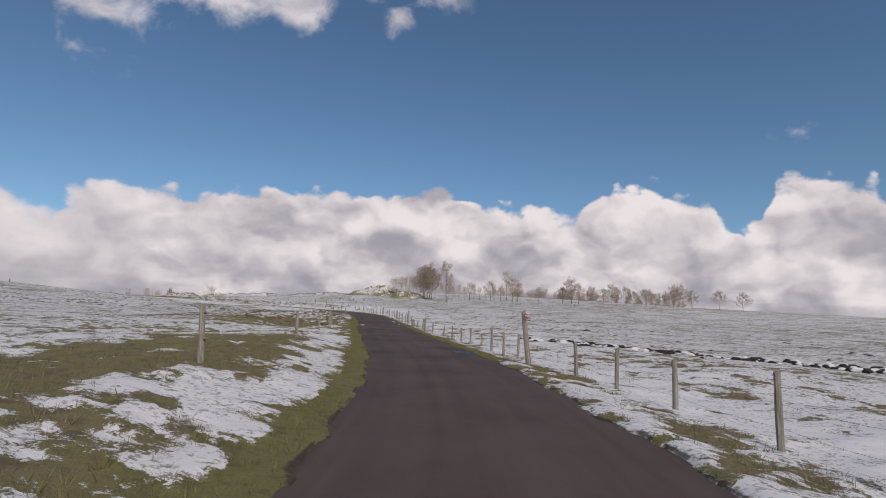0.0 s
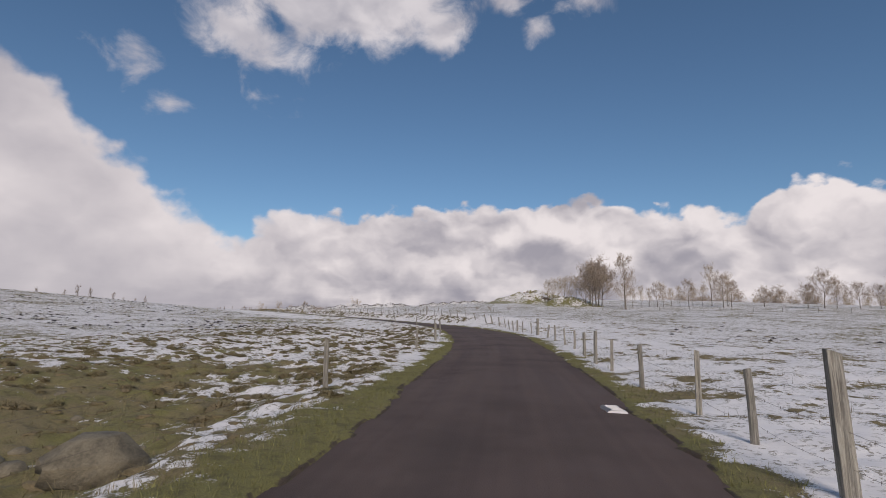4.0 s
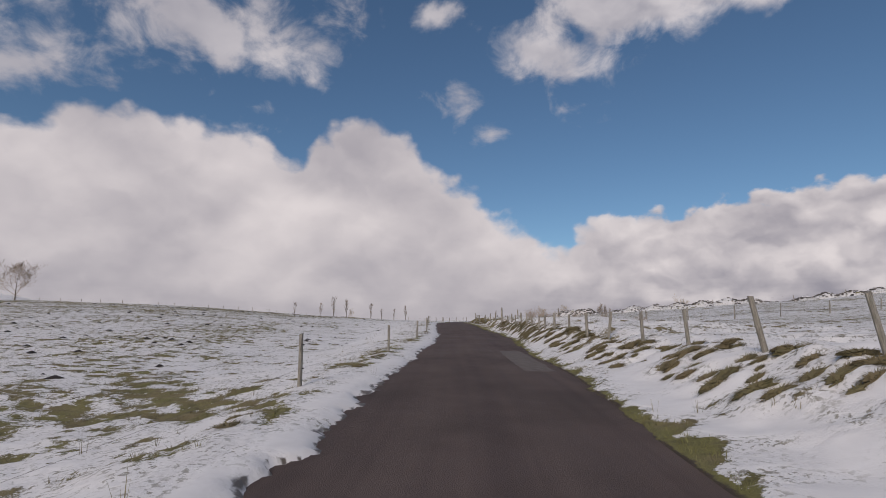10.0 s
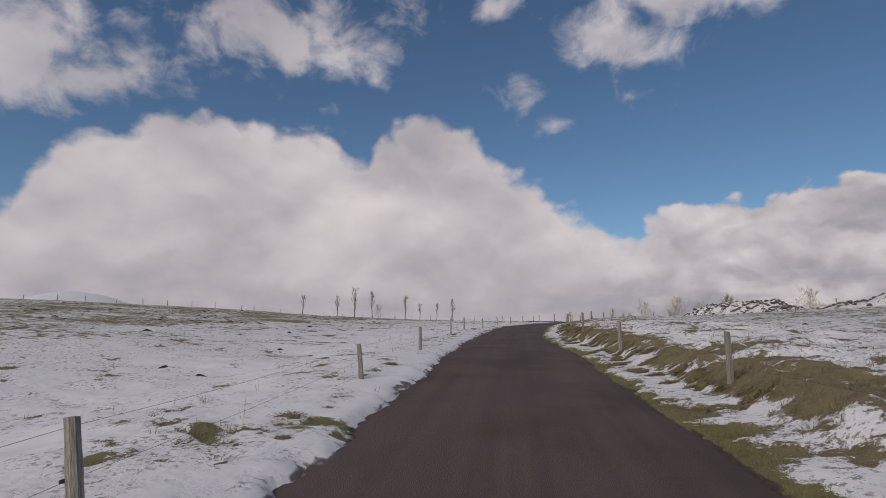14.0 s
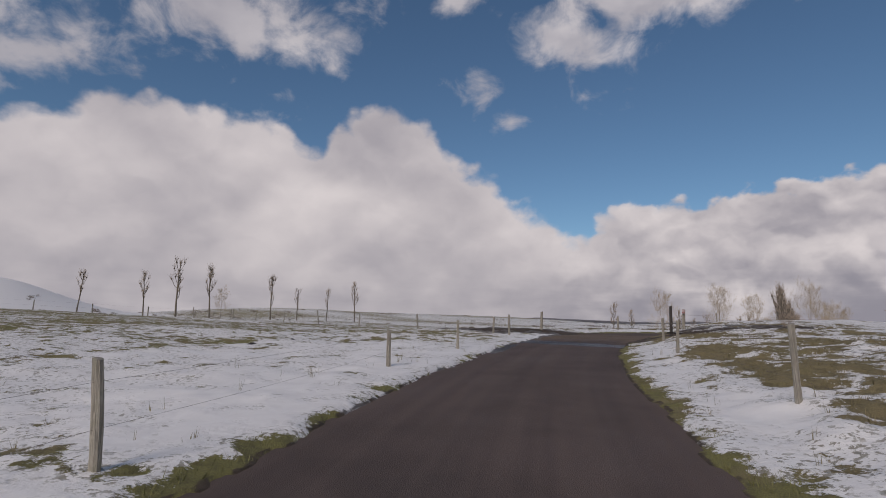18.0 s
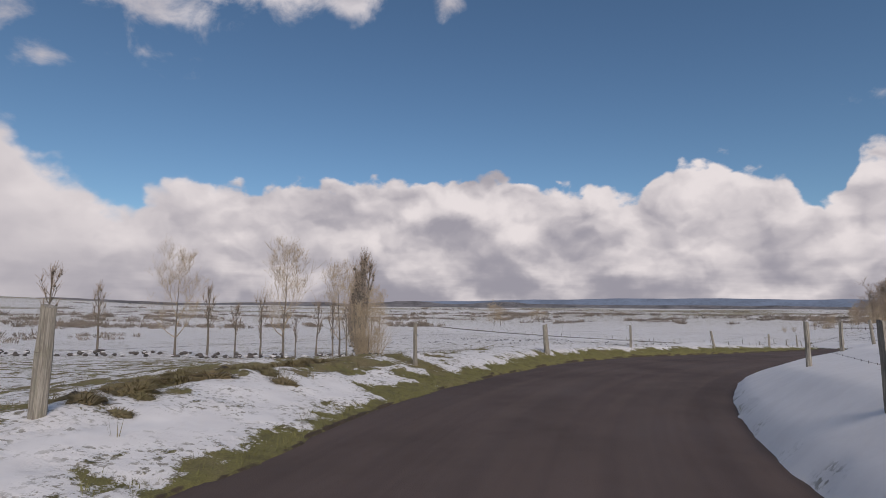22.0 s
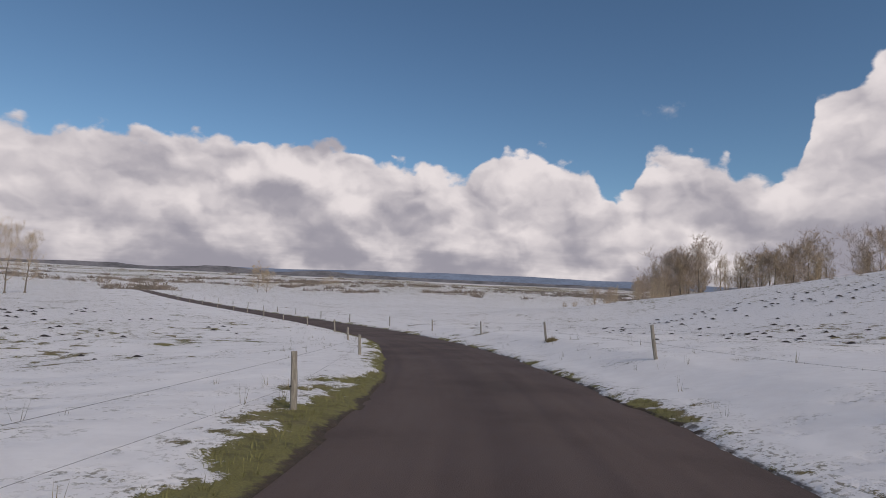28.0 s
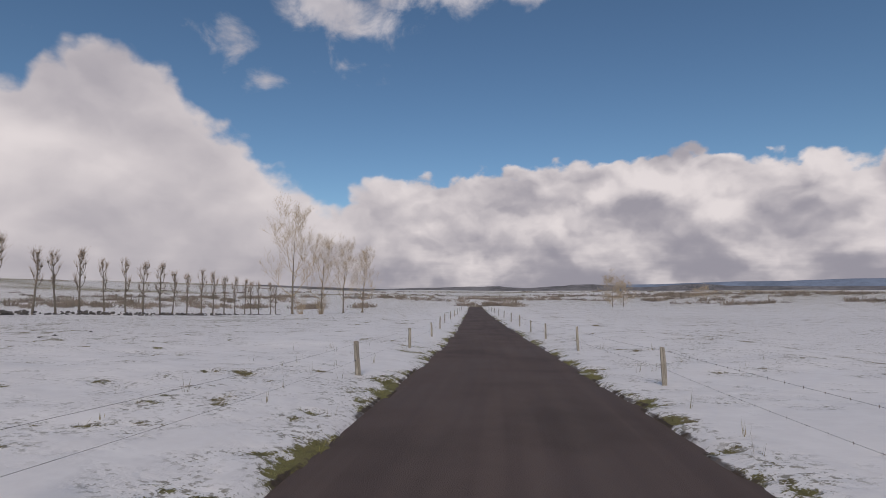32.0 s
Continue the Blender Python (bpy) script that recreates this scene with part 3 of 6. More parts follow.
def ground_material():
    mat, N = material("snowy_pasture")
    pos = N.n("ShaderNodeNewGeometry").outputs["Position"]
    bare = N.n("ShaderNodeAttribute", attribute_name="bare").outputs["Fac"]
    amp = N.n("ShaderNodeAttribute", attribute_name="amp").outputs["Fac"]
    mud = N.n("ShaderNodeAttribute", attribute_name="mud").outputs["Fac"]
    dry = N.n("ShaderNodeAttribute", attribute_name="dry").outputs["Fac"]
    mown = N.n("ShaderNodeAttribute", attribute_name="mown").outputs["Fac"]
    aside = N.n("ShaderNodeAttribute", attribute_name="aside").outputs["Fac"]
    flat = N.vm("MULTIPLY", pos, (1.0, 1.0, 0.35))
    n0 = N.noise(flat, 0.22, 3.0, 0.5)
    n1 = N.noise(flat, 2.1, 9.0, 0.66, 0.4)
    n2 = N.noise(flat, 7.0, 4.0, 0.6)
    n3 = N.noise(flat, 38.0, 3.0, 0.6)
    big = N.m("ADD", N.m("MULTIPLY", N.m("SUBTRACT", n1, 0.5), 1.15), N.m("MULTIPLY", N.m("SUBTRACT", n0, 0.5), 0.45))
    wobble = N.m("ADD", N.m("MULTIPLY", big, amp), N.m("MULTIPLY", N.m("SUBTRACT", N.m("ADD", n2, N.m("MULTIPLY", n3, 0.7)), 0.85), 0.62))
    swath = N.m("SINE", N.m("MULTIPLY", N.m("ADD", aside, N.m("MULTIPLY", N.m("SUBTRACT", n0, 0.5), 1.6)), 5.2))
    lines = N.m("MULTIPLY", mown, N.m("ADD", N.m("MULTIPLY", swath, 0.12), 0.07))
    cover = N.step(N.m("ADD", N.m("ADD", bare, lines), wobble), -0.05, 0.05)
    blade = N.noise(flat, 60.0, 4.0, 0.7)
    tint = N.noise(flat, 1.3, 5.0, 0.6)
    hay = N.step(N.m("ADD", tint, N.m("MULTIPLY", N.m("SUBTRACT", dry, 0.45), 0.35)), 0.36, 0.66)
    green = N.mix(hay, (0.26, 0.238, 0.078, 1), (0.31, 0.245, 0.125, 1))
    green = N.mix(N.m("MULTIPLY", N.step(N.noise(flat, 4.2, 6.0, 0.7), 0.47, 0.66), 0.55), green, (0.085, 0.066, 0.036, 1))
    green = N.mix(N.step(blade, 0.3, 0.75), N.mix(0.5, green, (0.06, 0.055, 0.022, 1)), green)
    soil = N.mix(N.step(n2, 0.3, 0.7), (0.042, 0.03, 0.022, 1), (0.088, 0.062, 0.042, 1))
    soil_f = N.step(N.m("ADD", mud, N.m("MULTIPLY", N.m("SUBTRACT", n2, 0.5), 0.6)), 0.4, 0.6)
    snow = N.mix(N.step(n1, 0.25, 0.75), (0.75, 0.722, 0.70, 1), (0.83, 0.805, 0.78, 1))
    fleck = N.m("MULTIPLY", N.step(N.noise(flat, 11.0, 4.0, 0.7), 0.53, 0.585), N.step(N.m("ADD", n1, N.m("MULTIPLY", bare, 0.35)), 0.25, 0.48))
    fleck = N.m("MULTIPLY", fleck, N.step(bare, -0.6, -0.25))
    snow = N.mix(N.m("MULTIPLY", fleck, 0.8), snow, (0.17, 0.145, 0.085, 1))
    base = N.mix(cover, snow, N.mix(soil_f, green, soil))
    base = N.mix(N.m("MULTIPLY", soil_f, 0.9), base, soil)
    crust = N.step(bare, -0.6, -0.22, 0.05, 1.0)
    h = N.m("ADD", N.m("MULTIPLY", cover, N.m("MULTIPLY", blade, 0.7)), N.m("MULTIPLY", crust, N.m("ADD", N.m("MULTIPLY", n2, 0.5), N.m("MULTIPLY", n3, 0.18))))
    finish(N, base, N.step(cover, 0, 1, 0.65, 0.95), h, 0.7, 0.07)
    return mat


def asphalt_material():
    mat, N = material("asphalt")
    pos = N.n("ShaderNodeNewGeometry").outputs["Position"]
    lane = N.n("ShaderNodeAttribute", attribute_name="across").outputs["Fac"]
    along = N.n("ShaderNodeAttribute", attribute_name="along").outputs["Fac"]
    grit = N.noise(pos, 90.0, 4.0, 0.7)
    cell = N.n("ShaderNodeTexVoronoi", {"Vector": pos, "Scale": 120.0}).outputs["Distance"]
    blot = N.noise(pos, 0.35, 5.0, 0.6)
    strip = N.noise(N.n("ShaderNodeCombineXYZ", {0: N.m("MULTIPLY", lane, 2.2), 1: N.m("MULTIPLY", along, 0.05)}).outputs[0], 1.0, 4.0, 0.6)
    # wheel tracks a little worn
    w1 = N.step(N.m("ABSOLUTE", N.m("SUBTRACT", N.m("ABSOLUTE", lane), 0.85)), 0.0, 0.55, 1.0, 0.0)
    base = N.mix(N.step(strip, 0.3, 0.7), (0.096, 0.068, 0.060, 1), (0.130, 0.093, 0.079, 1))
    base = N.mix(N.m("MULTIPLY", w1, 0.25), base, (0.124, 0.093, 0.081, 1))
    base = N.mix(N.m("MULTIPLY", N.step(blot, 0.45, 0.75), 0.4), base, (0.038, 0.033, 0.033, 1))
    base = N.mix(N.m("MULTIPLY", N.step(grit, 0.55, 0.8), 0.35), base, (0.11, 0.10, 0.095, 1))
    dust = N.n("ShaderNodeAttribute", attribute_name="dust").outputs["Fac"]
    wet = N.n("ShaderNodeAttribute", attribute_name="wet").outputs["Fac"]
    blot2 = N.noise(pos, 0.9, 6.0, 0.65, 0.6)
    dust_f = N.step(N.m("ADD", dust, N.m("MULTIPLY", N.m("SUBTRACT", blot2, 0.5), 1.1)), 0.35, 0.9)
    base = N.mix(N.m("MULTIPLY", dust_f, 0.55), base, (0.19, 0.135, 0.085, 1))
    wet_f = N.step(N.m("ADD", wet, N.m("MULTIPLY", N.m("SUBTRACT", blot2, 0.5), 0.9)), 0.4, 0.55)
    base = N.mix(N.m("MULTIPLY", wet_f, 0.75), base, (0.012, 0.011, 0.012, 1))
    rough = N.m("ADD", N.step(blot, 0.3, 0.7, 0.72, 0.9), N.m("MULTIPLY", wet_f, -0.38))
    finish(N, base, rough, N.m("ADD", N.m("MULTIPLY", grit, 0.6), cell), 0.6, 0.012, **{"Specular IOR Level": 0.25})
    return mat


def wood_material(name, light, dark, moss=0.3):
    mat, N = material(name)
    tc = N.n("ShaderNodeTexCoord").outputs["Object"]
    rnd = N.n("ShaderNodeObjectInfo").outputs["Random"]
    v = N.vm("ADD", N.vm("MULTIPLY", tc, (1.0, 1.0, 0.06)), N.n("ShaderNodeCombineXYZ", {0: N.m("MULTIPLY", rnd, 37.0), 2: N.m("MULTIPLY", rnd, 11.0)}).outputs[0])
    grain = N.noise(v, 55.0, 6.0, 0.65, 1.0)
    spot = N.noise(N.vm("ADD", tc, v), 6.0, 5.0, 0.6)
    base = N.mix(N.step(grain, 0.35, 0.7), dark, light)
    base = N.mix(N.m("MULTIPLY", N.step(spot, 0.5, 0.7), moss), base, (0.16, 0.17, 0.09, 1))
    base = N.mix(N.m("MULTIPLY", rnd, 0.35), base, dark)
    finish(N, base, 0.9, grain, 0.7, 0.02)
    return mat


def plain_material(name, color, rough, vary=0.3, scale=8.0, metal=0.0, strength=0.25):
    mat, N = material(name)
    pos = N.n("ShaderNodeNewGeometry").outputs["Position"]
    a = N.noise(pos, scale, 5.0, 0.65)
    b = N.noise(pos, scale * 9, 4.0, 0.6)
    low = tuple(c * (1 - vary) for c in color[:3]) + (1,)
    hi = tuple(min(1.0, c * (1 + vary)) for c in color[:3]) + (1,)
    col = N.mix(N.step(N.m("ADD", N.m("MULTIPLY", a, 0.65), N.m("MULTIPLY", b, 0.35)), 0.3, 0.7), low, hi)
    finish(N, col, rough, N.m("ADD", a, N.m("MULTIPLY", b, 0.5)), strength, 0.03, Metallic=metal)
    return mat


M_GROUND, M_ROAD = ground_material(), asphalt_material()
M_POST = wood_material("weathered_chestnut", (0.46, 0.425, 0.355, 1), (0.19, 0.17, 0.14, 1))
M_DARK = wood_material("tarred_sleeper", (0.10, 0.085, 0.075, 1), (0.035, 0.03, 0.028, 1), 0.05)
M_WIRE = plain_material("rusty_wire", (0.16, 0.13, 0.11), 0.6, 0.4, 30.0, 0.7)
M_BARK = plain_material("grey_bark", (0.17, 0.145, 0.115), 0.95, 0.45, 5.0)
M_TWIG = plain_material("bare_twigs", (0.35, 0.28, 0.215), 0.95, 0.35, 2.0)
M_TWIG2 = plain_material("pale_twigs", (0.42, 0.34, 0.235), 0.95, 0.3, 2.0)
M_ROCK = plain_material("basalt", (0.12, 0.108, 0.098), 0.95, 0.5, 2.5, 0.0, 0.6)
M_SNOW = plain_material("drifted_snow", (0.80, 0.78, 0.765), 0.7, 0.04, 2.0, 0.0, 0.2)
M_SOIL = plain_material("dark_soil", (0.035, 0.026, 0.022), 0.95, 0.5, 20.0, 0.0, 0.8)
M_GRASS = plain_material("verge_grass", (0.185, 0.175, 0.06), 0.85, 0.5, 1.7)
M_HAY = plain_material("dry_grass", (0.20, 0.165, 0.085), 0.9, 0.45, 1.7)


def mesh_object(name, verts, faces, mats, parent=None, smooth=True, mat_ids=None):
    me = bpy.data.meshes.new(name)
    verts, faces = np.asarray(verts, np.float32), np.asarray(faces, np.int32)
    me.vertices.add(len(verts))
    me.vertices.foreach_set("co", verts.ravel())
    n = faces.shape[1]
    me.loops.add(faces.size)
    me.loops.foreach_set("vertex_index", faces.ravel())
    me.polygons.add(len(faces))
    me.polygons.foreach_set("loop_start", np.arange(0, faces.size, n, dtype=np.int32))
    me.polygons.foreach_set("loop_total", np.full(len(faces), n, np.int32))
    for m in mats if isinstance(mats, (list, tuple)) else [mats]:
        me.materials.append(m)
    if mat_ids is not None:
        me.polygons.foreach_set("material_index", np.asarray(mat_ids, np.int32))
    me.update(calc_edges=True)
    me.validate()
    if smooth:
        me.polygons.foreach_set("use_smooth", np.ones(len(me.polygons), bool))
    ob = new(name, me)
    ob.parent = parent
    return ob


def attribute(ob, name, values):
    at = ob.data.attributes.new(name, "FLOAT", "POINT")
    at.data.foreach_set("value", np.asarray(values, np.float32))


def grid_faces(rows, cols, offset=0):
    a = np.arange(rows * cols).reshape(rows, cols) + offset
    return np.stack([a[:-1, :-1], a[:-1, 1:], a[1:, 1:], a[1:, :-1]], -1).reshape(-1, 4)


# ---- ground: one sheet, finely worked along the road, coarser away to the horizon ----
near_off = np.r_[np.arange(0, 4.4, 0.125), np.arange(4.5, 9.0, 0.22), np.arange(9.2, 18.3, 0.6)]
keep = np.where((S_T > -2.2) & (S_T < 47))[0]
keep = keep[(S_T[keep] < 34) | (keep % 6 == 0)]
cells = []
for sgn, edge in ((1, E_L), (-1, E_R)):
    # columns follow the asphalt's edge: from 0.8 m inside it outwards
    offs = edge[keep][:, None] - 0.8 + near_off[None, :]
    cells.append(offs * sgn)
D = np.concatenate([cells[1][:, ::-1], cells[0]], 1)
I = np.repeat(keep[:, None], D.shape[1], 1)
X = S_P[I, 0] + S_L[I, 0] * D
Y = S_P[I, 1] + S_L[I, 1] * D
Z, B, U, U2 = land(I.ravel(), D.ravel(), X.ravel(), Y.ravel())
x, y = X.ravel(), Y.ravel()
# snow lies a hand deep where the patchy noise leaves it; bare turf between
tus = tussock(x, y)
wide = 0.62 * fbm(x / 0.62, y / 0.62, 3, 31, 0.65) + 0.38 * fbm(x / 2.6, y / 2.6, 3, 32)
patchy = wide + 0.14 * (1 - tus) + 0.10 * (1 - vnoise(x / 0.31, y / 0.31, 33))
patchy = np.argsort(np.argsort(patchy)) / len(patchy)           # evened out, so that a table's share is the share of bare ground


def odds(v):
    v = np.clip(v, 0.003, 0.997)
    return 0.16 * np.log(v / (1 - v))


field_s = odds(B) - 0.62 * odds(patchy) * sstep(0.0, 0.03, B)                                # above nothing: bare
bare_v = sstep(-0.07, 0.07, field_s)
i_st = I.ravel()
t_st = S_T[i_st]
left_st = D.ravel() > 0
# muddy gateway and track on both sides near 20 s, wheel-churned earth by the culvert and the field entrance
mud = np.where(left_st, np.exp(-((t_st - 20.68 - 0.02 * U) / 0.38) ** 2) * sstep(16.0, 5.0, U), np.exp(-((t_st - 20.3) / 0.46) ** 2) * sstep(12.0, 4.0, U) * (0.55 + 0.45 * sstep(0.35, 0.6, fbm(x / 1.1, y / 1.1, 3, 85))))
mud += np.where(~left_st, 0.38, 0) * np.exp(-((t_st - 14.0) / 0.3) ** 2) * sstep(2.5, 0.8, U)
mud += np.where(left_st, 0.33, 0) * np.exp(-((t_st - 4.35) / 0.3) ** 2) * sstep(1.8, 3.2, U) * sstep(11, 6, U)
ice = np.where(left_st, np.exp(-((t_st - 20.47) / 0.13) ** 2) * sstep(3.6, 2.2, U), 0)
ice = ice * sstep(0.3, 0.55, fbm(x / 0.9, y / 0.9, 3, 84) + 0.12)
mud = mud * (1 - ice * sstep(0.25, 0.5, U2 + 0.3 * fbm(x * 2, y * 2, 2, 86)))
crumb = np.where(left_st, 1.0, 1 - 0.8 * sstep(21.0, 21.4, t_st) * sstep(24.3, 23.8, t_st))
seam = 0.09 + np.where(left_st, 0.15 * sstep(25, 26, t_st) * sstep(29.5, 28.5, t_st), 0.08 * np.exp(-((t_st - 24.45) / 0.4) ** 2))
mud += crumb * 0.64 * np.exp(-((U2 - 0.03) / seam) ** 2)                  # dark crumbled soil along the asphalt
churn = np.clip(mud, 0, 1) * (fbm(x / 0.5, y / 0.5, 3, 81) - 0.5) * 0.14 * sstep(0.2, 1.0, U)
tuft_h = np.where(left_st, np.interp(t_st, (-2, 2, 5, 8, 10, 20, 23, 25, 40), (.10, .07, .13, .12, .05, .05, .06, .02, .02)), np.interp(t_st, (-2, 4, 8, 9, 17, 20, 21.2, 40), (.08, .06, .07, .14, .15, .08, .0, .01)))
Z = Z + (1 - bare_v) * 0.045 * sstep(0.0, 0.22, U2) + tus * tuft_h * sstep(0.5, 1.6, U) * sstep(17, 9, U) + bare_v * (fbm(x * 3, y * 3, 2, 41) - 0.4) * 0.07 * sstep(0.05, 0.5, U2) + churn
inside = sstep(0.02, -0.10, U2)                                 # under the asphalt
Z = Z - inside * 0.16
rows_n, cols_n = X.shape
# the coarse sheet dips under the fine one
def axis(lo, hi, step, reach):
    mid = np.arange(lo, hi + step, step)
    grow = [step]
    while sum(grow) < reach:
        grow.append(grow[-1] * 1.16)
    out = np.cumsum(grow)
    return np.r_[lo - out[::-1], mid, hi + out]


gx, gy = axis(-260, 130, 2.5, 4300), axis(-60, 500, 2.5, 4300)
CX, CY = np.meshgrid(gx, gy)
cx, cy = CX.ravel(), CY.ravel()
ci, cd = lane_of(cx, cy)
ends = (S_T[ci] > -2.0) & (S_T[ci] < 46.5)
CZ = country(cx, cy) + relief(cx, cy) * sstep(600, 200, np.hypot(cx + 60, cy - 200))
CZ = np.where(ends, CZ - 1.3 * sstep(15.5, 9.5, np.abs(cd)), CZ)
faces = np.vstack([grid_faces(rows_n, cols_n), grid_faces(len(gy), len(gx), rows_n * cols_n)])
ground = mesh_object("ground", np.vstack([np.c_[x, y, Z], np.c_[cx, cy, CZ]]), faces, M_GROUND)
tagged(ground, "patchy snow over tussocky upland pasture", "ground", kind="structure")
far_r = np.hypot(cx + 60, cy - 200)
c_bare = 0.33 + 0.25 * (fbm(cx / 60, cy / 60, 3, 51) - 0.5)
hill = sstep(-70, -120, cx) * sstep(60, 100, cy) * sstep(215, 190, cy)
c_bare = c_bare + 0.26 * hill
north = sstep(225, 260, cy)
c_bare = c_bare * (1 - north) + north * (0.13 + 0.12 * (fbm(cx / 40, cy / 40, 3, 52) - 0.5))
plain = sstep(-128, -140, cx) * sstep(205, 220, cy) * sstep(262, 240, cy)
c_bare = c_bare + 0.1 * plain
c_bare = c_bare + sstep(350, 900, far_r) * (0.5 * sstep(0.46, 0.58, fbm(cx / 240, cy / 95, 4, 53)) + 0.05)
white_hill = np.exp(-(((cx + 1750) / 450) ** 2 + ((cy - 170) / 260) ** 2)) > 0.2
c_bare = np.where(white_hill, 0.02, c_bare)
far_wood = np.where(white_hill, 0, 1) * sstep(600, 1000, far_r) * sstep(0.50, 0.56, fbm(cx / 170, cy / 170, 4, 57)) * sstep(18, 34, CZ) * 0.46
soft_b = field_s * (1 - sstep(7, 14, U)) + sstep(7, 14, U) * odds(B)
attribute(ground, "bare", np.r_[soft_b, odds(c_bare)])
attribute(ground, "amp", np.r_[1.1 + 1.2 * sstep(5, 13, U), np.full(len(cx), 2.3)])
attribute(ground, "mud", np.r_[np.clip(mud, 0, 1), far_wood])
# dry bents on the banks, green turf along the asphalt
dry = np.where(left_st, 0.5 * sstep(0.4, 1.5, U), sstep(-0.2, 1.0, U))
attribute(ground, "dry", np.r_[dry, np.full(len(cx), 0.6)])
# old mowing lines that follow the bend in the big left-hand field
rows_w = np.where(left_st, sstep(21.8, 23.2, t_st) * sstep(33, 29, t_st), 0) * sstep(3, 6, U)
rows_c = np.where(cd > 0, sstep(21.8, 23.2, S_T[ci]) * sstep(33, 29, S_T[ci]), 0) * sstep(55, 35, cd)
attribute(ground, "mown", np.r_[rows_w, rows_c])
attribute(ground, "aside", np.r_[np.abs(D.ravel()), np.abs(cd)])
G_X, G_Y, G_Z, G_U, G_U2, G_BARE, G_T, G_MUD, G_LEFT = x, y, Z, U, U2, bare_v, t_st, mud, left_st
Z_ROWS = Z.reshape(X.shape)


def turf_z(t, d):
    """Height of the finished turf or snow at t seconds and d metres to the left."""
    r = int(np.argmin(np.abs(S_T[keep] - t)))
    return float(np.interp(d, D[r], Z_ROWS[r]))

# ---- road ----
rk = np.where((S_T > -2.2) & (S_T < 47))[0][::4]
acr = np.linspace(-1, 1, 17)
mid, half = (E_L[rk] - E_R[rk]) / 2, (E_L[rk] + E_R[rk]) / 2 + 0.35
RD = mid[:, None] + half[:, None] * acr[None, :]
RX, RY = S_P[rk, 0][:, None] + S_L[rk, 0][:, None] * RD, S_P[rk, 1][:, None] + S_L[rk, 1][:, None] * RD
crown = 0.03 * (1 - acr ** 2)
RZ = S_P[rk, 2][:, None] + crown[None, :] - 0.02 + (fbm(RX / 3, RY / 3, 2, 61) - 0.5) * 0.02
top = np.c_[RX.ravel(), RY.ravel(), RZ.ravel()]
nrow = len(rk)
low = top - np.array([0, 0, 0.25])
rf = [grid_faces(nrow, 17), grid_faces(nrow, 17, nrow * 17)[:, ::-1]]
a = np.arange(nrow - 1) * 17
for c, flip in ((0, 1), (16, 0)):
    q = np.stack([a + c, a + c + 17, a + c + 17 + nrow * 17, a + c + nrow * 17], 1)
    rf.append(q[:, ::-1] if flip else q)
road = mesh_object("road", np.vstack([top, low]), np.vstack(rf), M_ROAD)
tagged(road, "narrow dark asphalt country road without markings", "road", kind="structure")
attribute(road, "across", np.r_[(RD).ravel(), (RD).ravel()])
al = np.repeat(ST[rk], 17)
attribute(road, "along", np.r_[al, al])

r_t = np.repeat(S_T[rk], 17)
r_d = RD.ravel()
dust_v = np.exp(-((r_t - 20.5) / 0.55) ** 2) * 0.9 + 0.35 * np.exp(-((np.abs(r_d + 0.2) - 1.7) / 0.5) ** 2) * ((r_t > 5.5) & (r_t < 8.5)) + 0.25 * (np.abs(r_d - np.repeat(mid, 17)) > np.repeat(half, 17) - 0.75)
wet_v = np.exp(-((r_t - 19.85 - 0.04 * r_d) / 0.10) ** 2) * 0.95 + 0.8 * np.exp(-((r_t - 19.55) / 0.25) ** 2) * (r_d > 2.2) + 0.75 * np.exp(-((r_t - 1.75) / 0.18) ** 2) * (r_d < -1.3)
attribute(road, "dust", np.r_[dust_v, dust_v])
attribute(road, "wet", np.r_[wet_v, wet_v])


# ---- helpers for things ----
def empty(name, x, y, z, label, category, group="", rz=0.0):
    ob = new(name)
    ob.matrix_world = pose(x, y, z, 0, 0, rz)
    return tagged(ob, label, category, group)


def part(name, bm, mat, parent, label="", smooth=True):
    me = bpy.data.meshes.new(name)
    bm.to_mesh(me)
    bm.free()
    me.materials.append(mat)
    if smooth:
        me.polygons.foreach_set("use_smooth", np.ones(len(me.polygons), bool))
    ob = new(name, me)
    ob.parent = parent
    if label:
        ob["label"] = label
    return ob


def post_mesh(name, mat, height, radius, sides, rng, split=False):
    """A riven fence post: uneven section, slanting worn top, a little bent."""
    rings = 7
    ph = [rng.uniform(0.78, 1.2) for _ in range(sides)]
    bend = rng.uniform(-0.02, 0.02)
    vs, fs = [], []
    for k in range(rings):
        f = k / (rings - 1)
        z = -0.25 + f * (height + 0.25)
        r = radius * (1.06 - 0.16 * f) * rng.uniform(0.95, 1.05)
        for s in range(sides):
            a = 2 * math.pi * s / sides
            rr = r * ph[s] * rng.uniform(0.96, 1.04)
            if split and s == 1:
                rr *= 0.62
            tilt = 0.25 * radius * math.cos(a + 0.8) if k == rings - 1 else 0
            vs.append((rr * math.cos(a) + bend * math.sin(f * 3), rr * math.sin(a), z + tilt))
    for k in range(rings - 1):
        for s in range(sides):
            a, b = k * sides + s, k * sides + (s + 1) % sides
            fs.append((a, b, b + sides, a + sides))
    top = (rings - 1) * sides
    vs.append((bend * 0.14, 0, height + 0.004))
    me = bpy.data.meshes.new(name)
    me.from_pydata(vs, [], fs + [(top + s, top + (s + 1) % sides, len(vs) - 1) for s in range(sides)])
    me.materials.append(mat)
    return me


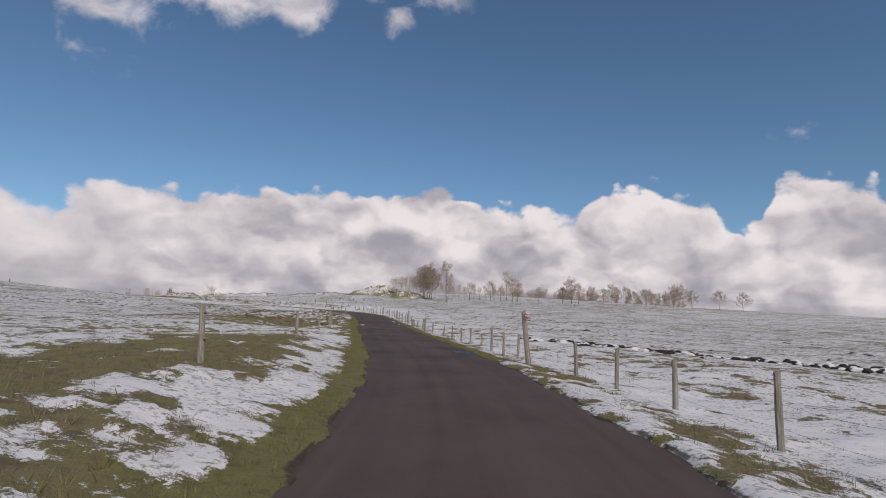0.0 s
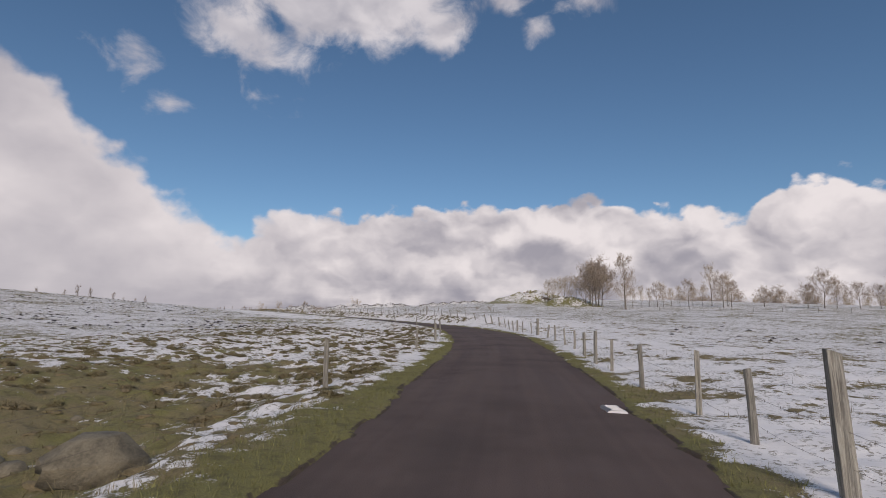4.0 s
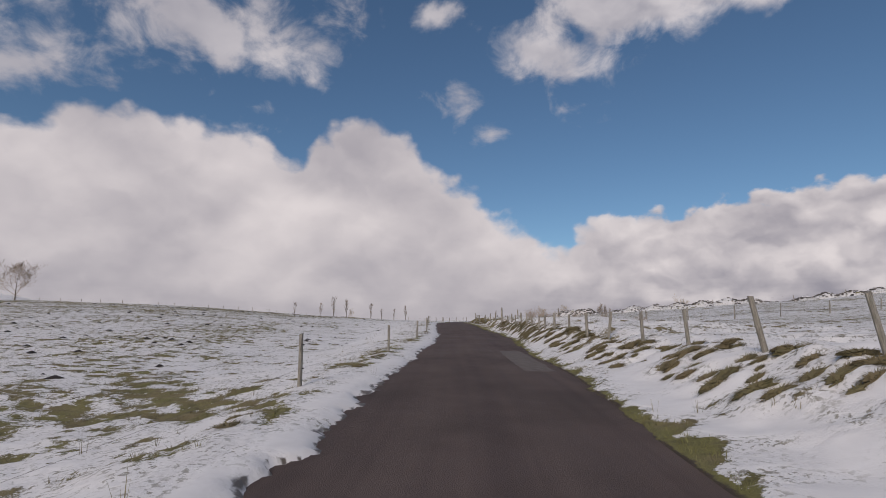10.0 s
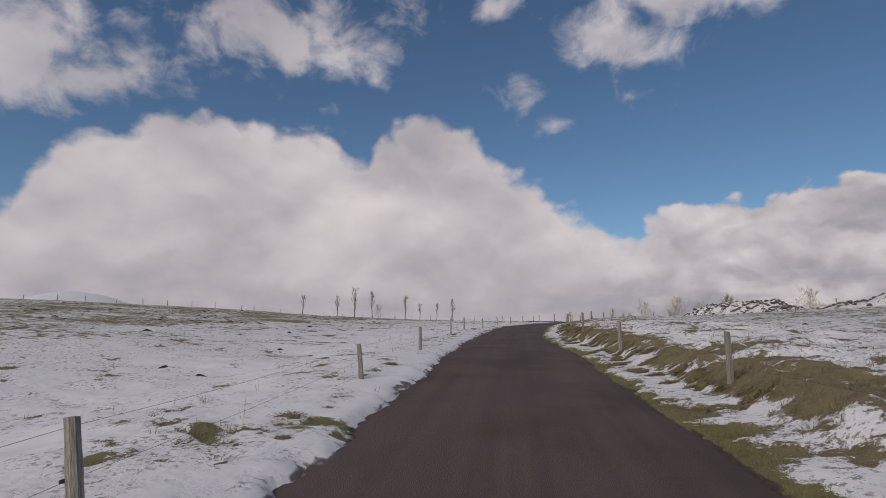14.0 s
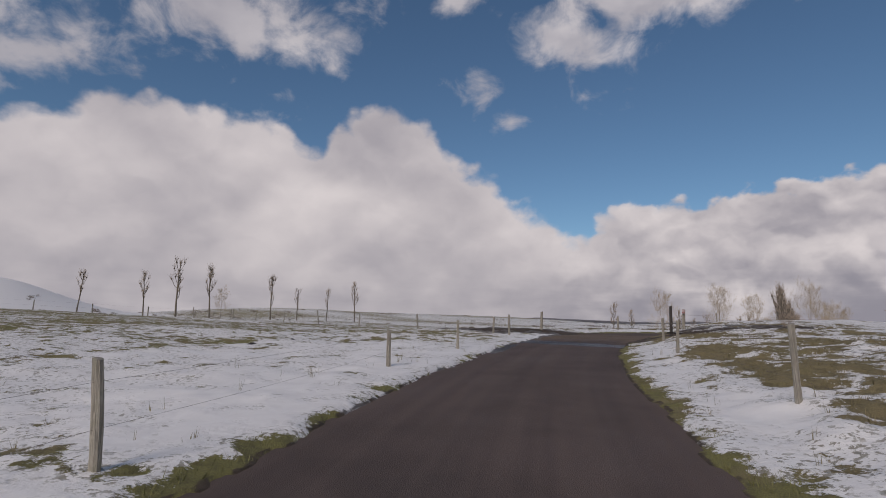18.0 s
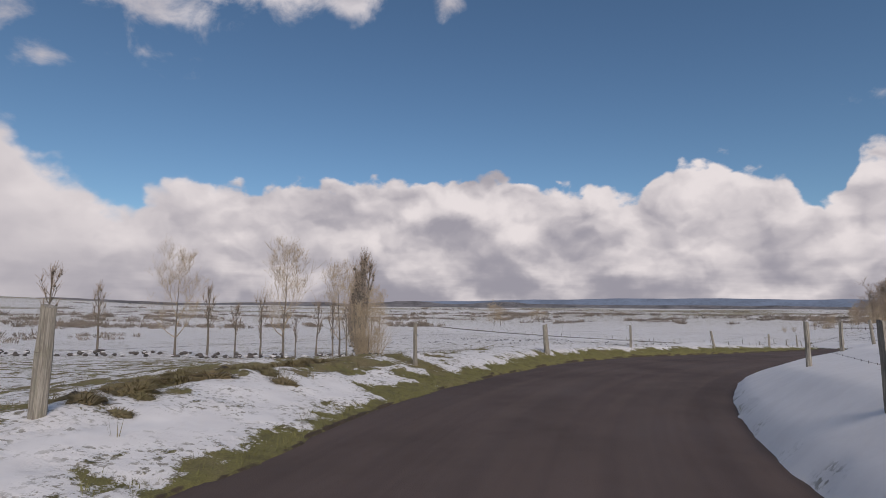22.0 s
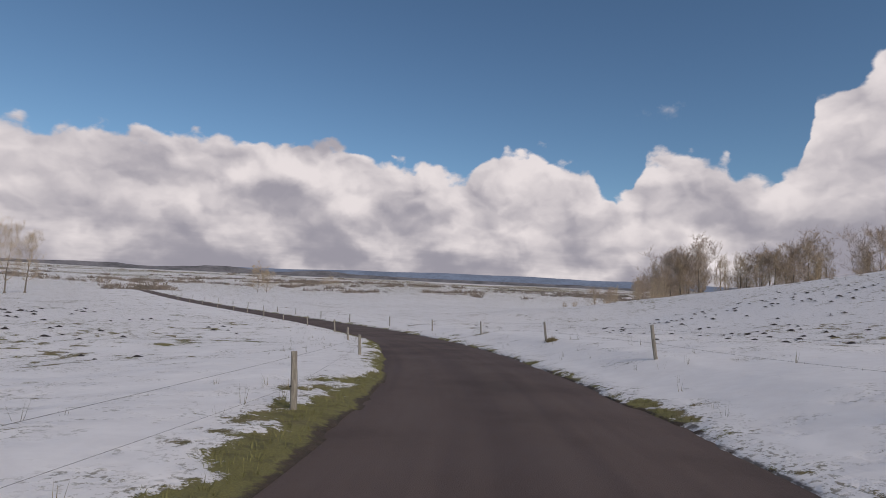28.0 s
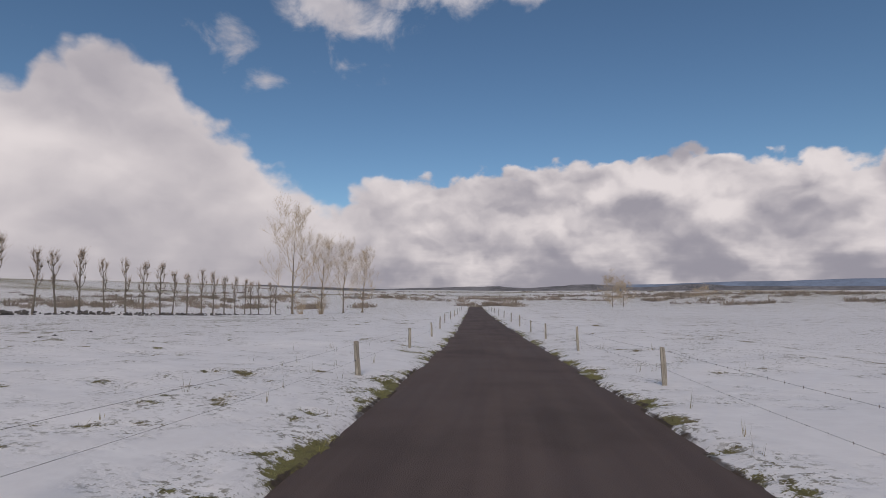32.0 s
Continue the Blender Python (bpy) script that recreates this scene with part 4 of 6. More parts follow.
rng = random.Random(5)
POSTS = [post_mesh("post", M_POST, 1.0, rng.uniform(0.038, 0.052), 9, rng, k % 3 == 0) for k in range(8)]
THICK = [post_mesh("post", M_POST, 1.0, 0.078, 10, rng, True) for k in range(2)]
SLEEPER = post_mesh("post", M_DARK, 1.0, 0.085, 8, rng)


def wire_between(name, a, b, mat, parent, radius=0.0018, sag=0.03, barbs=True):
    """One span of wire between two places, with its barbs, as one mesh."""
    a, b = Vector(a), Vector(b)
    n = 6
    pts = [a.lerp(b, k / n) - Vector((0, 0, sag * 4 * (k / n) * (1 - k / n))) for k in range(n + 1)]
    side = (b - a).cross(Vector((0, 0, 1))).normalized()
    up = Vector((0, 0, 1))
    vs, fs = [], []
    for p in pts:
        for k in range(3):
            g = 2 * math.pi * k / 3
            vs.append(p + (side * math.cos(g) + up * math.sin(g)) * radius)
    for k in range(n):
        for s in range(3):
            p, q = k * 3 + s, k * 3 + (s + 1) % 3
            fs.append((p, q, q + 3, p + 3))
    if barbs:
        count = max(2, int((b - a).length / 0.35))
        for k in range(1, count):
            c = a.lerp(b, k / count) - Vector((0, 0, sag * 4 * (k / count) * (1 - k / count)))
            o = len(vs)
            vs += [c + up * 0.02, c - up * 0.02, c + side * 0.008]
            fs.append((o, o + 1, o + 2))
    me = bpy.data.meshes.new(name)
    me.from_pydata([tuple(v) for v in vs], [], fs)
    me.materials.append(mat)
    ob = new(name, me)
    ob.parent = parent
    return ob


# fence posts: seconds of the drive, metres from the driven line, height, sideways lean, and the sort (0 thin, 1 thick, 2 tarred sleeper)
LEFT_1 = ((-0.6, 4.7, 1.05, 2, 0), (0.15, 4.5, 1.1, -2, 0), (0.84, 4.3, 1.0, -1, 0), (1.78, 4.2, 1.0, 0, 0), (2.76, 4.07, 1.02, 1, 0), (3.42, 3.85, 1.24, -2, 1), (4.2, 4.2, 1.25, -2, 1), (4.9, 3.6, 1.05, 0, 0), (5.72, 3.2, 0.9, 0, 0), (6.3, 3.0, 0.92, -2, 0),
          (7.0, 2.88, 0.89, -3, 0), (7.77, 2.62, 0.85, -4, 0), (8.51, 2.89, 0.83, -5, 0), (9.31, 2.8, 1.14, -15, 0), (10.04, 3.31, 1.02, -1, 0), (10.87, 3.4, 1.06, 1, 0), (11.51, 2.55, 0.9, 0, 0), (12.28, 2.2, 0.92, 1, 0))
LEFT_2 = ((12.97, 2.11, 0.9, 2, 0), (13.5, 2.35, 0.74, -3, 0), (14.25, 2.58, 0.76, -7, 0), (14.81, 2.9, 0.71, -4, 0), (15.35, 3.0, 0.8, -2, 0), (16.28, 3.73, 0.96, 1, 0), (16.95, 4.13, 0.96, -1, 0), (17.67, 3.86, 0.89, 0, 0), (18.33, 3.65, 1.0, -1, 0),
          (18.96, 3.7, 0.9, -1, 0), (19.4, 3.5, 1.0, 0, 0), (20.31, 4.84, 1.13, 1, 0))
LEFT_3 = ((20.95, 6.1, 1.26, 1, 1), (21.77, 5.1, 1.12, 0, 1), (22.5, 5.35, 1.24, 1, 1), (23.25, 4.49, 1.04, -1, 0), (23.86, 3.94, 0.98, -5, 1), (24.4, 3.6, 0.95, -1, 0), (24.97, 2.7, 0.82, -8, 0), (25.6, 2.52, 0.77, -3, 0), (26.2, 2.6, 0.8, -1, 0), (26.75, 2.65, 0.85, -2, 0),
          (27.34, 2.69, 0.94, -4, 0), (27.85, 2.75, 0.67, -9, 0), (28.62, 2.5, 0.82, -2, 0), (29.42, 2.6, 0.68, -4, 0), (30.2, 2.95, 0.68, -3, 0), (30.88, 2.72, 0.85, -6, 0))
LEFT_4 = ((31.62, 2.87, 0.8, -5, 0), (32.24, 3.1, 0.68, -1, 0), (32.9, 2.97, 0.73, -3, 0), (33.51, 2.97, 0.71, -1, 0), (34.1, 2.8, 0.7, 0, 0), (34.8, 2.9, 0.8, 0, 0), (35.6, 3.1, 0.8, 0, 0), (36.5, 3.1, 0.85, 0, 0), (37.5, 3.1, 0.85, 2, 0), (38.6, 3.1, 0.85, 0, 0), (39.8, 3.1, 0.85, 0, 0), (41, 3.1, .85, 0, 0), (42.4, 3.1, .85, 0, 0))
RIGHT_1 = ((0.1, 4.3, 1.0, 2, 0), (0.28, 4.2, 0.95, 0, 0), (0.46, 4.12, 0.94, 1, 0), (0.63, 4.05, 1.05, 0, 0), (0.88, 4.1, 1.0, 0, 0), (1.09, 3.95, 0.98, 0, 0), (1.3, 3.9, 0.93, -1, 0), (1.49, 3.2, 1.68, -5, 1), (1.68, 3.5, 0.9, 1, 0), (1.82, 3.4, 0.9, 0, 0), (1.95, 3.33, 0.97, -1, 0), (2.16, 3.47, 0.66, 1, 0),
           (2.31, 3.36, 0.82, 0, 0), (2.49, 3.34, 0.76, 0, 0), (2.65, 3.21, 0.79, -1, 0), (2.9, 3.2, 0.63, 4, 0), (3.12, 2.9, 0.7, 1, 0), (3.26, 2.6, 0.9, -1, 1))
RIGHT_2 = ((3.4, 2.67, 0.84, 1, 0), (3.57, 2.87, 0.6, 6, 0), (3.72, 2.7, 0.58, 0, 0), (3.89, 2.66, 0.58, -7, 0), (4.05, 2.7, 0.6, 0, 0), (4.19, 2.76, 0.71, -1, 0), (4.42, 2.75, 1.24, -3, 1), (4.58, 2.78, 0.9, 0, 0), (4.74, 2.78, 1.0, -1, 0), (5.0, 2.7, 0.9, -2, 0), (5.25, 2.65, 0.85, 1, 0), (5.43, 2.6, 1.0, -1, 0), (5.7, 2.8, 0.85, 0, 0),
           (5.95, 2.9, 0.8, 2, 0), (6.2, 3.0, 0.8, -1, 0), (6.54, 3.2, 0.83, -3, 0), (6.78, 3.31, 0.79, 6, 0), (7.04, 3.28, 1.1, 0, 1), (7.07, 3.44, 1.08, 0, 1), (7.22, 3.38, 0.81, -3, 0), (7.45, 3.36, 0.84, 0, 0), (7.61, 3.4, 0.9, -1, 1), (7.74, 3.5, 0.82, -6, 0))
RIGHT_3 = ((7.87, 3.6, 0.85, -8, 0), (8.05, 3.91, 0.86, -12, 0), (8.26, 4.14, 0.86, -7, 0), (8.46, 4.29, 0.95, -11, 1), (8.63, 4.43, 0.96, -15, 0), (8.89, 4.5, 0.9, -18, 0), (9.13, 4.57, 0.91, -9, 0), (9.32, 4.55, 0.9, -8, 0), (9.49, 4.54, 0.9, -7, 0), (9.69, 4.6, 0.93, -7, 0), (9.88, 4.6, 0.84, -3, 0), (10.05, 4.57, 1.27, 2, 1), (10.2, 4.65, 0.8, -2, 0),
           (10.35, 4.75, 0.75, -3, 0), (10.55, 4.7, 0.86, -9, 0), (10.73, 4.55, 0.95, -10, 0), (10.93, 4.42, 0.85, -4, 0), (11.1, 4.27, 0.92, -1, 0), (11.29, 4.09, 0.92, 8, 0), (11.44, 3.95, 0.87, 0, 0))
RIGHT_4 = ((11.66, 3.95, 0.7, 0, 0), (11.82, 3.82, 0.76, 0, 0), (12.0, 3.75, 0.7, 0, 0), (12.13, 3.73, 0.65, 2, 0), (12.33, 3.74, 0.7, 0, 0), (12.52, 3.76, 0.72, -1, 0), (12.69, 3.71, 0.77, 0, 0), (12.92, 3.68, 0.67, -1, 0), (13.14, 3.74, 0.7, 0, 0), (13.26, 3.6, 0.62, -1, 0), (13.54, 3.51, 1.24, 0, 1))
RIGHT_5 = ((14.02, 3.52, 0.78, 1, 0), (14.06, 3.6, 0.92, 4, 0), (14.27, 3.34, 0.88, 0, 0), (14.69, 3.26, 0.89, -1, 0), (15.25, 3.1, 0.9, -1, 0), (15.85, 3.0, 0.95, 0, 0), (16.65, 3.24, 1.02, -3, 0), (17.28, 3.5, 1.01, 1, 0), (17.94, 3.65, 1.1, 0, 0), (18.61, 3.27, 1.1, -1, 0), (19.25, 3.1, 0.95, 0, 0), (19.75, 3.1, 0.9, 0, 0), (20.22, 3.3, 1.4, 2, 2))
RIGHT_6 = ((20.72, 3.35, 1.1, 2, 1), (21.65, 2.9, 0.9, 0, 0), (22.66, 3.0, 0.87, 0, 0), (23.3, 3.4, 0.85, 0, 0), (24.04, 4.0, 0.84, 0, 0), (24.48, 4.3, 0.84, -4, 0), (25.06, 4.7, 0.92, -8, 0), (25.6, 5.1, 1.38, -10, 0), (26.04, 5.8, 0.75, -10, 0), (26.42, 5.7, 0.84, -7, 0), (26.92, 5.8, 0.85, -3, 0), (27.4, 5.7, 0.9, -3, 0), (27.82, 5.58, 1.0, -6, 0), (28.5, 5.6, 0.95, -3, 0),
           (29.09, 5.05, 0.9, -7, 0), (29.8, 5.1, 0.85, -8, 0), (30.4, 4.7, 0.8, -6, 0), (30.96, 4.14, 0.84, -4, 0), (31.6, 3.8, 0.84, -3, 0))
RIGHT_7 = ((32.18, 2.9, 0.82, -1, 0), (32.85, 2.82, 0.73, -2, 0), (33.48, 2.52, 0.82, -2, 0), (34.0, 2.3, 0.73, 0, 0), (34.5, 2.3, 0.7, 0, 0), (35.2, 2.4, 0.85, 0, 0), (36, 2.5, 0.85, 0, 0), (36.9, 2.5, 0.85, 2, 0), (37.9, 2.5, 0.85, 0, 0), (39, 2.5, 0.85, 0, 0), (40.2, 2.5, 0.85, 0, 0), (41.5, 2.5, .85, 0, 0))


def knob_mesh():
    bm = bmesh.new()
    bmesh.ops.create_cone(bm, cap_ends=True, segments=8, radius1=0.016, radius2=0.012, depth=0.04)
    bmesh.ops.bevel(bm, geom=list(bm.edges), offset=0.003, segments=1, affect="EDGES")
    me = bpy.data.meshes.new("insulator")
    bm.to_mesh(me)
    bm.free()
    me.materials.append(M_BLACK)
    return me


M_BLACK = plain_material("black_plastic", (0.02, 0.02, 0.022), 0.5, 0.2, 20.0)
KNOB = knob_mesh()


def roadside_fence(rows, side, strands, label, group, electric=False):
    x0, y0, _ = at_lane(rows[0][0], side * rows[0][1])
    z0 = float(ground_z(x0, y0)[0])
    fence = empty("wire_fence", x0, y0, z0, label, "fence", group)
    before = None
    for t, d, h, lean, sort in rows:
        x, y, head = at_lane(t, side * d)
        z = float(ground_z(x, y)[0])
        me = SLEEPER if sort == 2 else THICK[rng.randrange(2)] if sort == 1 else POSTS[rng.randrange(len(POSTS))]
        ob = new("post", me)
        ob.parent = fence
        # lean is seen across the road: positive leans to the right
        ob.matrix_basis = pose(x - x0, y - y0, z - z0, lean + rng.uniform(-1.5, 1.5), rng.uniform(-2, 2), head) @ Matrix.Diagonal((1, 1, h, 1)) @ pose(0, 0, 0, 0, 0, rng.choice((0, 120, 240)))
        if sort == 2:
            ob["label"] = "thick dark tarred sleeper post"
        tops = []
        for f in strands:
            tip = Vector((x - x0, y - y0, z - z0)) + ob.matrix_basis.to_3x3() @ Vector((0, 0, min(f, 0.93 * h) / h))
            tops.append(tip)
        if electric:
            for f in strands:
                tip = KNOB if f < 0.9 * h else None
                if tip:
                    k = new("insulator", tip)
                    k.parent = ob
                    k.matrix_basis = Matrix.Diagonal((1, 1, 1 / h, 1)) @ pose(0.0, -side * 0.055, f, 90, 0, 0)
        if before:
            for p, q in zip(before, tops):
                wire_between("wire", p, q, M_WIRE, fence, sag=rng.uniform(0.01, 0.05), barbs=not electric)
        before = tops
    return fence


for rows, side, strands, label in ((LEFT_1, 1, (0.4, 0.85), "leaning weathered wooden posts with two strands of barbed wire"),
                                   (LEFT_2, 1, (0.4, 0.8), "weathered wooden posts and thin wire beside the snowy verge"),
                                   (LEFT_3, 1, (0.35, 0.75), "pale wooden posts and wire round the outside of the bend"),
                                   (LEFT_4, 1, (0.35, 0.7), "low wooden posts with two wires along the straight"),
                                   (RIGHT_1, -1, (0.35, 0.65, 0.9), "closely set split posts with sagging barbed wire"),
                                   (RIGHT_2, -1, (0.3, 0.6), "short uneven posts with barbed wire along the field"),
                                   (RIGHT_3, -1, (0.35, 0.7), "leaning posts with barbed wire on top of the bank"),
                                   (RIGHT_4, -1, (0.35, 0.65), "weathered posts with barbed wire above the grassy bank"),
                                   (RIGHT_5, -1, (0.4, 0.85), "wooden posts and wire above the tussocky bank"),
                                   (RIGHT_6, -1, (0.45, 0.8), "wooden posts and wire on the snow bank inside the bend"),
                                   (RIGHT_7, -1, (0.35, 0.7), "wooden posts with two wires along the straight")):
    roadside_fence(rows, side, strands, label, "roadside fences", electric=side > 0)


# ---- trees ----
def tube(vs, fs, p, q, r0, r1, sides=4):
    ax = (q - p)
    if ax.length < 1e-6:
        return
    ax.normalize()
    u = ax.orthogonal().normalized()
    w = ax.cross(u)
    o = len(vs)
    for c, r in ((p, r0), (q, r1)):
        for k in range(sides):
            g = 2 * math.pi * k / sides
            vs.append(c + (u * math.cos(g) + w * math.sin(g)) * r)
    for k in range(sides):
        a, b = o + k, o + (k + 1) % sides
        fs.append((a, b, b + sides, a + sides))


def limb(vs, fs, p, d, length, r, rng, bits=3, sides=4, lift=0.15, wander=0.25, tip=0.35):
    """A bent tapering branch. Returns its places and directions for the next order."""
    out = []
    d = d.normalized()
    for k in range(bits):
        d = (d + Vector((rng.uniform(-1, 1), rng.uniform(-1, 1), rng.uniform(-1, 1))) * wander + Vector((0, 0, lift))).normalized()
        q = p + d * (length / bits)
        ra, rb = r * (1 - (1 - tip) * k / bits), r * (1 - (1 - tip) * (k + 1) / bits)
        tube(vs, fs, p, q, ra, rb, sides)
        out.append((q, d, rb))
        p = q
    return out


def tree_meshes(name, rng, height, stem=0.28, spread=0.9, orders=(11, 7, 5, 8), slim=1.0, twig=0.013, up=0.12, twigs=None):
    """Trunk mesh and crown mesh of one leafless tree."""
    twigs = twigs or M_TWIG
    tv, tf, cv, cf = [], [], [], []
    trunk = limb(tv, tf, Vector((0, 0, -0.3)), Vector((0, 0, 1)), height * 0.86, height * 0.021 * slim, rng, 7, 7, 0.35, 0.07, 0.12)
    # root flare
    for k in range(5):
        g = 2 * math.pi * k / 5 + rng.random()
        tube(tv, tf, Vector((math.cos(g) * height * 0.03, math.sin(g) * height * 0.03, -0.25)), Vector((0, 0, height * 0.06)), height * 0.012 * slim, height * 0.006, 4)
    lower = [p for p in trunk if p[0].z > height * stem] or trunk[-3:]

    def grow(p, d, r, length, order):
        if order + 1 >= len(orders):
            # the last twigs are thin flat slivers
            d = d.normalized() + Vector((0, 0, up))
            w = Vector((rng.uniform(-1, 1), rng.uniform(-1, 1), rng.uniform(-1, 1))).normalized() * twig * 1.3
            o = len(cv)
            cv.extend((p - w, p + w, p + d * length * 1.5 + w * 0.5, p + d * length * 1.5 - w * 0.5))
            cf.append((o, o + 1, o + 2, o + 3))
            return
        seg = limb(cv, cf, p, d, length, r, rng, 3 if order < 2 else 2, 4 if order == 0 else 3, up, 0.22)
        if order + 1 >= len(orders):
            return
        for k in range(orders[order + 1]):
            q, e, rb = seg[min(len(seg) - 1, int(rng.random() ** 0.7 * len(seg)))]
            side = Vector((rng.uniform(-1, 1), rng.uniform(-1, 1), rng.uniform(-0.5, 0.9))).normalized()
            grow(q, e * 0.65 + side * 0.75, max(twig, rb * 0.62), length * rng.uniform(0.42, 0.66), order + 1)

    for k in range(orders[0]):
        f = (k + 0.5) / orders[0]
        q, e, rb = lower[min(len(lower) - 1, int(f * len(lower)))]
        g = k * 2.4 + rng.uniform(-0.4, 0.4)
        out = Vector((math.cos(g), math.sin(g), 0.35 + 0.9 * f))
        grow(q, out, max(twig * 1.6, rb * 0.62), height * 0.40 * spread * (1.1 - 0.45 * f) * rng.uniform(0.8, 1.15), 0)
    grow(trunk[-1][0], Vector((0, 0, 1)), trunk[-1][2], height * 0.22, 0)
    return raw_mesh("trunk", tv, tf, M_BARK), raw_mesh("crown", cv, cf, twigs)


def raw_mesh(name, vs, fs, mat, smooth=True):
    me = bpy.data.meshes.new(name)
    me.from_pydata([tuple(v) for v in vs], [], fs)
    me.materials.append(mat)
    if smooth:
        me.polygons.foreach_set("use_smooth", np.ones(len(me.polygons), bool))
    return me


def pollard_meshes(rng, height):
    """A tall ash cut back over and over: a thin stem with short knuckled arms and sprays of shoots."""
    tv, tf, cv, cf = [], [], [], []
    stem = limb(tv, tf, Vector((0, 0, -0.3)), Vector((0, 0, 1)), height * 0.82, 0.12, rng, 9, 7, 0.4, 0.06, 0.4)
    arms = []
    for k in range(rng.randint(9, 13)):
        f = rng.uniform(0.42, 0.98)
        q, e, rb = stem[min(len(stem) - 1, int(f * len(stem)))]
        g = k * 2.4 + rng.uniform(-0.5, 0.5)
        arms.append((q, Vector((math.cos(g), math.sin(g), 0.7)), height * rng.uniform(0.11, 0.22), rb * 0.5))
    for k in range(4):
        q, e, rb = stem[-1]
        arms.append((q, Vector((rng.uniform(-1, 1), rng.uniform(-1, 1), 1.7)), height * rng.uniform(0.12, 0.2), rb * 0.75))
    for q, way_up, reach, rb in arms:
        arm = limb(tv, tf, q, way_up, reach, rb, rng, 4, 5, 0.5, 0.25, 0.55)
        knob(tv, tf, arm[-1][0], 0.085 * rng.uniform(0.8, 1.3), rng)
        shoots(cv, cf, arm[-1][0], rng, 8)
        shoots(cv, cf, arm[-2][0], rng, 4)
    return raw_mesh("trunk", tv, tf, M_BARK), raw_mesh("shoot_spray", cv, cf, M_TWIG)


def knob(vs, fs, c, r, rng):
    o = len(vs)
    for j, (z, k) in enumerate(((-0.8, 0.5), (0.0, 1.0), (0.8, 0.55))):
        for s in range(5):
            g = 2 * math.pi * s / 5 + j
            rr = r * k * rng.uniform(0.8, 1.2)
            vs.append(c + Vector((math.cos(g) * rr, math.sin(g) * rr, z * r)))
    for j in range(2):
        for s in range(5):
            a, b = o + j * 5 + s, o + j * 5 + (s + 1) % 5
            fs.append((a, b, b + 5, a + 5))
    fs.append(tuple(o + 10 + s for s in range(5)))
    fs.append(tuple(o + 4 - s for s in range(5)))


def shoots(vs, fs, c, rng, count):
    for k in range(count):
        d = Vector((rng.gauss(0, 0.45), rng.gauss(0, 0.45), rng.uniform(0.5, 1.2)))
        limb(vs, fs, c, d, rng.uniform(0.35, 0.9), 0.012, rng, 2, 3, 0.2, 0.15, 0.5)


def bush_meshes(rng, height, count, mat, spread=0.5):
    """Many stems out of one stool."""
    vs, fs = [], []
    for k in range(count):
        g = rng.uniform(0, 6.3)
        p = Vector((math.cos(g) * rng.random() * height * 0.15, math.sin(g) * rng.random() * height * 0.15, -0.1))
        d = Vector((math.cos(g) * spread * rng.random(), math.sin(g) * spread * rng.random(), 1))
        seg = limb(vs, fs, p, d, height * rng.uniform(0.6, 1.0), height * 0.003 + 0.004, rng, 4, 3, 0.03, 0.16, 0.3)
        for j in range(4):
            q, e, rb = seg[rng.randint(1, 3)]
            limb(vs, fs, q, e + Vector((rng.gauss(0, .5), rng.gauss(0, .5), 0.1)), height * rng.uniform(0.15, 0.35), 0.006, rng, 2, 3, 0.1, 0.2, 0.5)
    return raw_mesh("thicket", vs, fs, mat)


def thing_of(name, parts, label, category, group=""):
    ob = new(name)
    for nm, me in parts:
        child = new(nm, me)
        child.parent = ob
        if nm == "shoot_spray":
            tagged(child, kind="stuff")
    return tagged(ob, label, category, group)


def sized(proto, x, y, turn, size):
    ob = copy_thing(proto, Matrix.Translation((x, y, float(ground_z(x, y)[0]))) @ pose(0, 0, 0, 0, 0, turn))
    ob.scale = (size, size, size)
    return ob


def done(protos):
    """The patterns themselves are taken away once they are copied."""
    for ob in protos:
        for c in list(ob.children_recursive):
            bpy.data.objects.remove(c)
        bpy.data.objects.remove(ob)


rt = random.Random(11)
ROUND = [thing_of("tree", zip(("trunk", "crown"), tree_meshes("tree", rt, 9.0, rt.uniform(0.08, 0.2), rt.uniform(1.0, 1.25))), "leafless broadleaved tree with a fine brown crown", "tree") for k in range(4)]
TALL = [thing_of("tree", zip(("trunk", "crown"), tree_meshes("tree", rt, 12.0, 0.2, 0.66, (11, 6, 5, 7), 0.8, 0.011, 0.3)), "tall slender leafless tree with rising twigs", "tree") for k in range(3)]
POPLAR = [thing_of("poplar", zip(("trunk", "crown"), tree_meshes("tree", rt, 12.0, 0.2, 0.85, (10, 6, 5, 7), 0.7, 0.009, 0.3, M_TWIG2)), "tall pale leafless poplar", "tree") for k in range(2)]
POLLARD = [thing_of("pollard_tree", zip(("trunk", "shoot_spray"), pollard_meshes(rt, 6.4)), "thin pollarded ash with knuckled arms and sparse shoots", "tree") for k in range(5)]
WILLOW = [thing_of("willow_bush", (("thicket", bush_meshes(rt, 3.6, 70, M_TWIG2, 0.75)),), "pale upright thicket of bare willow stems", "bush") for k in range(2)]
SLENDER = [thing_of("tree", zip(("trunk", "crown"), tree_meshes("tree", rt, 12.0, 0.22, 0.62, (11, 6, 4, 5), 0.85, 0.009, 0.45, M_TWIG2)), "slender leafless tree with an open rising crown", "tree") for k in range(3)]
PALE = [thing_of("tree", zip(("trunk", "crown"), tree_meshes("tree", rt, 9.0, 0.06, 1.2, (11, 7, 5, 7), 0.9, 0.012, 0.12, M_TWIG2)), "round pale leafless tree", "tree") for k in range(2)]
BRAMBLE = [thing_of("shrub", (("thicket", bush_meshes(rt, 0.9, 34, M_TWIG, 0.9)),), "low bare reddish shrub standing in the snow", "bush") for k in range(2)]


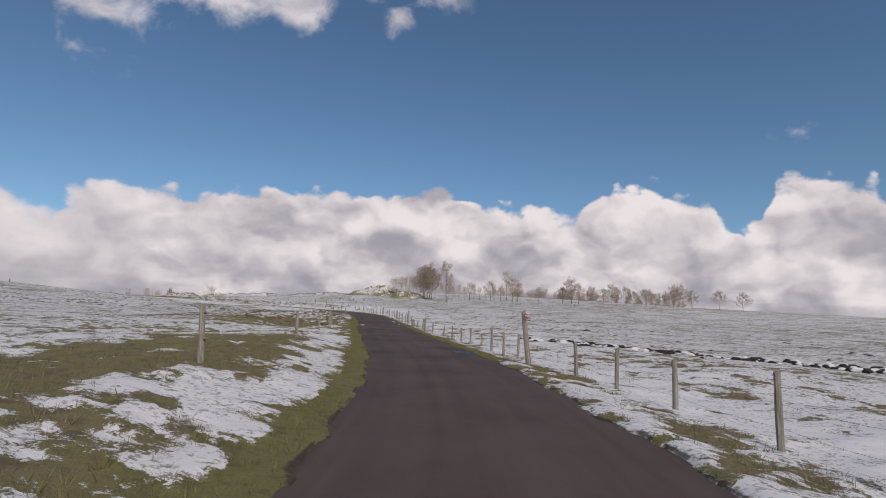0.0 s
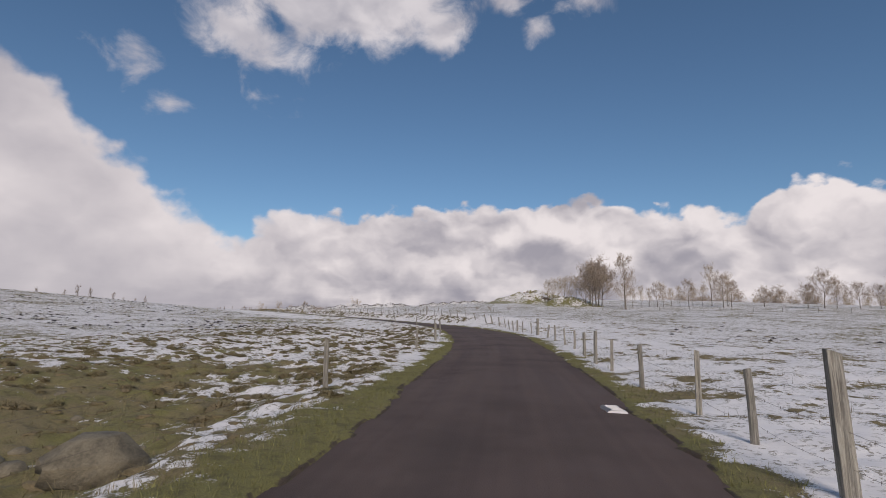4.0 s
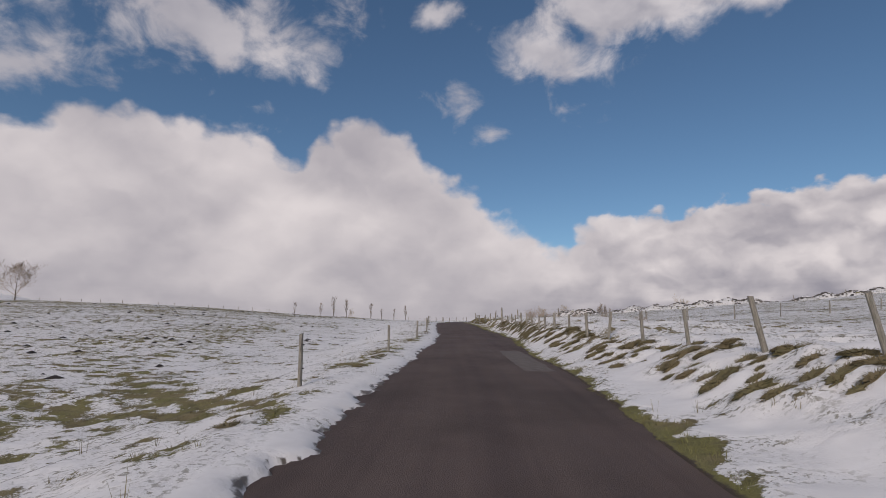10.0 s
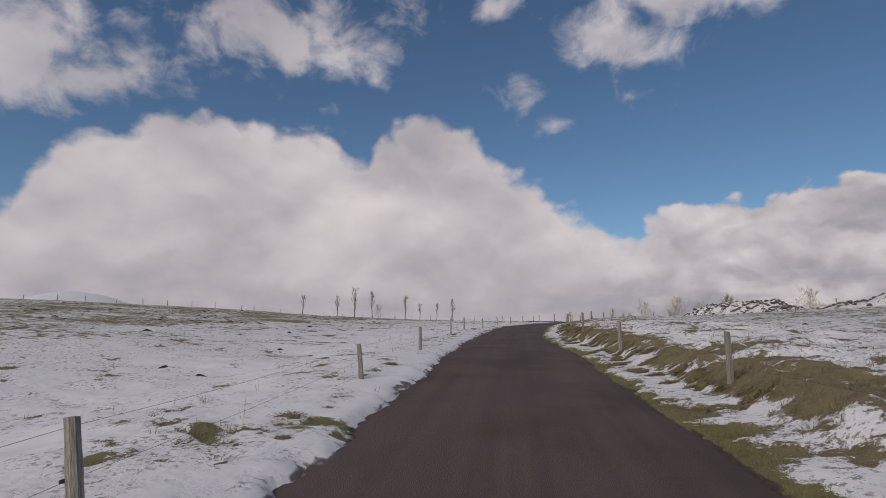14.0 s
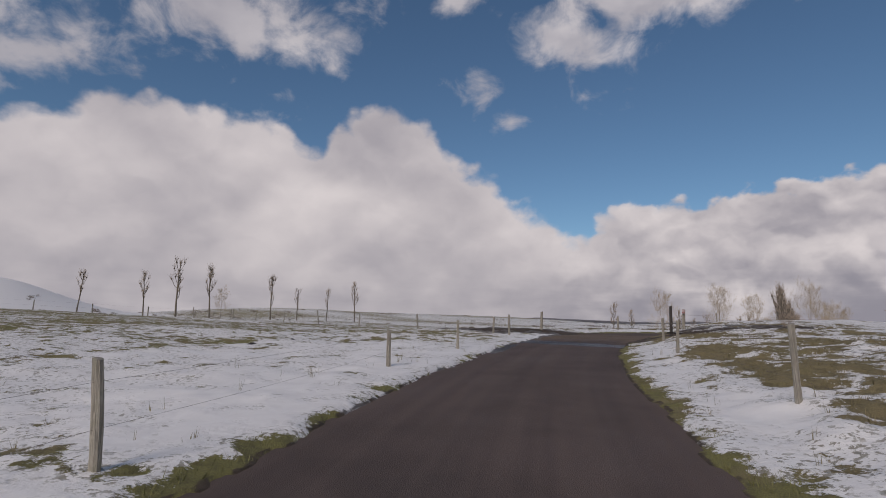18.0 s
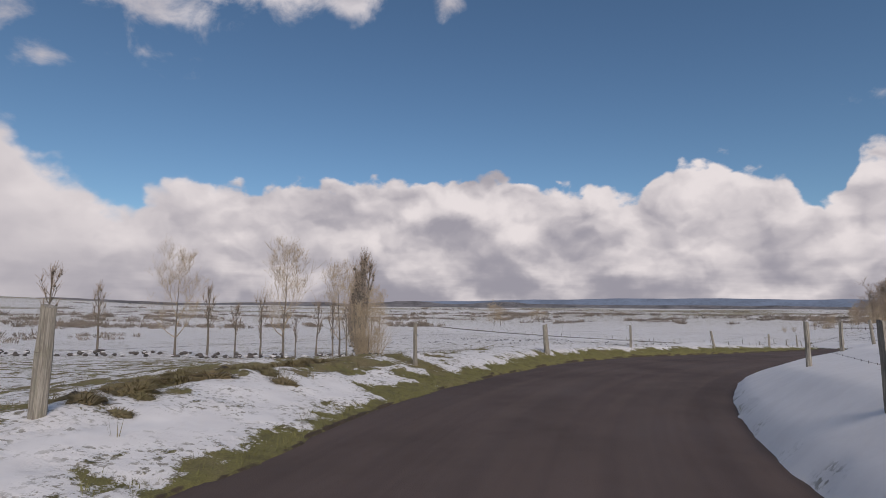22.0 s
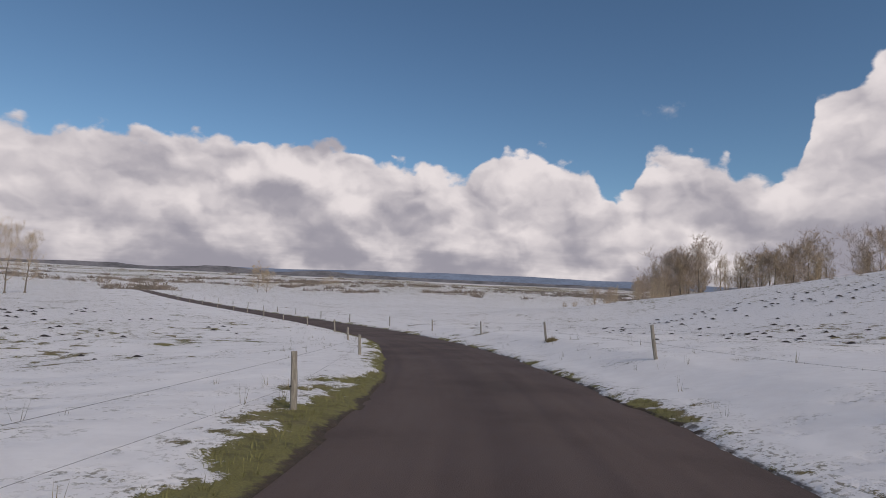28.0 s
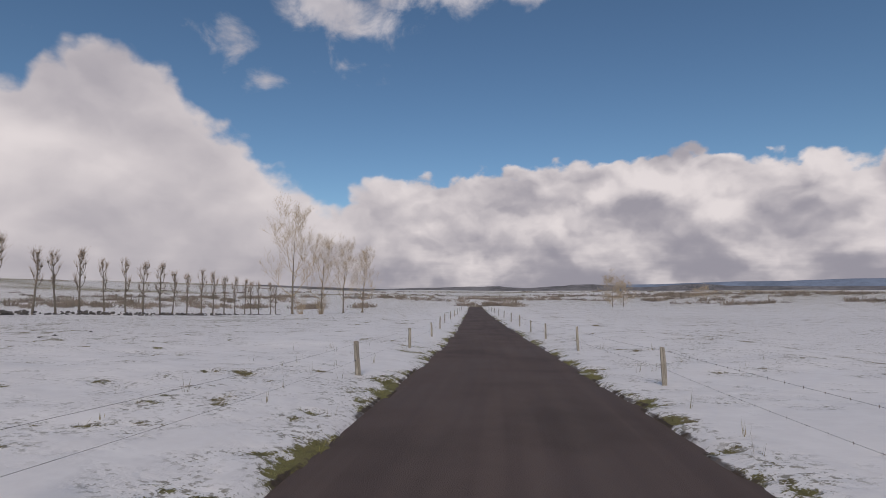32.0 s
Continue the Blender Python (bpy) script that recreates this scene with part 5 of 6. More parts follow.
def plant(kinds, places, label="", group=""):
    for x, y, s in places:
        ob = sized(rt.choice(kinds), x, y, rt.uniform(0, 360), s)
        tagged(ob, label, group=group)


# the lone tree on the brow, and the rows of pollards
plant(ROUND[:1], ((-158, 119, 0.66),), "lone round leafless tree on the snowy brow")
plant(POLLARD, ((-182.9, 196.7, 0.92), (-181.4, 200.3, 1.22), (-179.8, 204.1, 1.09), (-176.8, 211.3, 0.95), (-175.5, 214.6, 0.68), (-173.9, 218.3, 0.68), (-172.4, 222, 0.88), (-188, 190, 0.9)), "", "pollards by the far field")
plant(POPLAR, ((-179.3, 205.4, 0.28),), "slender young tree between the pollards")
plant(POLLARD, ((-150.6, 254, 0.86), (-149, 256.3, 0.72), (-144, 261, 0.8), (-142.2, 261.6, 0.62), (-140.8, 262.8, 0.72), (-138.5, 264, 0.5), (-137.2, 265, 0.68), (-136, 265.4, 0.72), (-134.9, 265.6, 0.66)), "", "pollards along the track")
plant(POPLAR, ((-146, 260.2, 0.52), (-139.3, 263.5, 0.62), (-136.3, 268.5, 0.56)), "slender leafless tree among the pollards")
plant(WILLOW, ((-133.9, 267, 0.95), (-133.1, 268.2, 0.8), (-134.5, 268.4, 0.75)))
row = [(-137.3 - 41 * k / 41 + rt.uniform(-0.3, 0.3), 280 + 146 * k / 41 + rt.uniform(-0.5, 0.5), rt.uniform(0.95, 1.15) * (1.5 - 0.45 * k / 41)) for k in range(42)]
plant(POLLARD, row, "", "row of pollards on the stone wall")
plant(POPLAR, ((-178, 431, 1.75), (-176.5, 440, 1.35), (-174.8, 447, 1.25), (-172.8, 453, 1.2)), "tall pale leafless poplar", "poplars past the pollards")
plant(WILLOW, ((-178, 434, 1.3), (-176, 439, 1.4)))
# trees by the spoil heap and along the far side of the right-hand field
def rise(kinds, spots, label="", group=""):
    """Trees given by place and height."""
    for x, y, h in spots:
        kind = rt.choice(kinds)
        plant([kind], ((x, y, h / (8.2 if kind in ROUND else 12.0)),), label, group)


rise(POPLAR, ((-16.8, 203, 5.6), (-15.2, 202, 6.0), (-13.6, 201, 6.2), (-12.0, 200, 6.4), (-10.4, 198, 6.4), (-8.6, 197, 6.6)), "slim pale leafless tree behind the spoil heap", "trees by the heap")
rise(ROUND, ((-3.6, 192, 8.2), (-5.2, 194, 7.6), (-2.2, 193, 7.4), (-4.6, 190.5, 6.8), (-3.0, 195.5, 7.8), (-6.2, 193, 6.2)), "bushy leafless tree beside the spoil heap", "trees by the heap")
rise(TALL, ((2.8, 180, 11.4),), "tall open leafless tree beside the spoil heap", "trees by the heap")
rise(POPLAR, ((25.6, 203, 8.6), (29.6, 204, 6.5)), "tall slim poplar on the far edge of the field", "far edge of the field")
rise(POPLAR, ((5.4, 195, 4.2), (7.6, 197, 4.6), (9.8, 198, 3.8), (13.0, 197, 4.8), (15.2, 198.5, 4.0), (17.3, 199, 4.4), (20.5, 200, 4.0), (23, 201, 4.4)), "low pale leafless tree on the far edge of the field", "far edge of the field")
rise(ROUND, ((3.6, 192, 4.4), (11.4, 195, 4.2), (18.9, 196, 4.6), (26.4, 194, 5.6), (28.7, 196, 4.6), (36.2, 197, 3.4), (43.3, 190, 4.0), (45.9, 188, 5.8), (48.7, 189, 4.6), (53.6, 190, 4.3), (58, 191, 4.0), (60, 189, 4.8), (62.2, 190, 4.0), (65.1, 189, 4.4), (67.5, 188, 3.8), (71.7, 188, 4.4), (75.3, 189, 3.4), (82, 190, 4.6), (88, 189, 4.0), (97, 188, 4.4), (104, 186, 4.2)),
     "low round leafless tree on the far edge of the field", "far edge of the field")
# the wood over the brow, inside the last bend: low at its western tip, its crowns level with the brow further on
for k in range(150):
    if k > 15 and k % 4 == 1:
        continue
    if k < 16:
        g = k / 15
        x, y, h = -36 + 39 * g + rt.uniform(-3, 3), 384 + 31 * g + rt.uniform(-3, 4), 3.0 + 5.5 * g
    elif k < 128:
        g = (k - 16) / 111
        x, y = float(np.interp(g, (0, 0.3, 0.6, 1), (5, 32, 79, 149))) + rt.uniform(-4, 4), float(np.interp(g, (0, 0.3, 0.6, 1), (421, 401, 375, 339))) + rt.uniform(-5, 8)
        h = min(14.5, max(5.0, 19.4 + 0.03 * max(0, x) - float(ground_z(x, y)[0]))) * rt.uniform(0.86, 1.1) * float(np.interp(x, (10, 45), (0.92, 1.0)))
    else:
        g = (k - 128) / 21
        x, y, h = 8 + 56 * g + rt.uniform(-6, 6), 430 + 70 * g + rt.uniform(-7, 7), rt.uniform(8, 12)
    rise(SLENDER if rt.random() < 0.75 else ROUND[:2], ((x, y, h * 0.92),), "leafless tree of the wood over the brow", "wood over the brow")
for k in range(12):
    plant(BRAMBLE, ((-40 + 20 * k / 11 + rt.uniform(-.6, .6), 326 - 22 * k / 11 + rt.uniform(-.6, .6), rt.uniform(0.6, 1.1)),), "low brown scrub along the brow", "scrub on the brow")
plant(WILLOW, tuple((-24 + 20 * rt.random(), 372 + 70 * rt.random(), rt.uniform(0.6, 1.0)) for k in range(9)))
# round pale trees in the valley
plant(PALE, ((-133.6, 267.6, 0.4),), "dense round pale willow at the corner of the wall")
plant(PALE, ((-125, 580, 1.25), (-121, 584, 1.05), (-87, 728, 0.85), (-92, 730, 0.7), (-80, 735, 0.6)), "round pale leafless tree in the snowy valley")
# shrubs at the field entrance and along the heaps
for t, d in ((13.9, -6.5), (14.0, -7.6), (14.15, -7.0), (14.3, -9.0), (14.6, -10.5), (13.6, -9.5), (13.4, -11), (13.1, -12.5)):
    x, y, _ = at_lane(t, d)
    plant(BRAMBLE, ((x, y, rt.uniform(0.8, 1.3)),))
plant(BRAMBLE, ((-108.2, 212.8, 1.7), (-112.5, 209.5, 0.7), (-27, 168.5, 1.2), (-30, 169, 1.0), (-22, 164, 1.1)))
done(SLENDER + PALE + ROUND + TALL + POPLAR + POLLARD + WILLOW + BRAMBLE)


# ---- stone heaps and walls ----
def boulder(vs, fs, ids, c, r, rng, mat_id=0, flat=0.7):
    o = len(vs)
    n, m = 6, 4
    for j in range(m):
        f = -0.9 + 1.8 * j / (m - 1)
        k = math.sqrt(max(0.05, 1 - f * f))
        for s in range(n):
            g = 2 * math.pi * s / n + 0.4 * j
            rr = r * k * rng.uniform(0.72, 1.18)
            vs.append((c[0] + math.cos(g) * rr, c[1] + math.sin(g) * rr, c[2] + f * r * flat * rng.uniform(0.85, 1.1)))
    for j in range(m - 1):
        for s in range(n):
            a, b = o + j * n + s, o + j * n + (s + 1) % n
            fs.append((a, b, b + n, a + n))
            ids.append(mat_id)
    fs.append(tuple(o + (m - 1) * n + s for s in range(n)))
    ids.append(mat_id)


def rock_line(name, spots, label, category, kind=""):
    vs, fs, ids = [], [], []
    for c, r, mid in spots:
        boulder(vs, fs, ids, c, r, rs, mid, 0.65 if mid == 0 else 0.3)
    me = bpy.data.meshes.new(name)
    me.from_pydata(vs, [], fs)
    me.materials.append(M_ROCK)
    me.materials.append(M_SNOW)
    me.polygons.foreach_set("material_index", np.array(ids, np.int32))
    return tagged(new(name, me), label, category, kind=kind)


rs = random.Random(23)


def heap(a, b, wide, high, count, label):
    """Cleared field stones tipped in a bank, with snow lying over and between them."""
    ln = math.hypot(b[0] - a[0], b[1] - a[1])
    nx, ny = (b[1] - a[1]) / ln, -(b[0] - a[0]) / ln
    crest = lambda f, g: high * np.maximum(0.0, 1 - (g * 1.25) ** 2) * (0.55 + 0.45 * np.sin(f * 23.0 + a[0]) ** 2) * np.minimum(1, np.minimum(6 * f, 6 * (1 - f)))
    ff, gg = np.meshgrid(np.linspace(0, 1, 70), np.linspace(-0.95, 0.95, 15), indexing="ij")
    wx = a[0] + (b[0] - a[0]) * ff + nx * gg * wide
    wy = a[1] + (b[1] - a[1]) * ff + ny * gg * wide
    wz = ground_z(wx.ravel(), wy.ravel()).reshape(wx.shape) - 0.12 + crest(ff, gg) * (0.8 + 0.3 * fbm(wx / 0.9, wy / 0.9, 3, 95))
    bank = mesh_object("stone_bank", np.c_[wx.ravel(), wy.ravel(), wz.ravel()], grid_faces(70, 15), M_GROUND)
    attribute(bank, "bare", np.full(wx.size, -0.18))
    attribute(bank, "amp", np.full(wx.size, 1.6))
    tagged(bank, label, "stone heap")
    vs, fs, ids = [], [], []
    for k in range(count):
        f, g = rs.random(), max(-0.9, min(0.9, rs.gauss(0, 0.38)))
        x, y = a[0] + (b[0] - a[0]) * f + nx * g * wide, a[1] + (b[1] - a[1]) * f + ny * g * wide
        r = rs.uniform(0.09, 0.26)
        z = float(ground_z(x, y)[0]) - 0.10 + float(crest(f, g)) * 0.92 + r * 0.2
        boulder(vs, fs, ids, (x, y, z), r, rs, 0, 0.65)
        if rs.random() < 0.55:
            boulder(vs, fs, ids, (x + rs.uniform(-.06, .06), y + rs.uniform(-.06, .06), z + r * 0.42), r * rs.uniform(0.7, 0.95), rs, 1, 0.3)
    me = bpy.data.meshes.new("rubble")
    me.from_pydata(vs, [], fs)
    me.materials.append(M_ROCK)
    me.materials.append(M_SNOW)
    me.polygons.foreach_set("material_index", np.array(ids, np.int32))
    stones = new("rubble", me)
    stones.parent = bank
    tagged(stones, "dark tumbled stones capped with snow", kind="stuff")


heap((-105, 212), (-90, 206.5), 3.6, 1.5, 560, "bank of dark cleared stones streaked with snow")
heap((-88, 206), (-58, 207.5), 3.2, 1.3, 520, "long bank of dark field stones under snow")
heap((-57, 207.5), (-34, 211), 2.6, 1.0, 460, "low bank of field stones under snow")
wall_spots = []
for k in range(1150):
    f = rs.random()
    x, y = -135 - 43 * f + rs.gauss(0, 0.35), 271 + 156 * f
    wall_spots.append(((x, y, float(ground_z(x, y)[0]) + rs.uniform(0.0, 0.45)), rs.uniform(0.10, 0.24) * (0.8 + 0.6 * f), 0 if rs.random() < 0.85 else 1))
rock_line("dry_stone_wall", wall_spots, "tumbled dry-stone wall under the pollards", "stone wall", "stuff")
wall_spots = []
for k in range(230):
    f = rs.random()
    x, y = -157 + 24 * f + rs.gauss(0, 0.4), 249.5 + 18 * f + rs.gauss(0, 0.4)
    wall_spots.append(((x, y, float(ground_z(x, y)[0]) + rs.uniform(0.0, 0.35)), rs.uniform(0.10, 0.22), 0 if rs.random() < 0.65 else 1))
rock_line("dry_stone_wall", wall_spots, "low rubble wall half under snow", "stone wall", "stuff")


# spoil heap: a broad grassy, snowy mound with two cones of fresh earth on top
def mound(name, x0, y0, rx, ry, high, mat, label, category, seed, rough=0.25, n=44, parent=None):
    gx2 = np.linspace(-1.15, 1.15, n)
    mx, my = np.meshgrid(gx2, gx2)
    r = np.hypot(mx, my)
    wx, wy = x0 + mx * rx, y0 + my * ry
    base = ground_z(wx.ravel(), wy.ravel()).reshape(wx.shape)
    h = np.clip(np.cos(np.clip(r, 0, 1) * math.pi) * 0.5 + 0.5, 0, 1) * (1 - rough + 2 * rough * fbm(wx / 1.6, wy / 1.6, 4, seed)) * high
    z = base - 0.25 + h + 0.25 * sstep(1.05, 0.9, r)
    ob = mesh_object(name, np.c_[wx.ravel(), wy.ravel(), z.ravel()], grid_faces(n, n), mat)
    attribute(ob, "bare", (0.02 + 0.7 * (fbm(wx / 2.2, wy / 2.2, 4, seed + 3) - 0.5)).ravel())
    attribute(ob, "amp", np.full(n * n, 1.5))
    attribute(ob, "mud", np.zeros(n * n))
    return tagged(ob, label, category)


mound("earth_mound", -21.5, 209.5, 17, 9, 3.4, M_GROUND, "broad rubble mound patched with snow and dead grass", "mound", 91, 0.45, 64)
mound("earth_mound", -10.5, 196.5, 10, 9, 2.3, M_GROUND, "lower shoulder of the rubble mound beneath the bare trees", "mound", 97, 0.45, 44)
M_EARTH = plain_material("brown_earth", (0.13, 0.09, 0.06), 0.95, 0.5, 2.5, 0.0, 0.6)
for x, y, s, dz in ((-21.6, 207.0, 1.0, 2.35), (-25.0, 208.0, 0.75, 2.1), (-17.6, 206.4, 0.9, 1.6)):
    n = 30
    gx2 = np.linspace(-1.1, 1.1, n)
    mx, my = np.meshgrid(gx2, gx2)
    r = np.hypot(mx, my) * (0.8 + 0.45 * fbm(mx * 1.6 + x, my * 1.6, 3, 94))
    wx, wy = x + mx * 3.0 * s, y + my * 2.0 * s
    z = float(ground_z(x, y)[0]) + dz - 0.5 + sstep(1.0, 0.1, r) * 0.85 * s + (fbm(wx * 1.6, wy * 1.6, 4, 93) - 0.5) * 0.35 - 1.6 * sstep(0.75, 1.1, r)
    ob = mesh_object("earth_pile", np.c_[wx.ravel(), wy.ravel(), z.ravel()], grid_faces(n, n), M_EARTH)
    tagged(ob, "pile of brown earth on top of the mound", "earth pile")
# broken slabs and clods strewn over the mound, some under snow
vs, fs, ids = [], [], []
for k in range(900):
    g, q = rs.uniform(0, 6.283), rs.random() ** 0.6
    x, y, top7 = (-21.5 + math.cos(g) * q * 15.5, 209.5 + math.sin(g) * q * 8.2, 3.4) if k % 3 else (-10.5 + math.cos(g) * q * 9, 196.5 + math.sin(g) * q * 8, 2.3)
    z = float(ground_z(x, y)[0]) - 0.25 + top7 * (math.cos(min(1, q) * math.pi) * 0.5 + 0.5) * rs.uniform(0.75, 1.05)
    boulder(vs, fs, ids, (x, y, z + 0.12), rs.uniform(0.14, 0.5), rs, rs.choice((0, 1, 2, 2, 2)), rs.uniform(0.3, 0.6))
me = bpy.data.meshes.new("rubble")
me.from_pydata(vs, [], fs)
for m in (M_ROCK, M_SNOW, plain_material("tan_rubble", (0.27, 0.21, 0.15), 0.95, 0.4, 1.5)):
    me.materials.append(m)
me.polygons.foreach_set("material_index", np.array(ids, np.int32))
tagged(new("rubble", me), "tan and snowy rubble strewn over the mound", "rubble", kind="stuff")
# a line of turned-up clods and stones across the first right-hand field
vs, fs, ids = [], [], []
for k in range(520):
    f = rs.random()
    x, y = 5.0 + 26 * f + rs.gauss(0, 0.5), 35.5 - 20 * f + 6 * f * f + rs.gauss(0, 0.85)
    boulder(vs, fs, ids, (x, y, float(ground_z(x, y)[0]) + 0.05), rs.uniform(0.07, 0.27), rs, 0 if rs.random() < 0.72 else 1, rs.uniform(0.4, 0.7))
me = bpy.data.meshes.new("clod_line")
me.from_pydata(vs, [], fs)
for m in (M_SOIL, M_SNOW):
    me.materials.append(m)
me.polygons.foreach_set("material_index", np.array(ids, np.int32))
tagged(new("clod_line", me), "line of dark turned-up clods and stones across the field", "clods", kind="stuff")


# ---- molehills ----
def molehill_mesh(seed):
    n = 13
    g = np.linspace(-1, 1, n)
    mx, my = np.meshgrid(g, g)
    r = np.hypot(mx, my)
    h = np.clip(1 - r * (0.85 + 0.4 * fbm(mx * 2 + seed, my * 2, 3, seed)), -0.25, 1) * (0.75 + 0.5 * fbm(mx * 5, my * 5 + seed, 2, seed))
    me = bpy.data.meshes.new("molehill")
    me.from_pydata([tuple(v) for v in np.c_[mx.ravel() * 0.2, my.ravel() * 0.2, h.ravel() * 0.13]], [], [tuple(f) for f in grid_faces(n, n)])
    me.materials.append(M_SOIL)
    me.polygons.foreach_set("use_smooth", np.ones(len(me.polygons), bool))
    return me


MOLES = [molehill_mesh(k) for k in range(5)]
rm = random.Random(31)


def moles(t0, t1, d0, d1, count, clump=5, big=1.0):
    made = 0
    while made < count:
        tc, dc = rm.uniform(t0, t1), rm.uniform(d0, d1)
        for k in range(min(clump, count - made)):
            x, y, _ = at_lane(tc + rm.gauss(0, 0.16), dc + rm.gauss(0, 1.6))
            i, d = lane_of(np.array([x]), np.array([y]))
            made += 1
            if abs(d[0]) < abs(min(d0, d1, key=abs)) - 0.5:
                continue
            s = rm.uniform(0.5, 1.15) * big
            ob = new("molehill", rm.choice(MOLES))
            ob.matrix_world = Matrix.Translation((x, y, float(ground_z(x, y)[0]) + 0.03)) @ pose(0, 0, 0, 0, 0, rm.uniform(0, 360)) @ Matrix.Diagonal((s * rm.uniform(0.9, 1.5), s, s * 0.75, 1))
            tagged(ob, "dark fresh molehill standing out of the snow", "molehill", "molehills")


moles(7.6, 12.5, 5, 16, 70)
moles(12.5, 18.5, 6, 22, 60, 4)
moles(19.6, 20.2, 7, 11, 6, 3)
moles(22.0, 23.0, 6.5, 12, 9, 3, 1.5)
moles(23.5, 28.5, -9, -26, 60, 6)
moles(28.8, 31.5, -9, -18, 16, 5)
moles(28.5, 33.5, 6, 22, 34, 4)
moles(4.0, 7.0, -6, -25, 20, 4)
moles(15.5, 18.5, -7, -16, 16, 3)
# the many smaller heaps further out
fx, fy = [], []
for t0, t1, d0, d1, count in ((7.0, 13.0, 14, 46, 150), (13.0, 19.0, 18, 50, 90), (23.6, 29.5, -18, -62, 190), (28.3, 31.2, -11, -48, 150), (28.0, 34.0, 16, 50, 70), (1.0, 8.0, -9, -45, 80)):
    for k in range(count):
        x, y, _ = at_lane(rm.uniform(t0, t1), rm.uniform(d0, d1))
        for q in range(rm.randint(1, 3)):
            fx.append(x + rm.gauss(0, 1.4))
            fy.append(y + rm.gauss(0, 1.4))
fx, fy = np.array(fx), np.array(fy)
fi, fd = lane_of(fx, fy)
far_ok = np.abs(fd) > 8
fx, fy = fx[far_ok], fy[far_ok]
fz = ground_z(fx, fy)
base_v = np.array([v.co[:] for v in MOLES[1].vertices])
base_f = grid_faces(13, 13)
sc = np.random.RandomState(6).uniform(0.4, 0.95, len(fx))
hv = base_v[None] * sc[:, None, None] * np.array([1.3, 1.0, 0.7]) + np.stack([fx, fy, fz + 0.05], 1)[:, None, :]
hf = (base_f[None] + (np.arange(len(fx)) * len(base_v))[:, None, None]).reshape(-1, 4)
tagged(mesh_object("distant_molehills", hv.reshape(-1, 3), hf, M_SOIL), "dark molehills scattered far over the snowy fields", "molehills", kind="stuff")


# ---- grass tufts, stems and the valley's hedges, all past counting ----
rg = np.random.RandomState(7)


def blades(name, px, py, pz, count, tall, lean, mat, label):
    """Thin blades in tufts, one mesh."""
    n = len(px) * count
    bx, by, bz = np.repeat(px, count), np.repeat(py, count), np.repeat(pz, count)
    h = np.repeat(tall, count) * rg.uniform(0.5, 1.2, n)
    ang = rg.uniform(0, 2 * np.pi, n)
    spread = rg.uniform(0.0, 0.05, n) + 0.02
    bx, by = bx + np.cos(ang) * spread, by + np.sin(ang) * spread
    w = rg.uniform(0.0025, 0.006, n)
    ox, oy = np.cos(ang) * lean * h * rg.uniform(0.3, 1.3, n), np.sin(ang) * lean * h * rg.uniform(0.3, 1.3, n)
    sx, sy = -np.sin(ang) * w, np.cos(ang) * w
    v = np.stack([np.c_[bx - sx, by - sy, bz - 0.02], np.c_[bx + sx, by + sy, bz - 0.02], np.c_[bx + ox, by + oy, bz + h]], 1).reshape(-1, 3)
    ob = mesh_object(name, v, np.arange(3 * n).reshape(-1, 3), mat, smooth=False)
    return tagged(ob, label, "grass", kind="stuff")


def pick(mask, count):
    where = np.where(mask)[0]
    return rg.choice(where, min(count, len(where)), replace=False)


seen = (G_T > -0.5) & (G_T < 33.5)
j = pick(seen & (G_U2 > 0.03) & (G_U2 < 1.3) & (G_BARE > 0.5) & (G_MUD < 0.3), 42000)
blades("verge_grass", G_X[j] + rg.uniform(-.06, .06, len(j)), G_Y[j] + rg.uniform(-.06, .06, len(j)), G_Z[j], 7, rg.uniform(0.03, 0.085, len(j)), 1.1, M_GRASS, "short green grass along the asphalt edge")
j = pick(seen & (G_U > 1.0) & (G_U < 7.0) & (G_BARE > 0.55) & (G_MUD < 0.3), 15000)
blades("tussock_grass", G_X[j] + rg.uniform(-.06, .06, len(j)), G_Y[j] + rg.uniform(-.06, .06, len(j)), G_Z[j], 6, rg.uniform(0.05, 0.12, len(j)), 1.1, M_HAY, "tufts of bleached dry grass on the banks")
# single stems poking out of the snow by the fences
j = pick(seen & (G_U > 0.3) & (G_U < 4.5) & (G_BARE < 0.4) & (G_LEFT | (G_T < 21) | (G_T > 25.5)), 900)
blades("weed_stems", G_X[j], G_Y[j], G_Z[j], 4, rg.uniform(0.10, 0.30, len(j)), 0.35, M_HAY, "dry stems poking through the snow")

# hedgerows and thickets of the valley
hv, hf = [], []
hx, hy = [], []
rh = random.Random(77)
for k in range(540):
    ang = radians(rh.uniform(-42, 100))
    r = 290 + 1450 * rh.random() ** 1.6
    if r < 420 and -40 < math.degrees(ang) < 8:
        r += 260
    cx0, cy0 = -110 - math.sin(ang) * r, 260 + math.cos(ang) * r
    if cy0 < 235:
        continue
    turn_h = radians(rh.gauss(90, 14)) + ang * 0.6
    for s in np.arange(-rh.uniform(15, 75), rh.uniform(15, 75), rh.uniform(3.5, 9)):
        hx.append(cx0 + math.cos(turn_h) * s * (1 if rh.random() < 0.9 else 0.5) + rh.gauss(0, 2))
        hy.append(cy0 + math.sin(turn_h) * s * 0.25 + rh.gauss(0, 3))
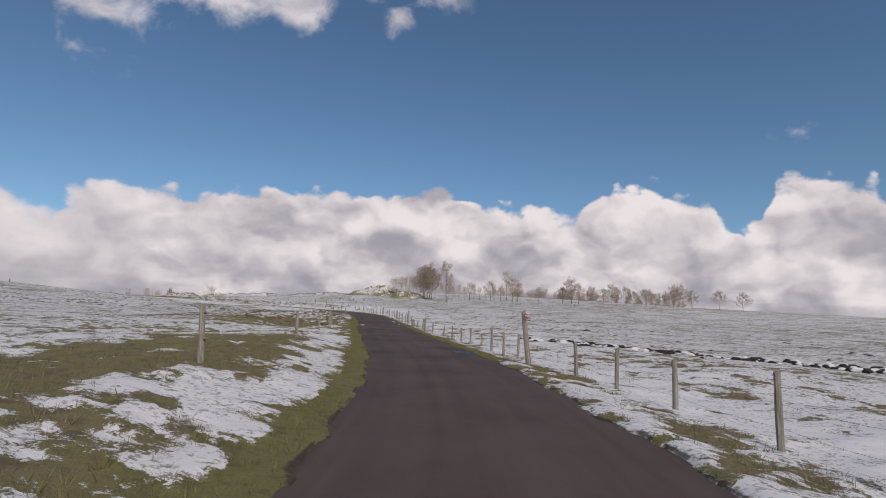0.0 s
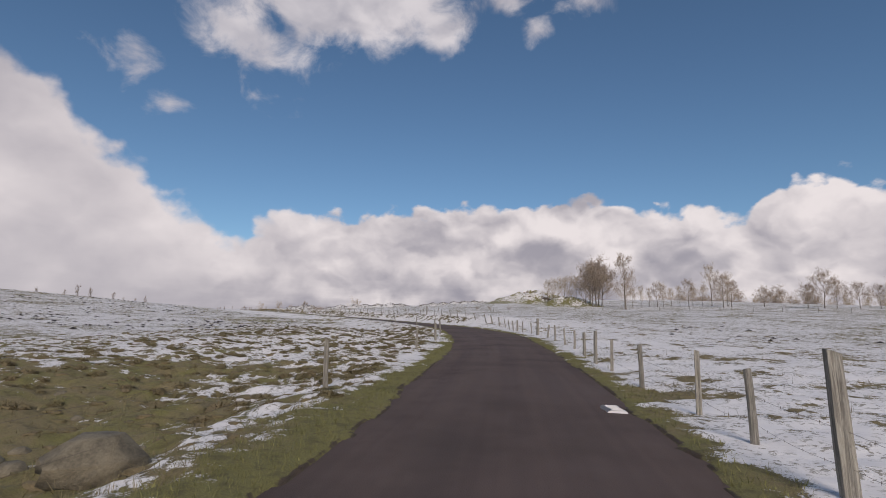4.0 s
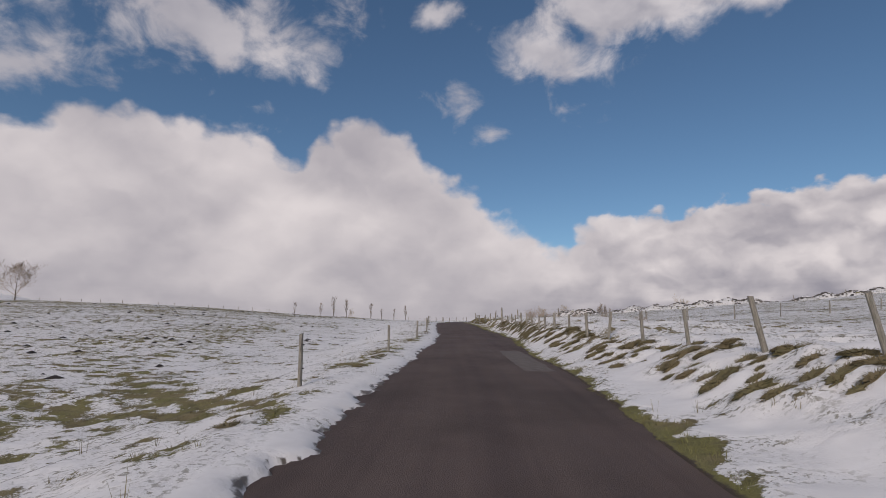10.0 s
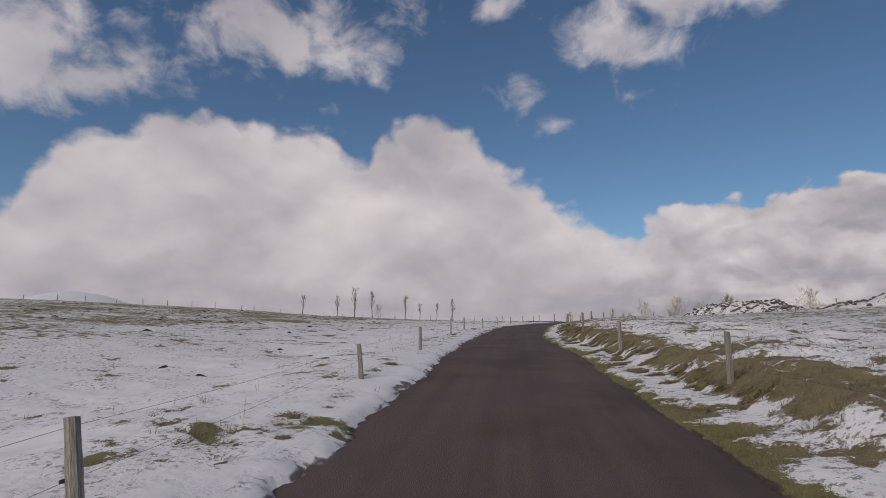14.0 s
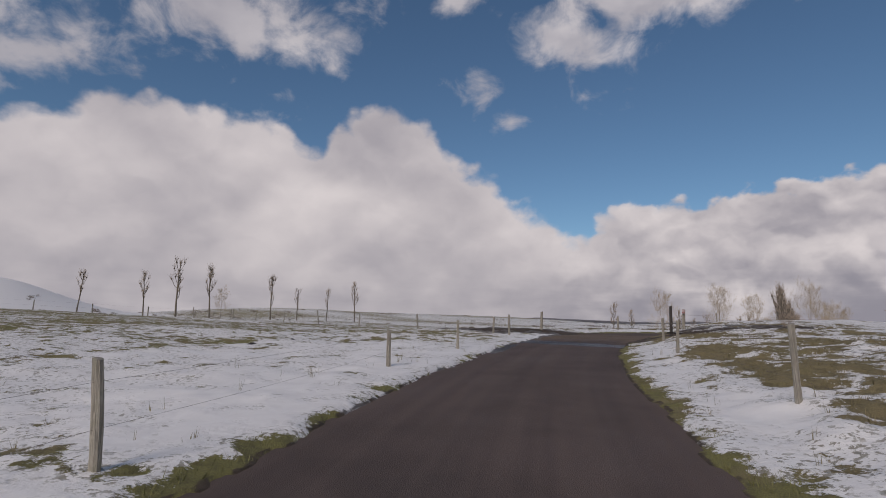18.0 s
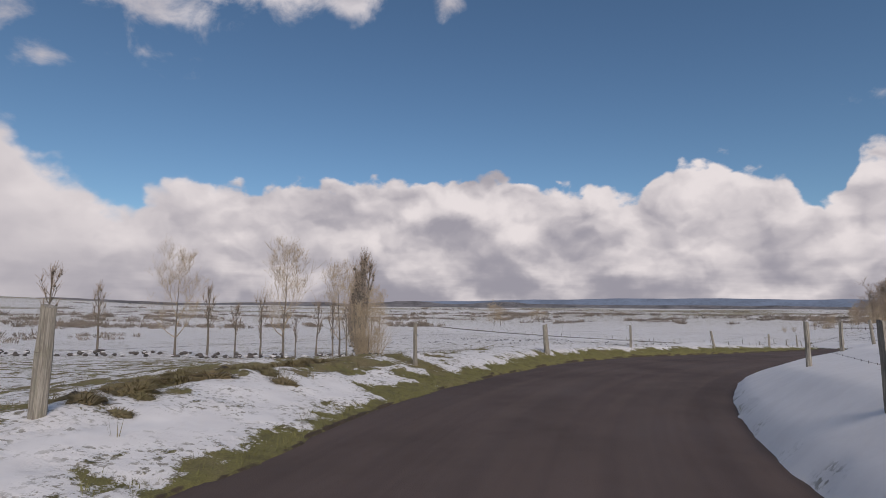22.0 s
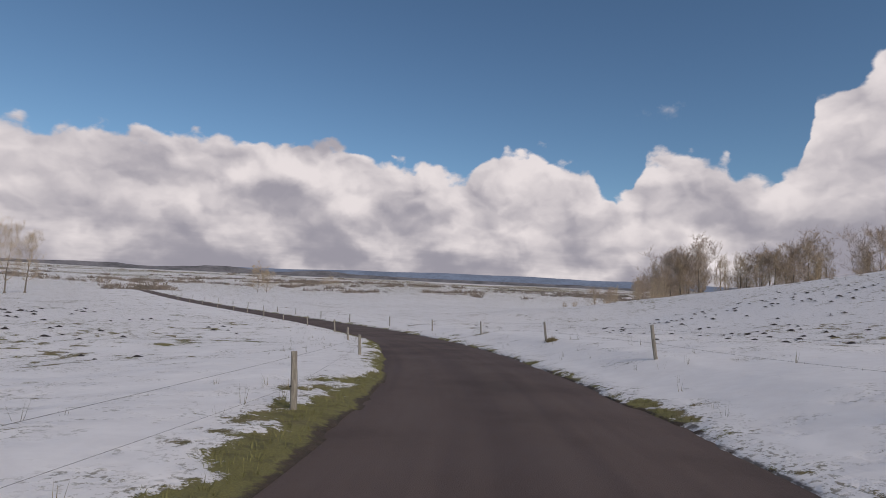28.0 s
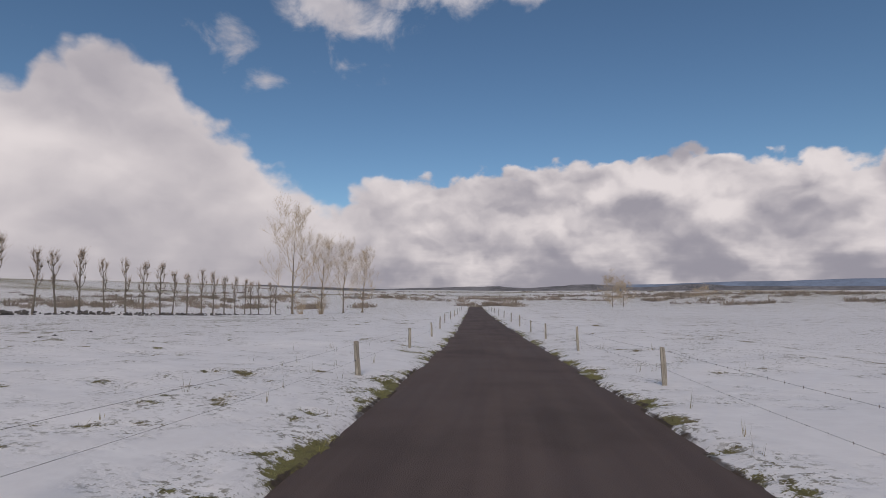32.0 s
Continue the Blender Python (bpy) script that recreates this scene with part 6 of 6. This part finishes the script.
# the brown thickets at the foot of the western hills
n_far = len(hx)
for k in range(260):
    ang, r = radians(rh.uniform(28, 100)), rh.uniform(125, 240)
    hx.append(-128 - math.sin(ang) * r)
    hy.append(212 + math.cos(ang) * r * (0.9 if rh.random() < 0.7 else 0.7))
hx, hy = np.array(hx), np.array(hy)
hz = ground_z(hx, hy)
n = len(hx)
size = rg.uniform(1.2, 3.4, n) * (1 + 0.8 * (rg.rand(n) < 0.12)) * np.where(np.arange(n) < n_far, 1.0, 0.5)
verts, quads = [], []
per = 44
for b in range(per):
    ang = rg.uniform(0, 2 * np.pi, n)
    rad = size * 0.55 * np.sqrt(rg.rand(n))
    bx, by = hx + np.cos(ang) * rad, hy + np.sin(ang) * rad
    top_h = size * rg.uniform(0.3, 0.75, n) * (1.1 - 0.5 * (rad / size / 0.55) ** 2)
    w = size * rg.uniform(0.012, 0.035, n)
    tx, ty = np.cos(ang) * size * 0.22 + rg.normal(0, 0.12, n) * size, np.sin(ang) * size * 0.22 + rg.normal(0, 0.12, n) * size
    a2 = rg.uniform(0, np.pi, n)
    sx, sy = np.cos(a2) * w, np.sin(a2) * w
    v = np.stack([np.c_[bx - sx * .5, by - sy * .5, hz - 0.2], np.c_[bx + sx * .5, by + sy * .5, hz - 0.2], np.c_[bx + tx + sx, by + ty + sy, hz + top_h], np.c_[bx + tx - sx, by + ty - sy, hz + top_h * 0.93]], 1)
    verts.append(v.reshape(-1, 3))
verts = np.vstack(verts)
hedge = mesh_object("distant_hedgerows", verts, np.arange(len(verts)).reshape(-1, 4), plain_material("hedge_twigs", (0.22, 0.185, 0.15), 0.95, 0.5, 0.05), smooth=False)
tagged(hedge, "brown leafless hedgerows and thickets across the snowy valley", "hedgerow", kind="stuff")

# wooded hills on the horizon, the blue haze of distance put into their colour
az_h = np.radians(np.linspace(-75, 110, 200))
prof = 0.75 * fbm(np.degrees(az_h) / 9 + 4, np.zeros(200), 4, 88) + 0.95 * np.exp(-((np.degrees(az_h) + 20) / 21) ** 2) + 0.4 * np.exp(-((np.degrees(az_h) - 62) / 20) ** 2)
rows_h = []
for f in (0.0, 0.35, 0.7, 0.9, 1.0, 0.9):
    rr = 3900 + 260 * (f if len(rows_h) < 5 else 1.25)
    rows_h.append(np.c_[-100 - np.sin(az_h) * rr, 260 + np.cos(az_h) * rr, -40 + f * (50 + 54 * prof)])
ridge = mesh_object("backdrop", np.vstack(rows_h), grid_faces(6, 200), plain_material("far_hazed_forest", (0.17, 0.215, 0.29), 1.0, 0.25, 0.004))
tagged(ridge, "wooded hills along the horizon, tinted blue for haze", "hills", kind="structure")
# nearer low wooded rises across the valley
az_w = np.radians(np.linspace(-34, 70, 160))
prof_w = 0.35 + 0.9 * fbm(np.degrees(az_w) / 5 + 9, np.zeros(160), 4, 89) * (0.35 + np.exp(-((np.degrees(az_w) - 9) / 11) ** 2) + 0.7 * np.exp(-((np.degrees(az_w) - 50) / 14) ** 2))
rows_w2 = []
for f in (0.0, 0.4, 0.75, 0.93, 1.0, 0.9):
    rr = 2500 + 200 * (f if len(rows_w2) < 5 else 1.25)
    rows_w2.append(np.c_[-100 - np.sin(az_w) * rr, 260 + np.cos(az_w) * rr, -30 + f * (34 + 34 * prof_w)])
rise_w = mesh_object("backdrop", np.vstack(rows_w2), grid_faces(6, 160), plain_material("far_bare_wood", (0.15, 0.145, 0.15), 1.0, 0.6, 0.012))
tagged(rise_w, "low wooded rises beyond the valley", "hills", kind="structure")

# ---- far fences: brow on the west, the plain past the gateway, the field corner on the right ----
def field_fence(a, b, step, h, label):
    a, b = np.array(a, float), np.array(b, float)
    n = int(np.linalg.norm(b - a) / step)
    z0 = float(ground_z(a[0], a[1])[0])
    fence = empty("wire_fence", a[0], a[1], z0, label, "fence", "field fences")
    last = None
    for k in range(n + 1):
        p = a + (b - a) * k / n + np.array([rng.gauss(0, 0.15), rng.gauss(0, 0.15)])
        z = float(ground_z(p[0], p[1])[0])
        ob = new("post", POSTS[rng.randrange(len(POSTS))])
        ob.parent = fence
        ob.matrix_basis = pose(p[0] - a[0], p[1] - a[1], z - z0, rng.gauss(0, 3), rng.gauss(0, 3), rng.uniform(0, 360)) @ Matrix.Diagonal((1, 1, h * rng.uniform(0.85, 1.1), 1))
        tops = [Vector((p[0] - a[0], p[1] - a[1], z - z0 + f * h)) for f in (0.45, 0.85)]
        if last:
            for u1, u2 in zip(last, tops):
                wire_between("wire", u1, u2, M_WIRE, fence, sag=0.04, barbs=False)
        last = tops


field_fence((-158, 112), (-158, 168), 3.4, 1.0, "thin fence along the snowy brow")
field_fence((-158, 171), (-165, 202), 4.0, 1.0, "thin fence running down the far field")
x_g, y_g, _ = at_lane(20.4, 6.2)
field_fence((x_g, y_g), (-182, 203), 6.5, 1.15, "wire fence beside the muddy track")
x_g, y_g, _ = at_lane(13.75, -5.0)
field_fence((x_g, y_g), (x_g + 26, y_g + 22), 3.2, 1.0, "old fence dividing the two pastures")
field_fence((-98, 203), (-36, 205), 6.0, 1.0, "old fence in front of the stone banks")
field_fence((-24, 158), (40, 160), 5.0, 0.95, "fence at the far edge of the field")
field_fence((-27, 307), (-8, 268), 4.5, 1.0, "thin fence along the brow above the bend")


# ---- notices on two posts ----
def notice(t, d, h, lean_r, tilt):
    px, py, head = at_lane(t, d)
    pz = float(ground_z(px, py)[0])
    sign = empty("notice_sign", px, py, pz, "small red notice with white lettering nailed to a post", "sign", rz=head - 90)
    bm = bmesh.new()
    bmesh.ops.create_cube(bm, size=1.0)
    bmesh.ops.scale(bm, vec=(0.14, 0.006, 0.21), verts=bm.verts)
    bmesh.ops.bevel(bm, geom=list(bm.edges), offset=0.002, segments=1, affect="EDGES")
    off = (0.04 + lean_r, -0.125, h)
    plate = part("plate", bm, M_WHITE, sign, "white bordered plate")
    plate.matrix_basis = pose(*off, 0, tilt, 0)
    for w, hh, dz, m in ((0.128, 0.08, 0.058, M_RED), (0.128, 0.1, -0.045, M_RED)):
        bm = bmesh.new()
        bmesh.ops.create_cube(bm, size=1.0)
        bmesh.ops.scale(bm, vec=(w, 0.003, hh), verts=bm.verts)
        part("red_field", bm, m, plate).matrix_basis = pose(0, -0.0046, dz)
    for w, hh, dz in ((0.095, 0.03, 0.06), (0.1, 0.011, -0.02), (0.04, 0.009, -0.045), (0.095, 0.011, -0.07)):
        bm = bmesh.new()
        bmesh.ops.create_cube(bm, size=1.0)
        bmesh.ops.scale(bm, vec=(w, 0.003, hh), verts=bm.verts)
        part("lettering_bar", bm, M_WHITE, plate).matrix_basis = pose(0, -0.0078, dz)


M_RED = plain_material("red_enamel", (0.30, 0.05, 0.055), 0.45, 0.15, 12.0)
M_WHITE = plain_material("white_enamel", (0.72, 0.70, 0.68), 0.5, 0.08, 12.0)
notice(1.49, -3.2, 1.53, -0.12, -5)
notice(20.72, -3.35, 0.98, -0.02, 2)

# ---- the brook on the left, with its stones, pool and culvert head ----
M_WATER, N = material("still_water")
wpos = N.n("ShaderNodeNewGeometry").outputs["Position"]
finish(N, N.mix(N.noise(wpos, 2.0), (0.02, 0.018, 0.015, 1), (0.04, 0.034, 0.028, 1)), 0.04, N.noise(wpos, 6.0, 2.0), 0.06, 0.02, Metallic=0.0)


def pool(name, t, d, rx, ry, dz, label, seed):
    px, py, head = at_lane(t, d)
    ring = [(math.cos(2 * math.pi * k / 28), math.sin(2 * math.pi * k / 28)) for k in range(28)]
    vs = [(rx * a * (0.75 + 0.5 * float(vnoise(np.array([a * 2 + seed]), np.array([b * 2]), seed)[0])), ry * b * (0.75 + 0.5 * float(vnoise(np.array([a * 2]), np.array([b * 2 + seed]), seed)[0])), 0.0) for a, b in ring]
    low = [(a, b, -0.06) for a, b, _ in vs]
    me = bpy.data.meshes.new(name)
    me.from_pydata(vs + low, [], [tuple(range(28))] + [(k, k + 28, (k + 1) % 28 + 28, (k + 1) % 28) for k in range(28)])
    me.materials.append(M_WATER)
    ob = new(name, me)
    ob.matrix_world = pose(px, py, float(ground_z(px, py)[0]) + dz, 0, 0, head)
    return tagged(ob, label, "water")


pool("brook_pool", 4.3, 5.2, 0.25, 0.7, -0.03, "shallow brook water between stones", 3)
pool("puddle", 20.15, -4.3, 0.55, 1.1, 0.02, "muddy puddle mirroring the sky", 4)
pool("puddle", 20.0, -6.4, 0.5, 1.0, 0.02, "muddy puddle in the gateway", 5)
pool("puddle", 20.75, 6.6, 0.8, 0.6, -0.01, "thin puddle on the muddy track", 6)


def stone_mesh(seed):
    vs, fs, ids = [], [], []
    boulder(vs, fs, ids, (0, 0, 0), 1.0, random.Random(seed), 0, 0.6)
    me = bpy.data.meshes.new("stone")
    me.from_pydata(vs, [], fs)
    me.materials.append(M_STONE)
    me.polygons.foreach_set("use_smooth", np.ones(len(me.polygons), bool))
    return me


M_STONE = plain_material("mossy_stone", (0.17, 0.145, 0.10), 0.9, 0.45, 4.0, 0.0, 0.5)
STONES = [stone_mesh(k) for k in range(5)]
for k in range(80):
    t, d = 4.35 + rs.gauss(0, 0.2), rs.uniform(4.4, 11.0)
    x1, y1, _ = at_lane(t, d)
    r = rs.uniform(0.08, 0.24)
    ob = new("stone", rs.choice(STONES))
    ob.matrix_world = Matrix.Translation((x1, y1, float(ground_z(x1, y1)[0]) + r * 0.25)) @ pose(0, 0, 0, 0, 0, rs.uniform(0, 360)) @ Matrix.Scale(r, 4)
    tagged(ob, "brown mossy stone in the brook bed", "stone", "stones of the brook")
for t, d, r in ((4.32, 4.4, 0.48), (4.44, 4.2, 0.55), (4.22, 3.9, 0.3), (4.5, 4.9, 0.4)):
    x1, y1, _ = at_lane(t, d)
    ob = new("boulder", rs.choice(STONES))
    ob.matrix_world = Matrix.Translation((x1, y1, float(ground_z(x1, y1)[0]) + r * 0.3)) @ pose(0, 0, 0, 0, 0, rs.uniform(0, 360)) @ Matrix.Scale(r, 4)
    tagged(ob, "large lichened boulder at the culvert mouth", "boulder", "culvert boulders")

# ---- patches on the road ----
def road_slab(name, t0, t1, d0, d1, mat, label, category, wob, seed, rise=0.006):
    """A thin irregular sheet laid on the asphalt."""
    i0, i1 = int(np.argmin(np.abs(S_T - t0))), int(np.argmin(np.abs(S_T - t1)))
    st = np.linspace(i0, i1, 22).astype(int)
    ac = np.linspace(0, 1, 12)
    dd = d0 + (d1 - d0) * ac[None, :] + np.zeros((22, 1))
    edge = np.minimum(np.minimum(ac[None, :], 1 - ac[None, :]) * 2.2, np.minimum(np.linspace(0, 1, 22), 1 - np.linspace(0, 1, 22))[:, None] * 2.2)
    px = S_P[st, 0][:, None] + S_L[st, 0][:, None] * dd
    py = S_P[st, 1][:, None] + S_L[st, 1][:, None] * dd
    px, py = px + (vnoise(px * 3, py * 3, seed) - 0.5) * wob, py + (vnoise(px * 3, py * 3, seed + 1) - 0.5) * wob
    a0 = (dd - ((E_L[st] - E_R[st]) / 2)[:, None]) / ((E_L[st] + E_R[st]) / 2 + 0.35)[:, None]
    pz = S_P[st, 2][:, None] + 0.03 * (1 - a0 ** 2) - 0.02 + (fbm(px / 3, py / 3, 2, 61) - 0.5) * 0.02 - 0.012 + np.clip(edge * 4, 0, 1) * (0.012 + rise)
    ob = mesh_object(name, np.c_[px.ravel(), py.ravel(), pz.ravel()], grid_faces(22, 12), mat)
    return tagged(ob, label, category)


road_slab("asphalt_patch", 11.05, 11.72, -2.2, -1.25, plain_material("older_asphalt", (0.135, 0.11, 0.095), 0.9, 0.35, 6.0), "lighter rectangular repair in the asphalt", "road patch", 0.12, 5)
road_slab("snow_lump", 3.98, 4.03, 1.35, 1.8, M_SNOW, "small flattened lump of snow on the asphalt", "snow", 0.1, 6, 0.03)
road_slab("snow_lump", 4.75, 4.8, -1.75, -1.45, M_SNOW, "lump of old snow at the asphalt edge", "snow", 0.1, 7, 0.04)
road_slab("snow_lump", 4.28, 4.31, -1.8, -1.6, M_SNOW, "lump of old snow at the asphalt edge", "snow", 0.1, 8, 0.04)


# ---- tussocks and hanging tufts ----
def tussock_mesh(seed, blades_n, low=False):
    """A rounded clump: an uneven cushion with a thatch of blades falling outwards."""
    r7 = np.random.RandomState(seed)
    rings, sides = (3, 7) if low else (5, 11)
    vs, fs = [(0.0, 0.0, 0.62)], []
    for k in range(1, rings + 1):
        a = k / rings * math.pi / 2
        for s in range(sides):
            g = 2 * math.pi * (s + 0.5 * (k % 2)) / sides
            rr = math.sin(a) * r7.uniform(0.68, 1.12)
            vs.append((rr * math.cos(g), rr * math.sin(g), math.cos(a) * 0.62 * r7.uniform(0.7, 1.25) - (0.25 if k == rings else 0)))
    for s in range(sides):
        fs.append((0, 1 + s, 1 + (s + 1) % sides))
    for k in range(rings - 1):
        o = 1 + k * sides
        for s in range(sides):
            fs.append((o + s, o + sides + s, o + sides + (s + 1) % sides, o + (s + 1) % sides))
    for k in range(blades_n):
        g, q = r7.uniform(0, 2 * math.pi), r7.uniform(0.05, 1.0) ** 0.6
        a = q * math.pi / 2
        p = np.array([math.sin(a) * math.cos(g), math.sin(a) * math.sin(g), math.cos(a) * 0.6])
        out = np.array([math.cos(g), math.sin(g), 0.0])
        w = np.array([-math.sin(g), math.cos(g), 0.0]) * r7.uniform(0.018, 0.04)
        tip = p + out * r7.uniform(0.10, 0.46) + np.array([0, 0, r7.uniform(-0.30, 0.34) + 0.3 * (1 - q)]) + r7.normal(0, 0.06, 3)
        o = len(vs)
        vs += [tuple(p * 0.9 - w), tuple(p * 0.9 + w), tuple(tip)]
        fs.append((o, o + 1, o + 2))
    me = bpy.data.meshes.new("tussock")
    me.from_pydata(vs, [], fs)
    me.materials.append(M_TUSSOCK)
    return me


M_TUSSOCK, N = material("tussock_grass")
tpos = N.n("ShaderNodeNewGeometry").outputs["Position"]
t_each = N.n("ShaderNodeObjectInfo").outputs["Random"]
t_isle = N.n("ShaderNodeNewGeometry").outputs["Random Per Island"]
t_tone = N.m("ADD", N.m("MULTIPLY", N.m("ADD", t_each, t_isle), 0.3), N.m("MULTIPLY", N.noise(tpos, 9.0, 4.0, 0.6), 0.7))
t_col = N.mix(N.step(t_tone, 0.25, 0.95), (0.16, 0.145, 0.06, 1), (0.22, 0.165, 0.09, 1))
t_col = N.mix(N.step(N.noise(tpos, 70.0, 3.0, 0.7), 0.35, 0.7), N.mix(0.45, t_col, (0.06, 0.05, 0.025, 1)), t_col)
finish(N, t_col, 0.92, N.noise(tpos, 60.0, 3.0, 0.6), 0.5, 0.02)
TUSS = [tussock_mesh(200 + k, 330) for k in range(5)]
r8 = random.Random(44)


REST = []


def clump(t, d, size, flat, label, group, long=1.0, single=True):
    """One tussock as a thing, or its placing kept for the joined rest."""
    x1, y1, head = at_lane(t, d)
    k = r8.randrange(len(TUSS))
    zz = ground_z(np.array([x1, x1 + 0.15, x1 - 0.15, x1, x1]), np.array([y1, y1, y1, y1 + 0.15, y1 - 0.15]))
    lie = Vector((-(zz[1] - zz[2]) / 0.3, -(zz[3] - zz[4]) / 0.3, 1.0)).normalized()
    m = Matrix.Translation((x1, y1, turf_z(t, d) - 0.18 * size)) @ Vector((0, 0, 1)).rotation_difference(lie).to_matrix().to_4x4() @ pose(0, 0, 0, 0, 0, head + r8.uniform(-25, 25)) @ Matrix.Diagonal((size * r8.uniform(0.8, 1.2), size * long * r8.uniform(0.85, 1.2), size * flat, 1))
    if not single:
        REST.append((k, m))
        return
    ob = new("grass_tussock", TUSS[k])
    ob.matrix_world = m
    tagged(ob, label, "grass tussock", group)


# the tussocky hollow on the left of the first long bend
for k in range(720):
    t = r8.uniform(4.75, 8.3)
    u = 0.9 + (2.6 * r8.random() if k < 120 else 0.4 + 11.0 * r8.random())
    clump(t, float(np.interp(t, EDGE_T, EDGE_L)) + u, r8.uniform(0.11, 0.26), r8.uniform(0.5, 0.8), "olive-brown grass tussock standing out of the snow", "tussocks in the hollow", 1.0, k < 120)
# thatch hanging over the cut banks below the fence
FENCE_R = RIGHT_3 + RIGHT_4 + RIGHT_5
for k in range(640):
    t = r8.uniform(9.0, 13.5) if k % 3 else r8.uniform(14.6, 17.7)
    d = float(np.interp(t, [q[0] for q in FENCE_R], [q[1] for q in FENCE_R]))
    edge_r = float(np.interp(t, EDGE_T, EDGE_R))
    off = -0.15 + (1.3 if t < 11.2 else 1.0) * r8.random() ** 1.3
    if d - off < edge_r + 0.5:
        continue
    clump(t, -(d - off), r8.uniform(0.07, 0.17), r8.uniform(0.5, 0.8), "brown dead grass hanging over the roadside bank", "tufts on the bank", 1.9, k < 120)
# flattened tufts along the crest on the left
FENCE_L = LEFT_1[10:] + LEFT_2
for k in range(130):
    t = r8.uniform(8.6, 18.2)
    d = float(np.interp(t, [q[0] for q in FENCE_L], [q[1] for q in FENCE_L])) + r8.gauss(-0.1, 0.3)
    if d < float(np.interp(t, EDGE_T, EDGE_L)) + 0.55:
        continue
    clump(t, d, r8.uniform(0.10, 0.24), r8.uniform(0.25, 0.5), "flattened olive tuft on the snowy crest", "tufts on the crest", 1.0, k < 60)
clump(29.76, -5.15, 0.3, 0.9, "pale straw-coloured grass clump beside the fence post", "tufts on the crest")
# tufts of the banks after the gateway
for k in range(90):
    t = r8.uniform(21.3, 23.1)
    clump(t, float(np.interp(t, EDGE_T, EDGE_L)) + r8.gauss(3.0, 0.5), r8.uniform(0.14, 0.28), r8.uniform(0.5, 0.8), "brown grass tuft on the verge ridge", "tufts on the ridge", 1.3, k < 30)
base_me = [(np.array([v.co[:] for v in me.vertices]), [tuple(f.vertices) for f in me.polygons]) for me in TUSS]
rv, rf = [], []
count7 = 0
for k, m in REST:
    a = np.array(m)
    rv.append(base_me[k][0] @ a[:3, :3].T + a[:3, 3])
    rf.extend(tuple(q + count7 for q in f) for f in base_me[k][1])
    count7 += len(base_me[k][0])
me = bpy.data.meshes.new("tussock_grass")
me.from_pydata(np.vstack(rv).tolist(), [], rf)
me.materials.append(M_TUSSOCK)
tagged(new("tussock_cover", me), "further brown tussocks and tufts over hollow and banks", "grass tussocks", kind="stuff")
# the countless smaller ones further out
low_me = tussock_mesh(260, 26, True)
bv = np.array([v.co[:] for v in low_me.vertices])
faces7 = [tuple(f.vertices) for f in low_me.polygons]
tri7 = np.array([f for f in faces7 if len(f) == 3])
quad7 = np.array([f for f in faces7 if len(f) == 4])
tri7 = np.vstack([tri7, quad7[:, [0, 1, 2]], quad7[:, [0, 2, 3]]])
sx7, sy7, sz7 = [], [], []
for k in range(3000):
    t = r8.uniform(4.4, 9.0)
    u = 1.2 + 16 * r8.random() ** 1.1
    d = float(np.interp(t, EDGE_T, EDGE_L)) + u
    x1, y1, _ = at_lane(t, d)
    sz7.append(turf_z(t, d))
    sx7.append(x1)
    sy7.append(y1)
sx7, sy7 = np.array(sx7), np.array(sy7)
q7 = np.random.RandomState(9)
n7 = len(sx7)
size7 = q7.uniform(0.05, 0.15, n7)
ang7 = q7.uniform(0, 6.28, n7)
bv = bv * np.array([1.7, 0.9, 0.55])
rx7 = bv[None, :, 0] * np.cos(ang7)[:, None] - bv[None, :, 1] * np.sin(ang7)[:, None]
ry7 = bv[None, :, 0] * np.sin(ang7)[:, None] + bv[None, :, 1] * np.cos(ang7)[:, None]
v7 = np.stack([rx7 * size7[:, None] + sx7[:, None], ry7 * size7[:, None] + sy7[:, None], bv[None, :, 2] * size7[:, None] + (np.array(sz7) - 0.01)[:, None]], -1)
f7 = (tri7[None] + (np.arange(n7) * len(bv))[:, None, None]).reshape(-1, 3)
bpy.data.meshes.remove(low_me)
tagged(mesh_object("small_tussocks", v7.reshape(-1, 3), f7, M_TUSSOCK, smooth=False), "small brown tufts scattered through the snowy pasture", "grass tussocks", kind="stuff")
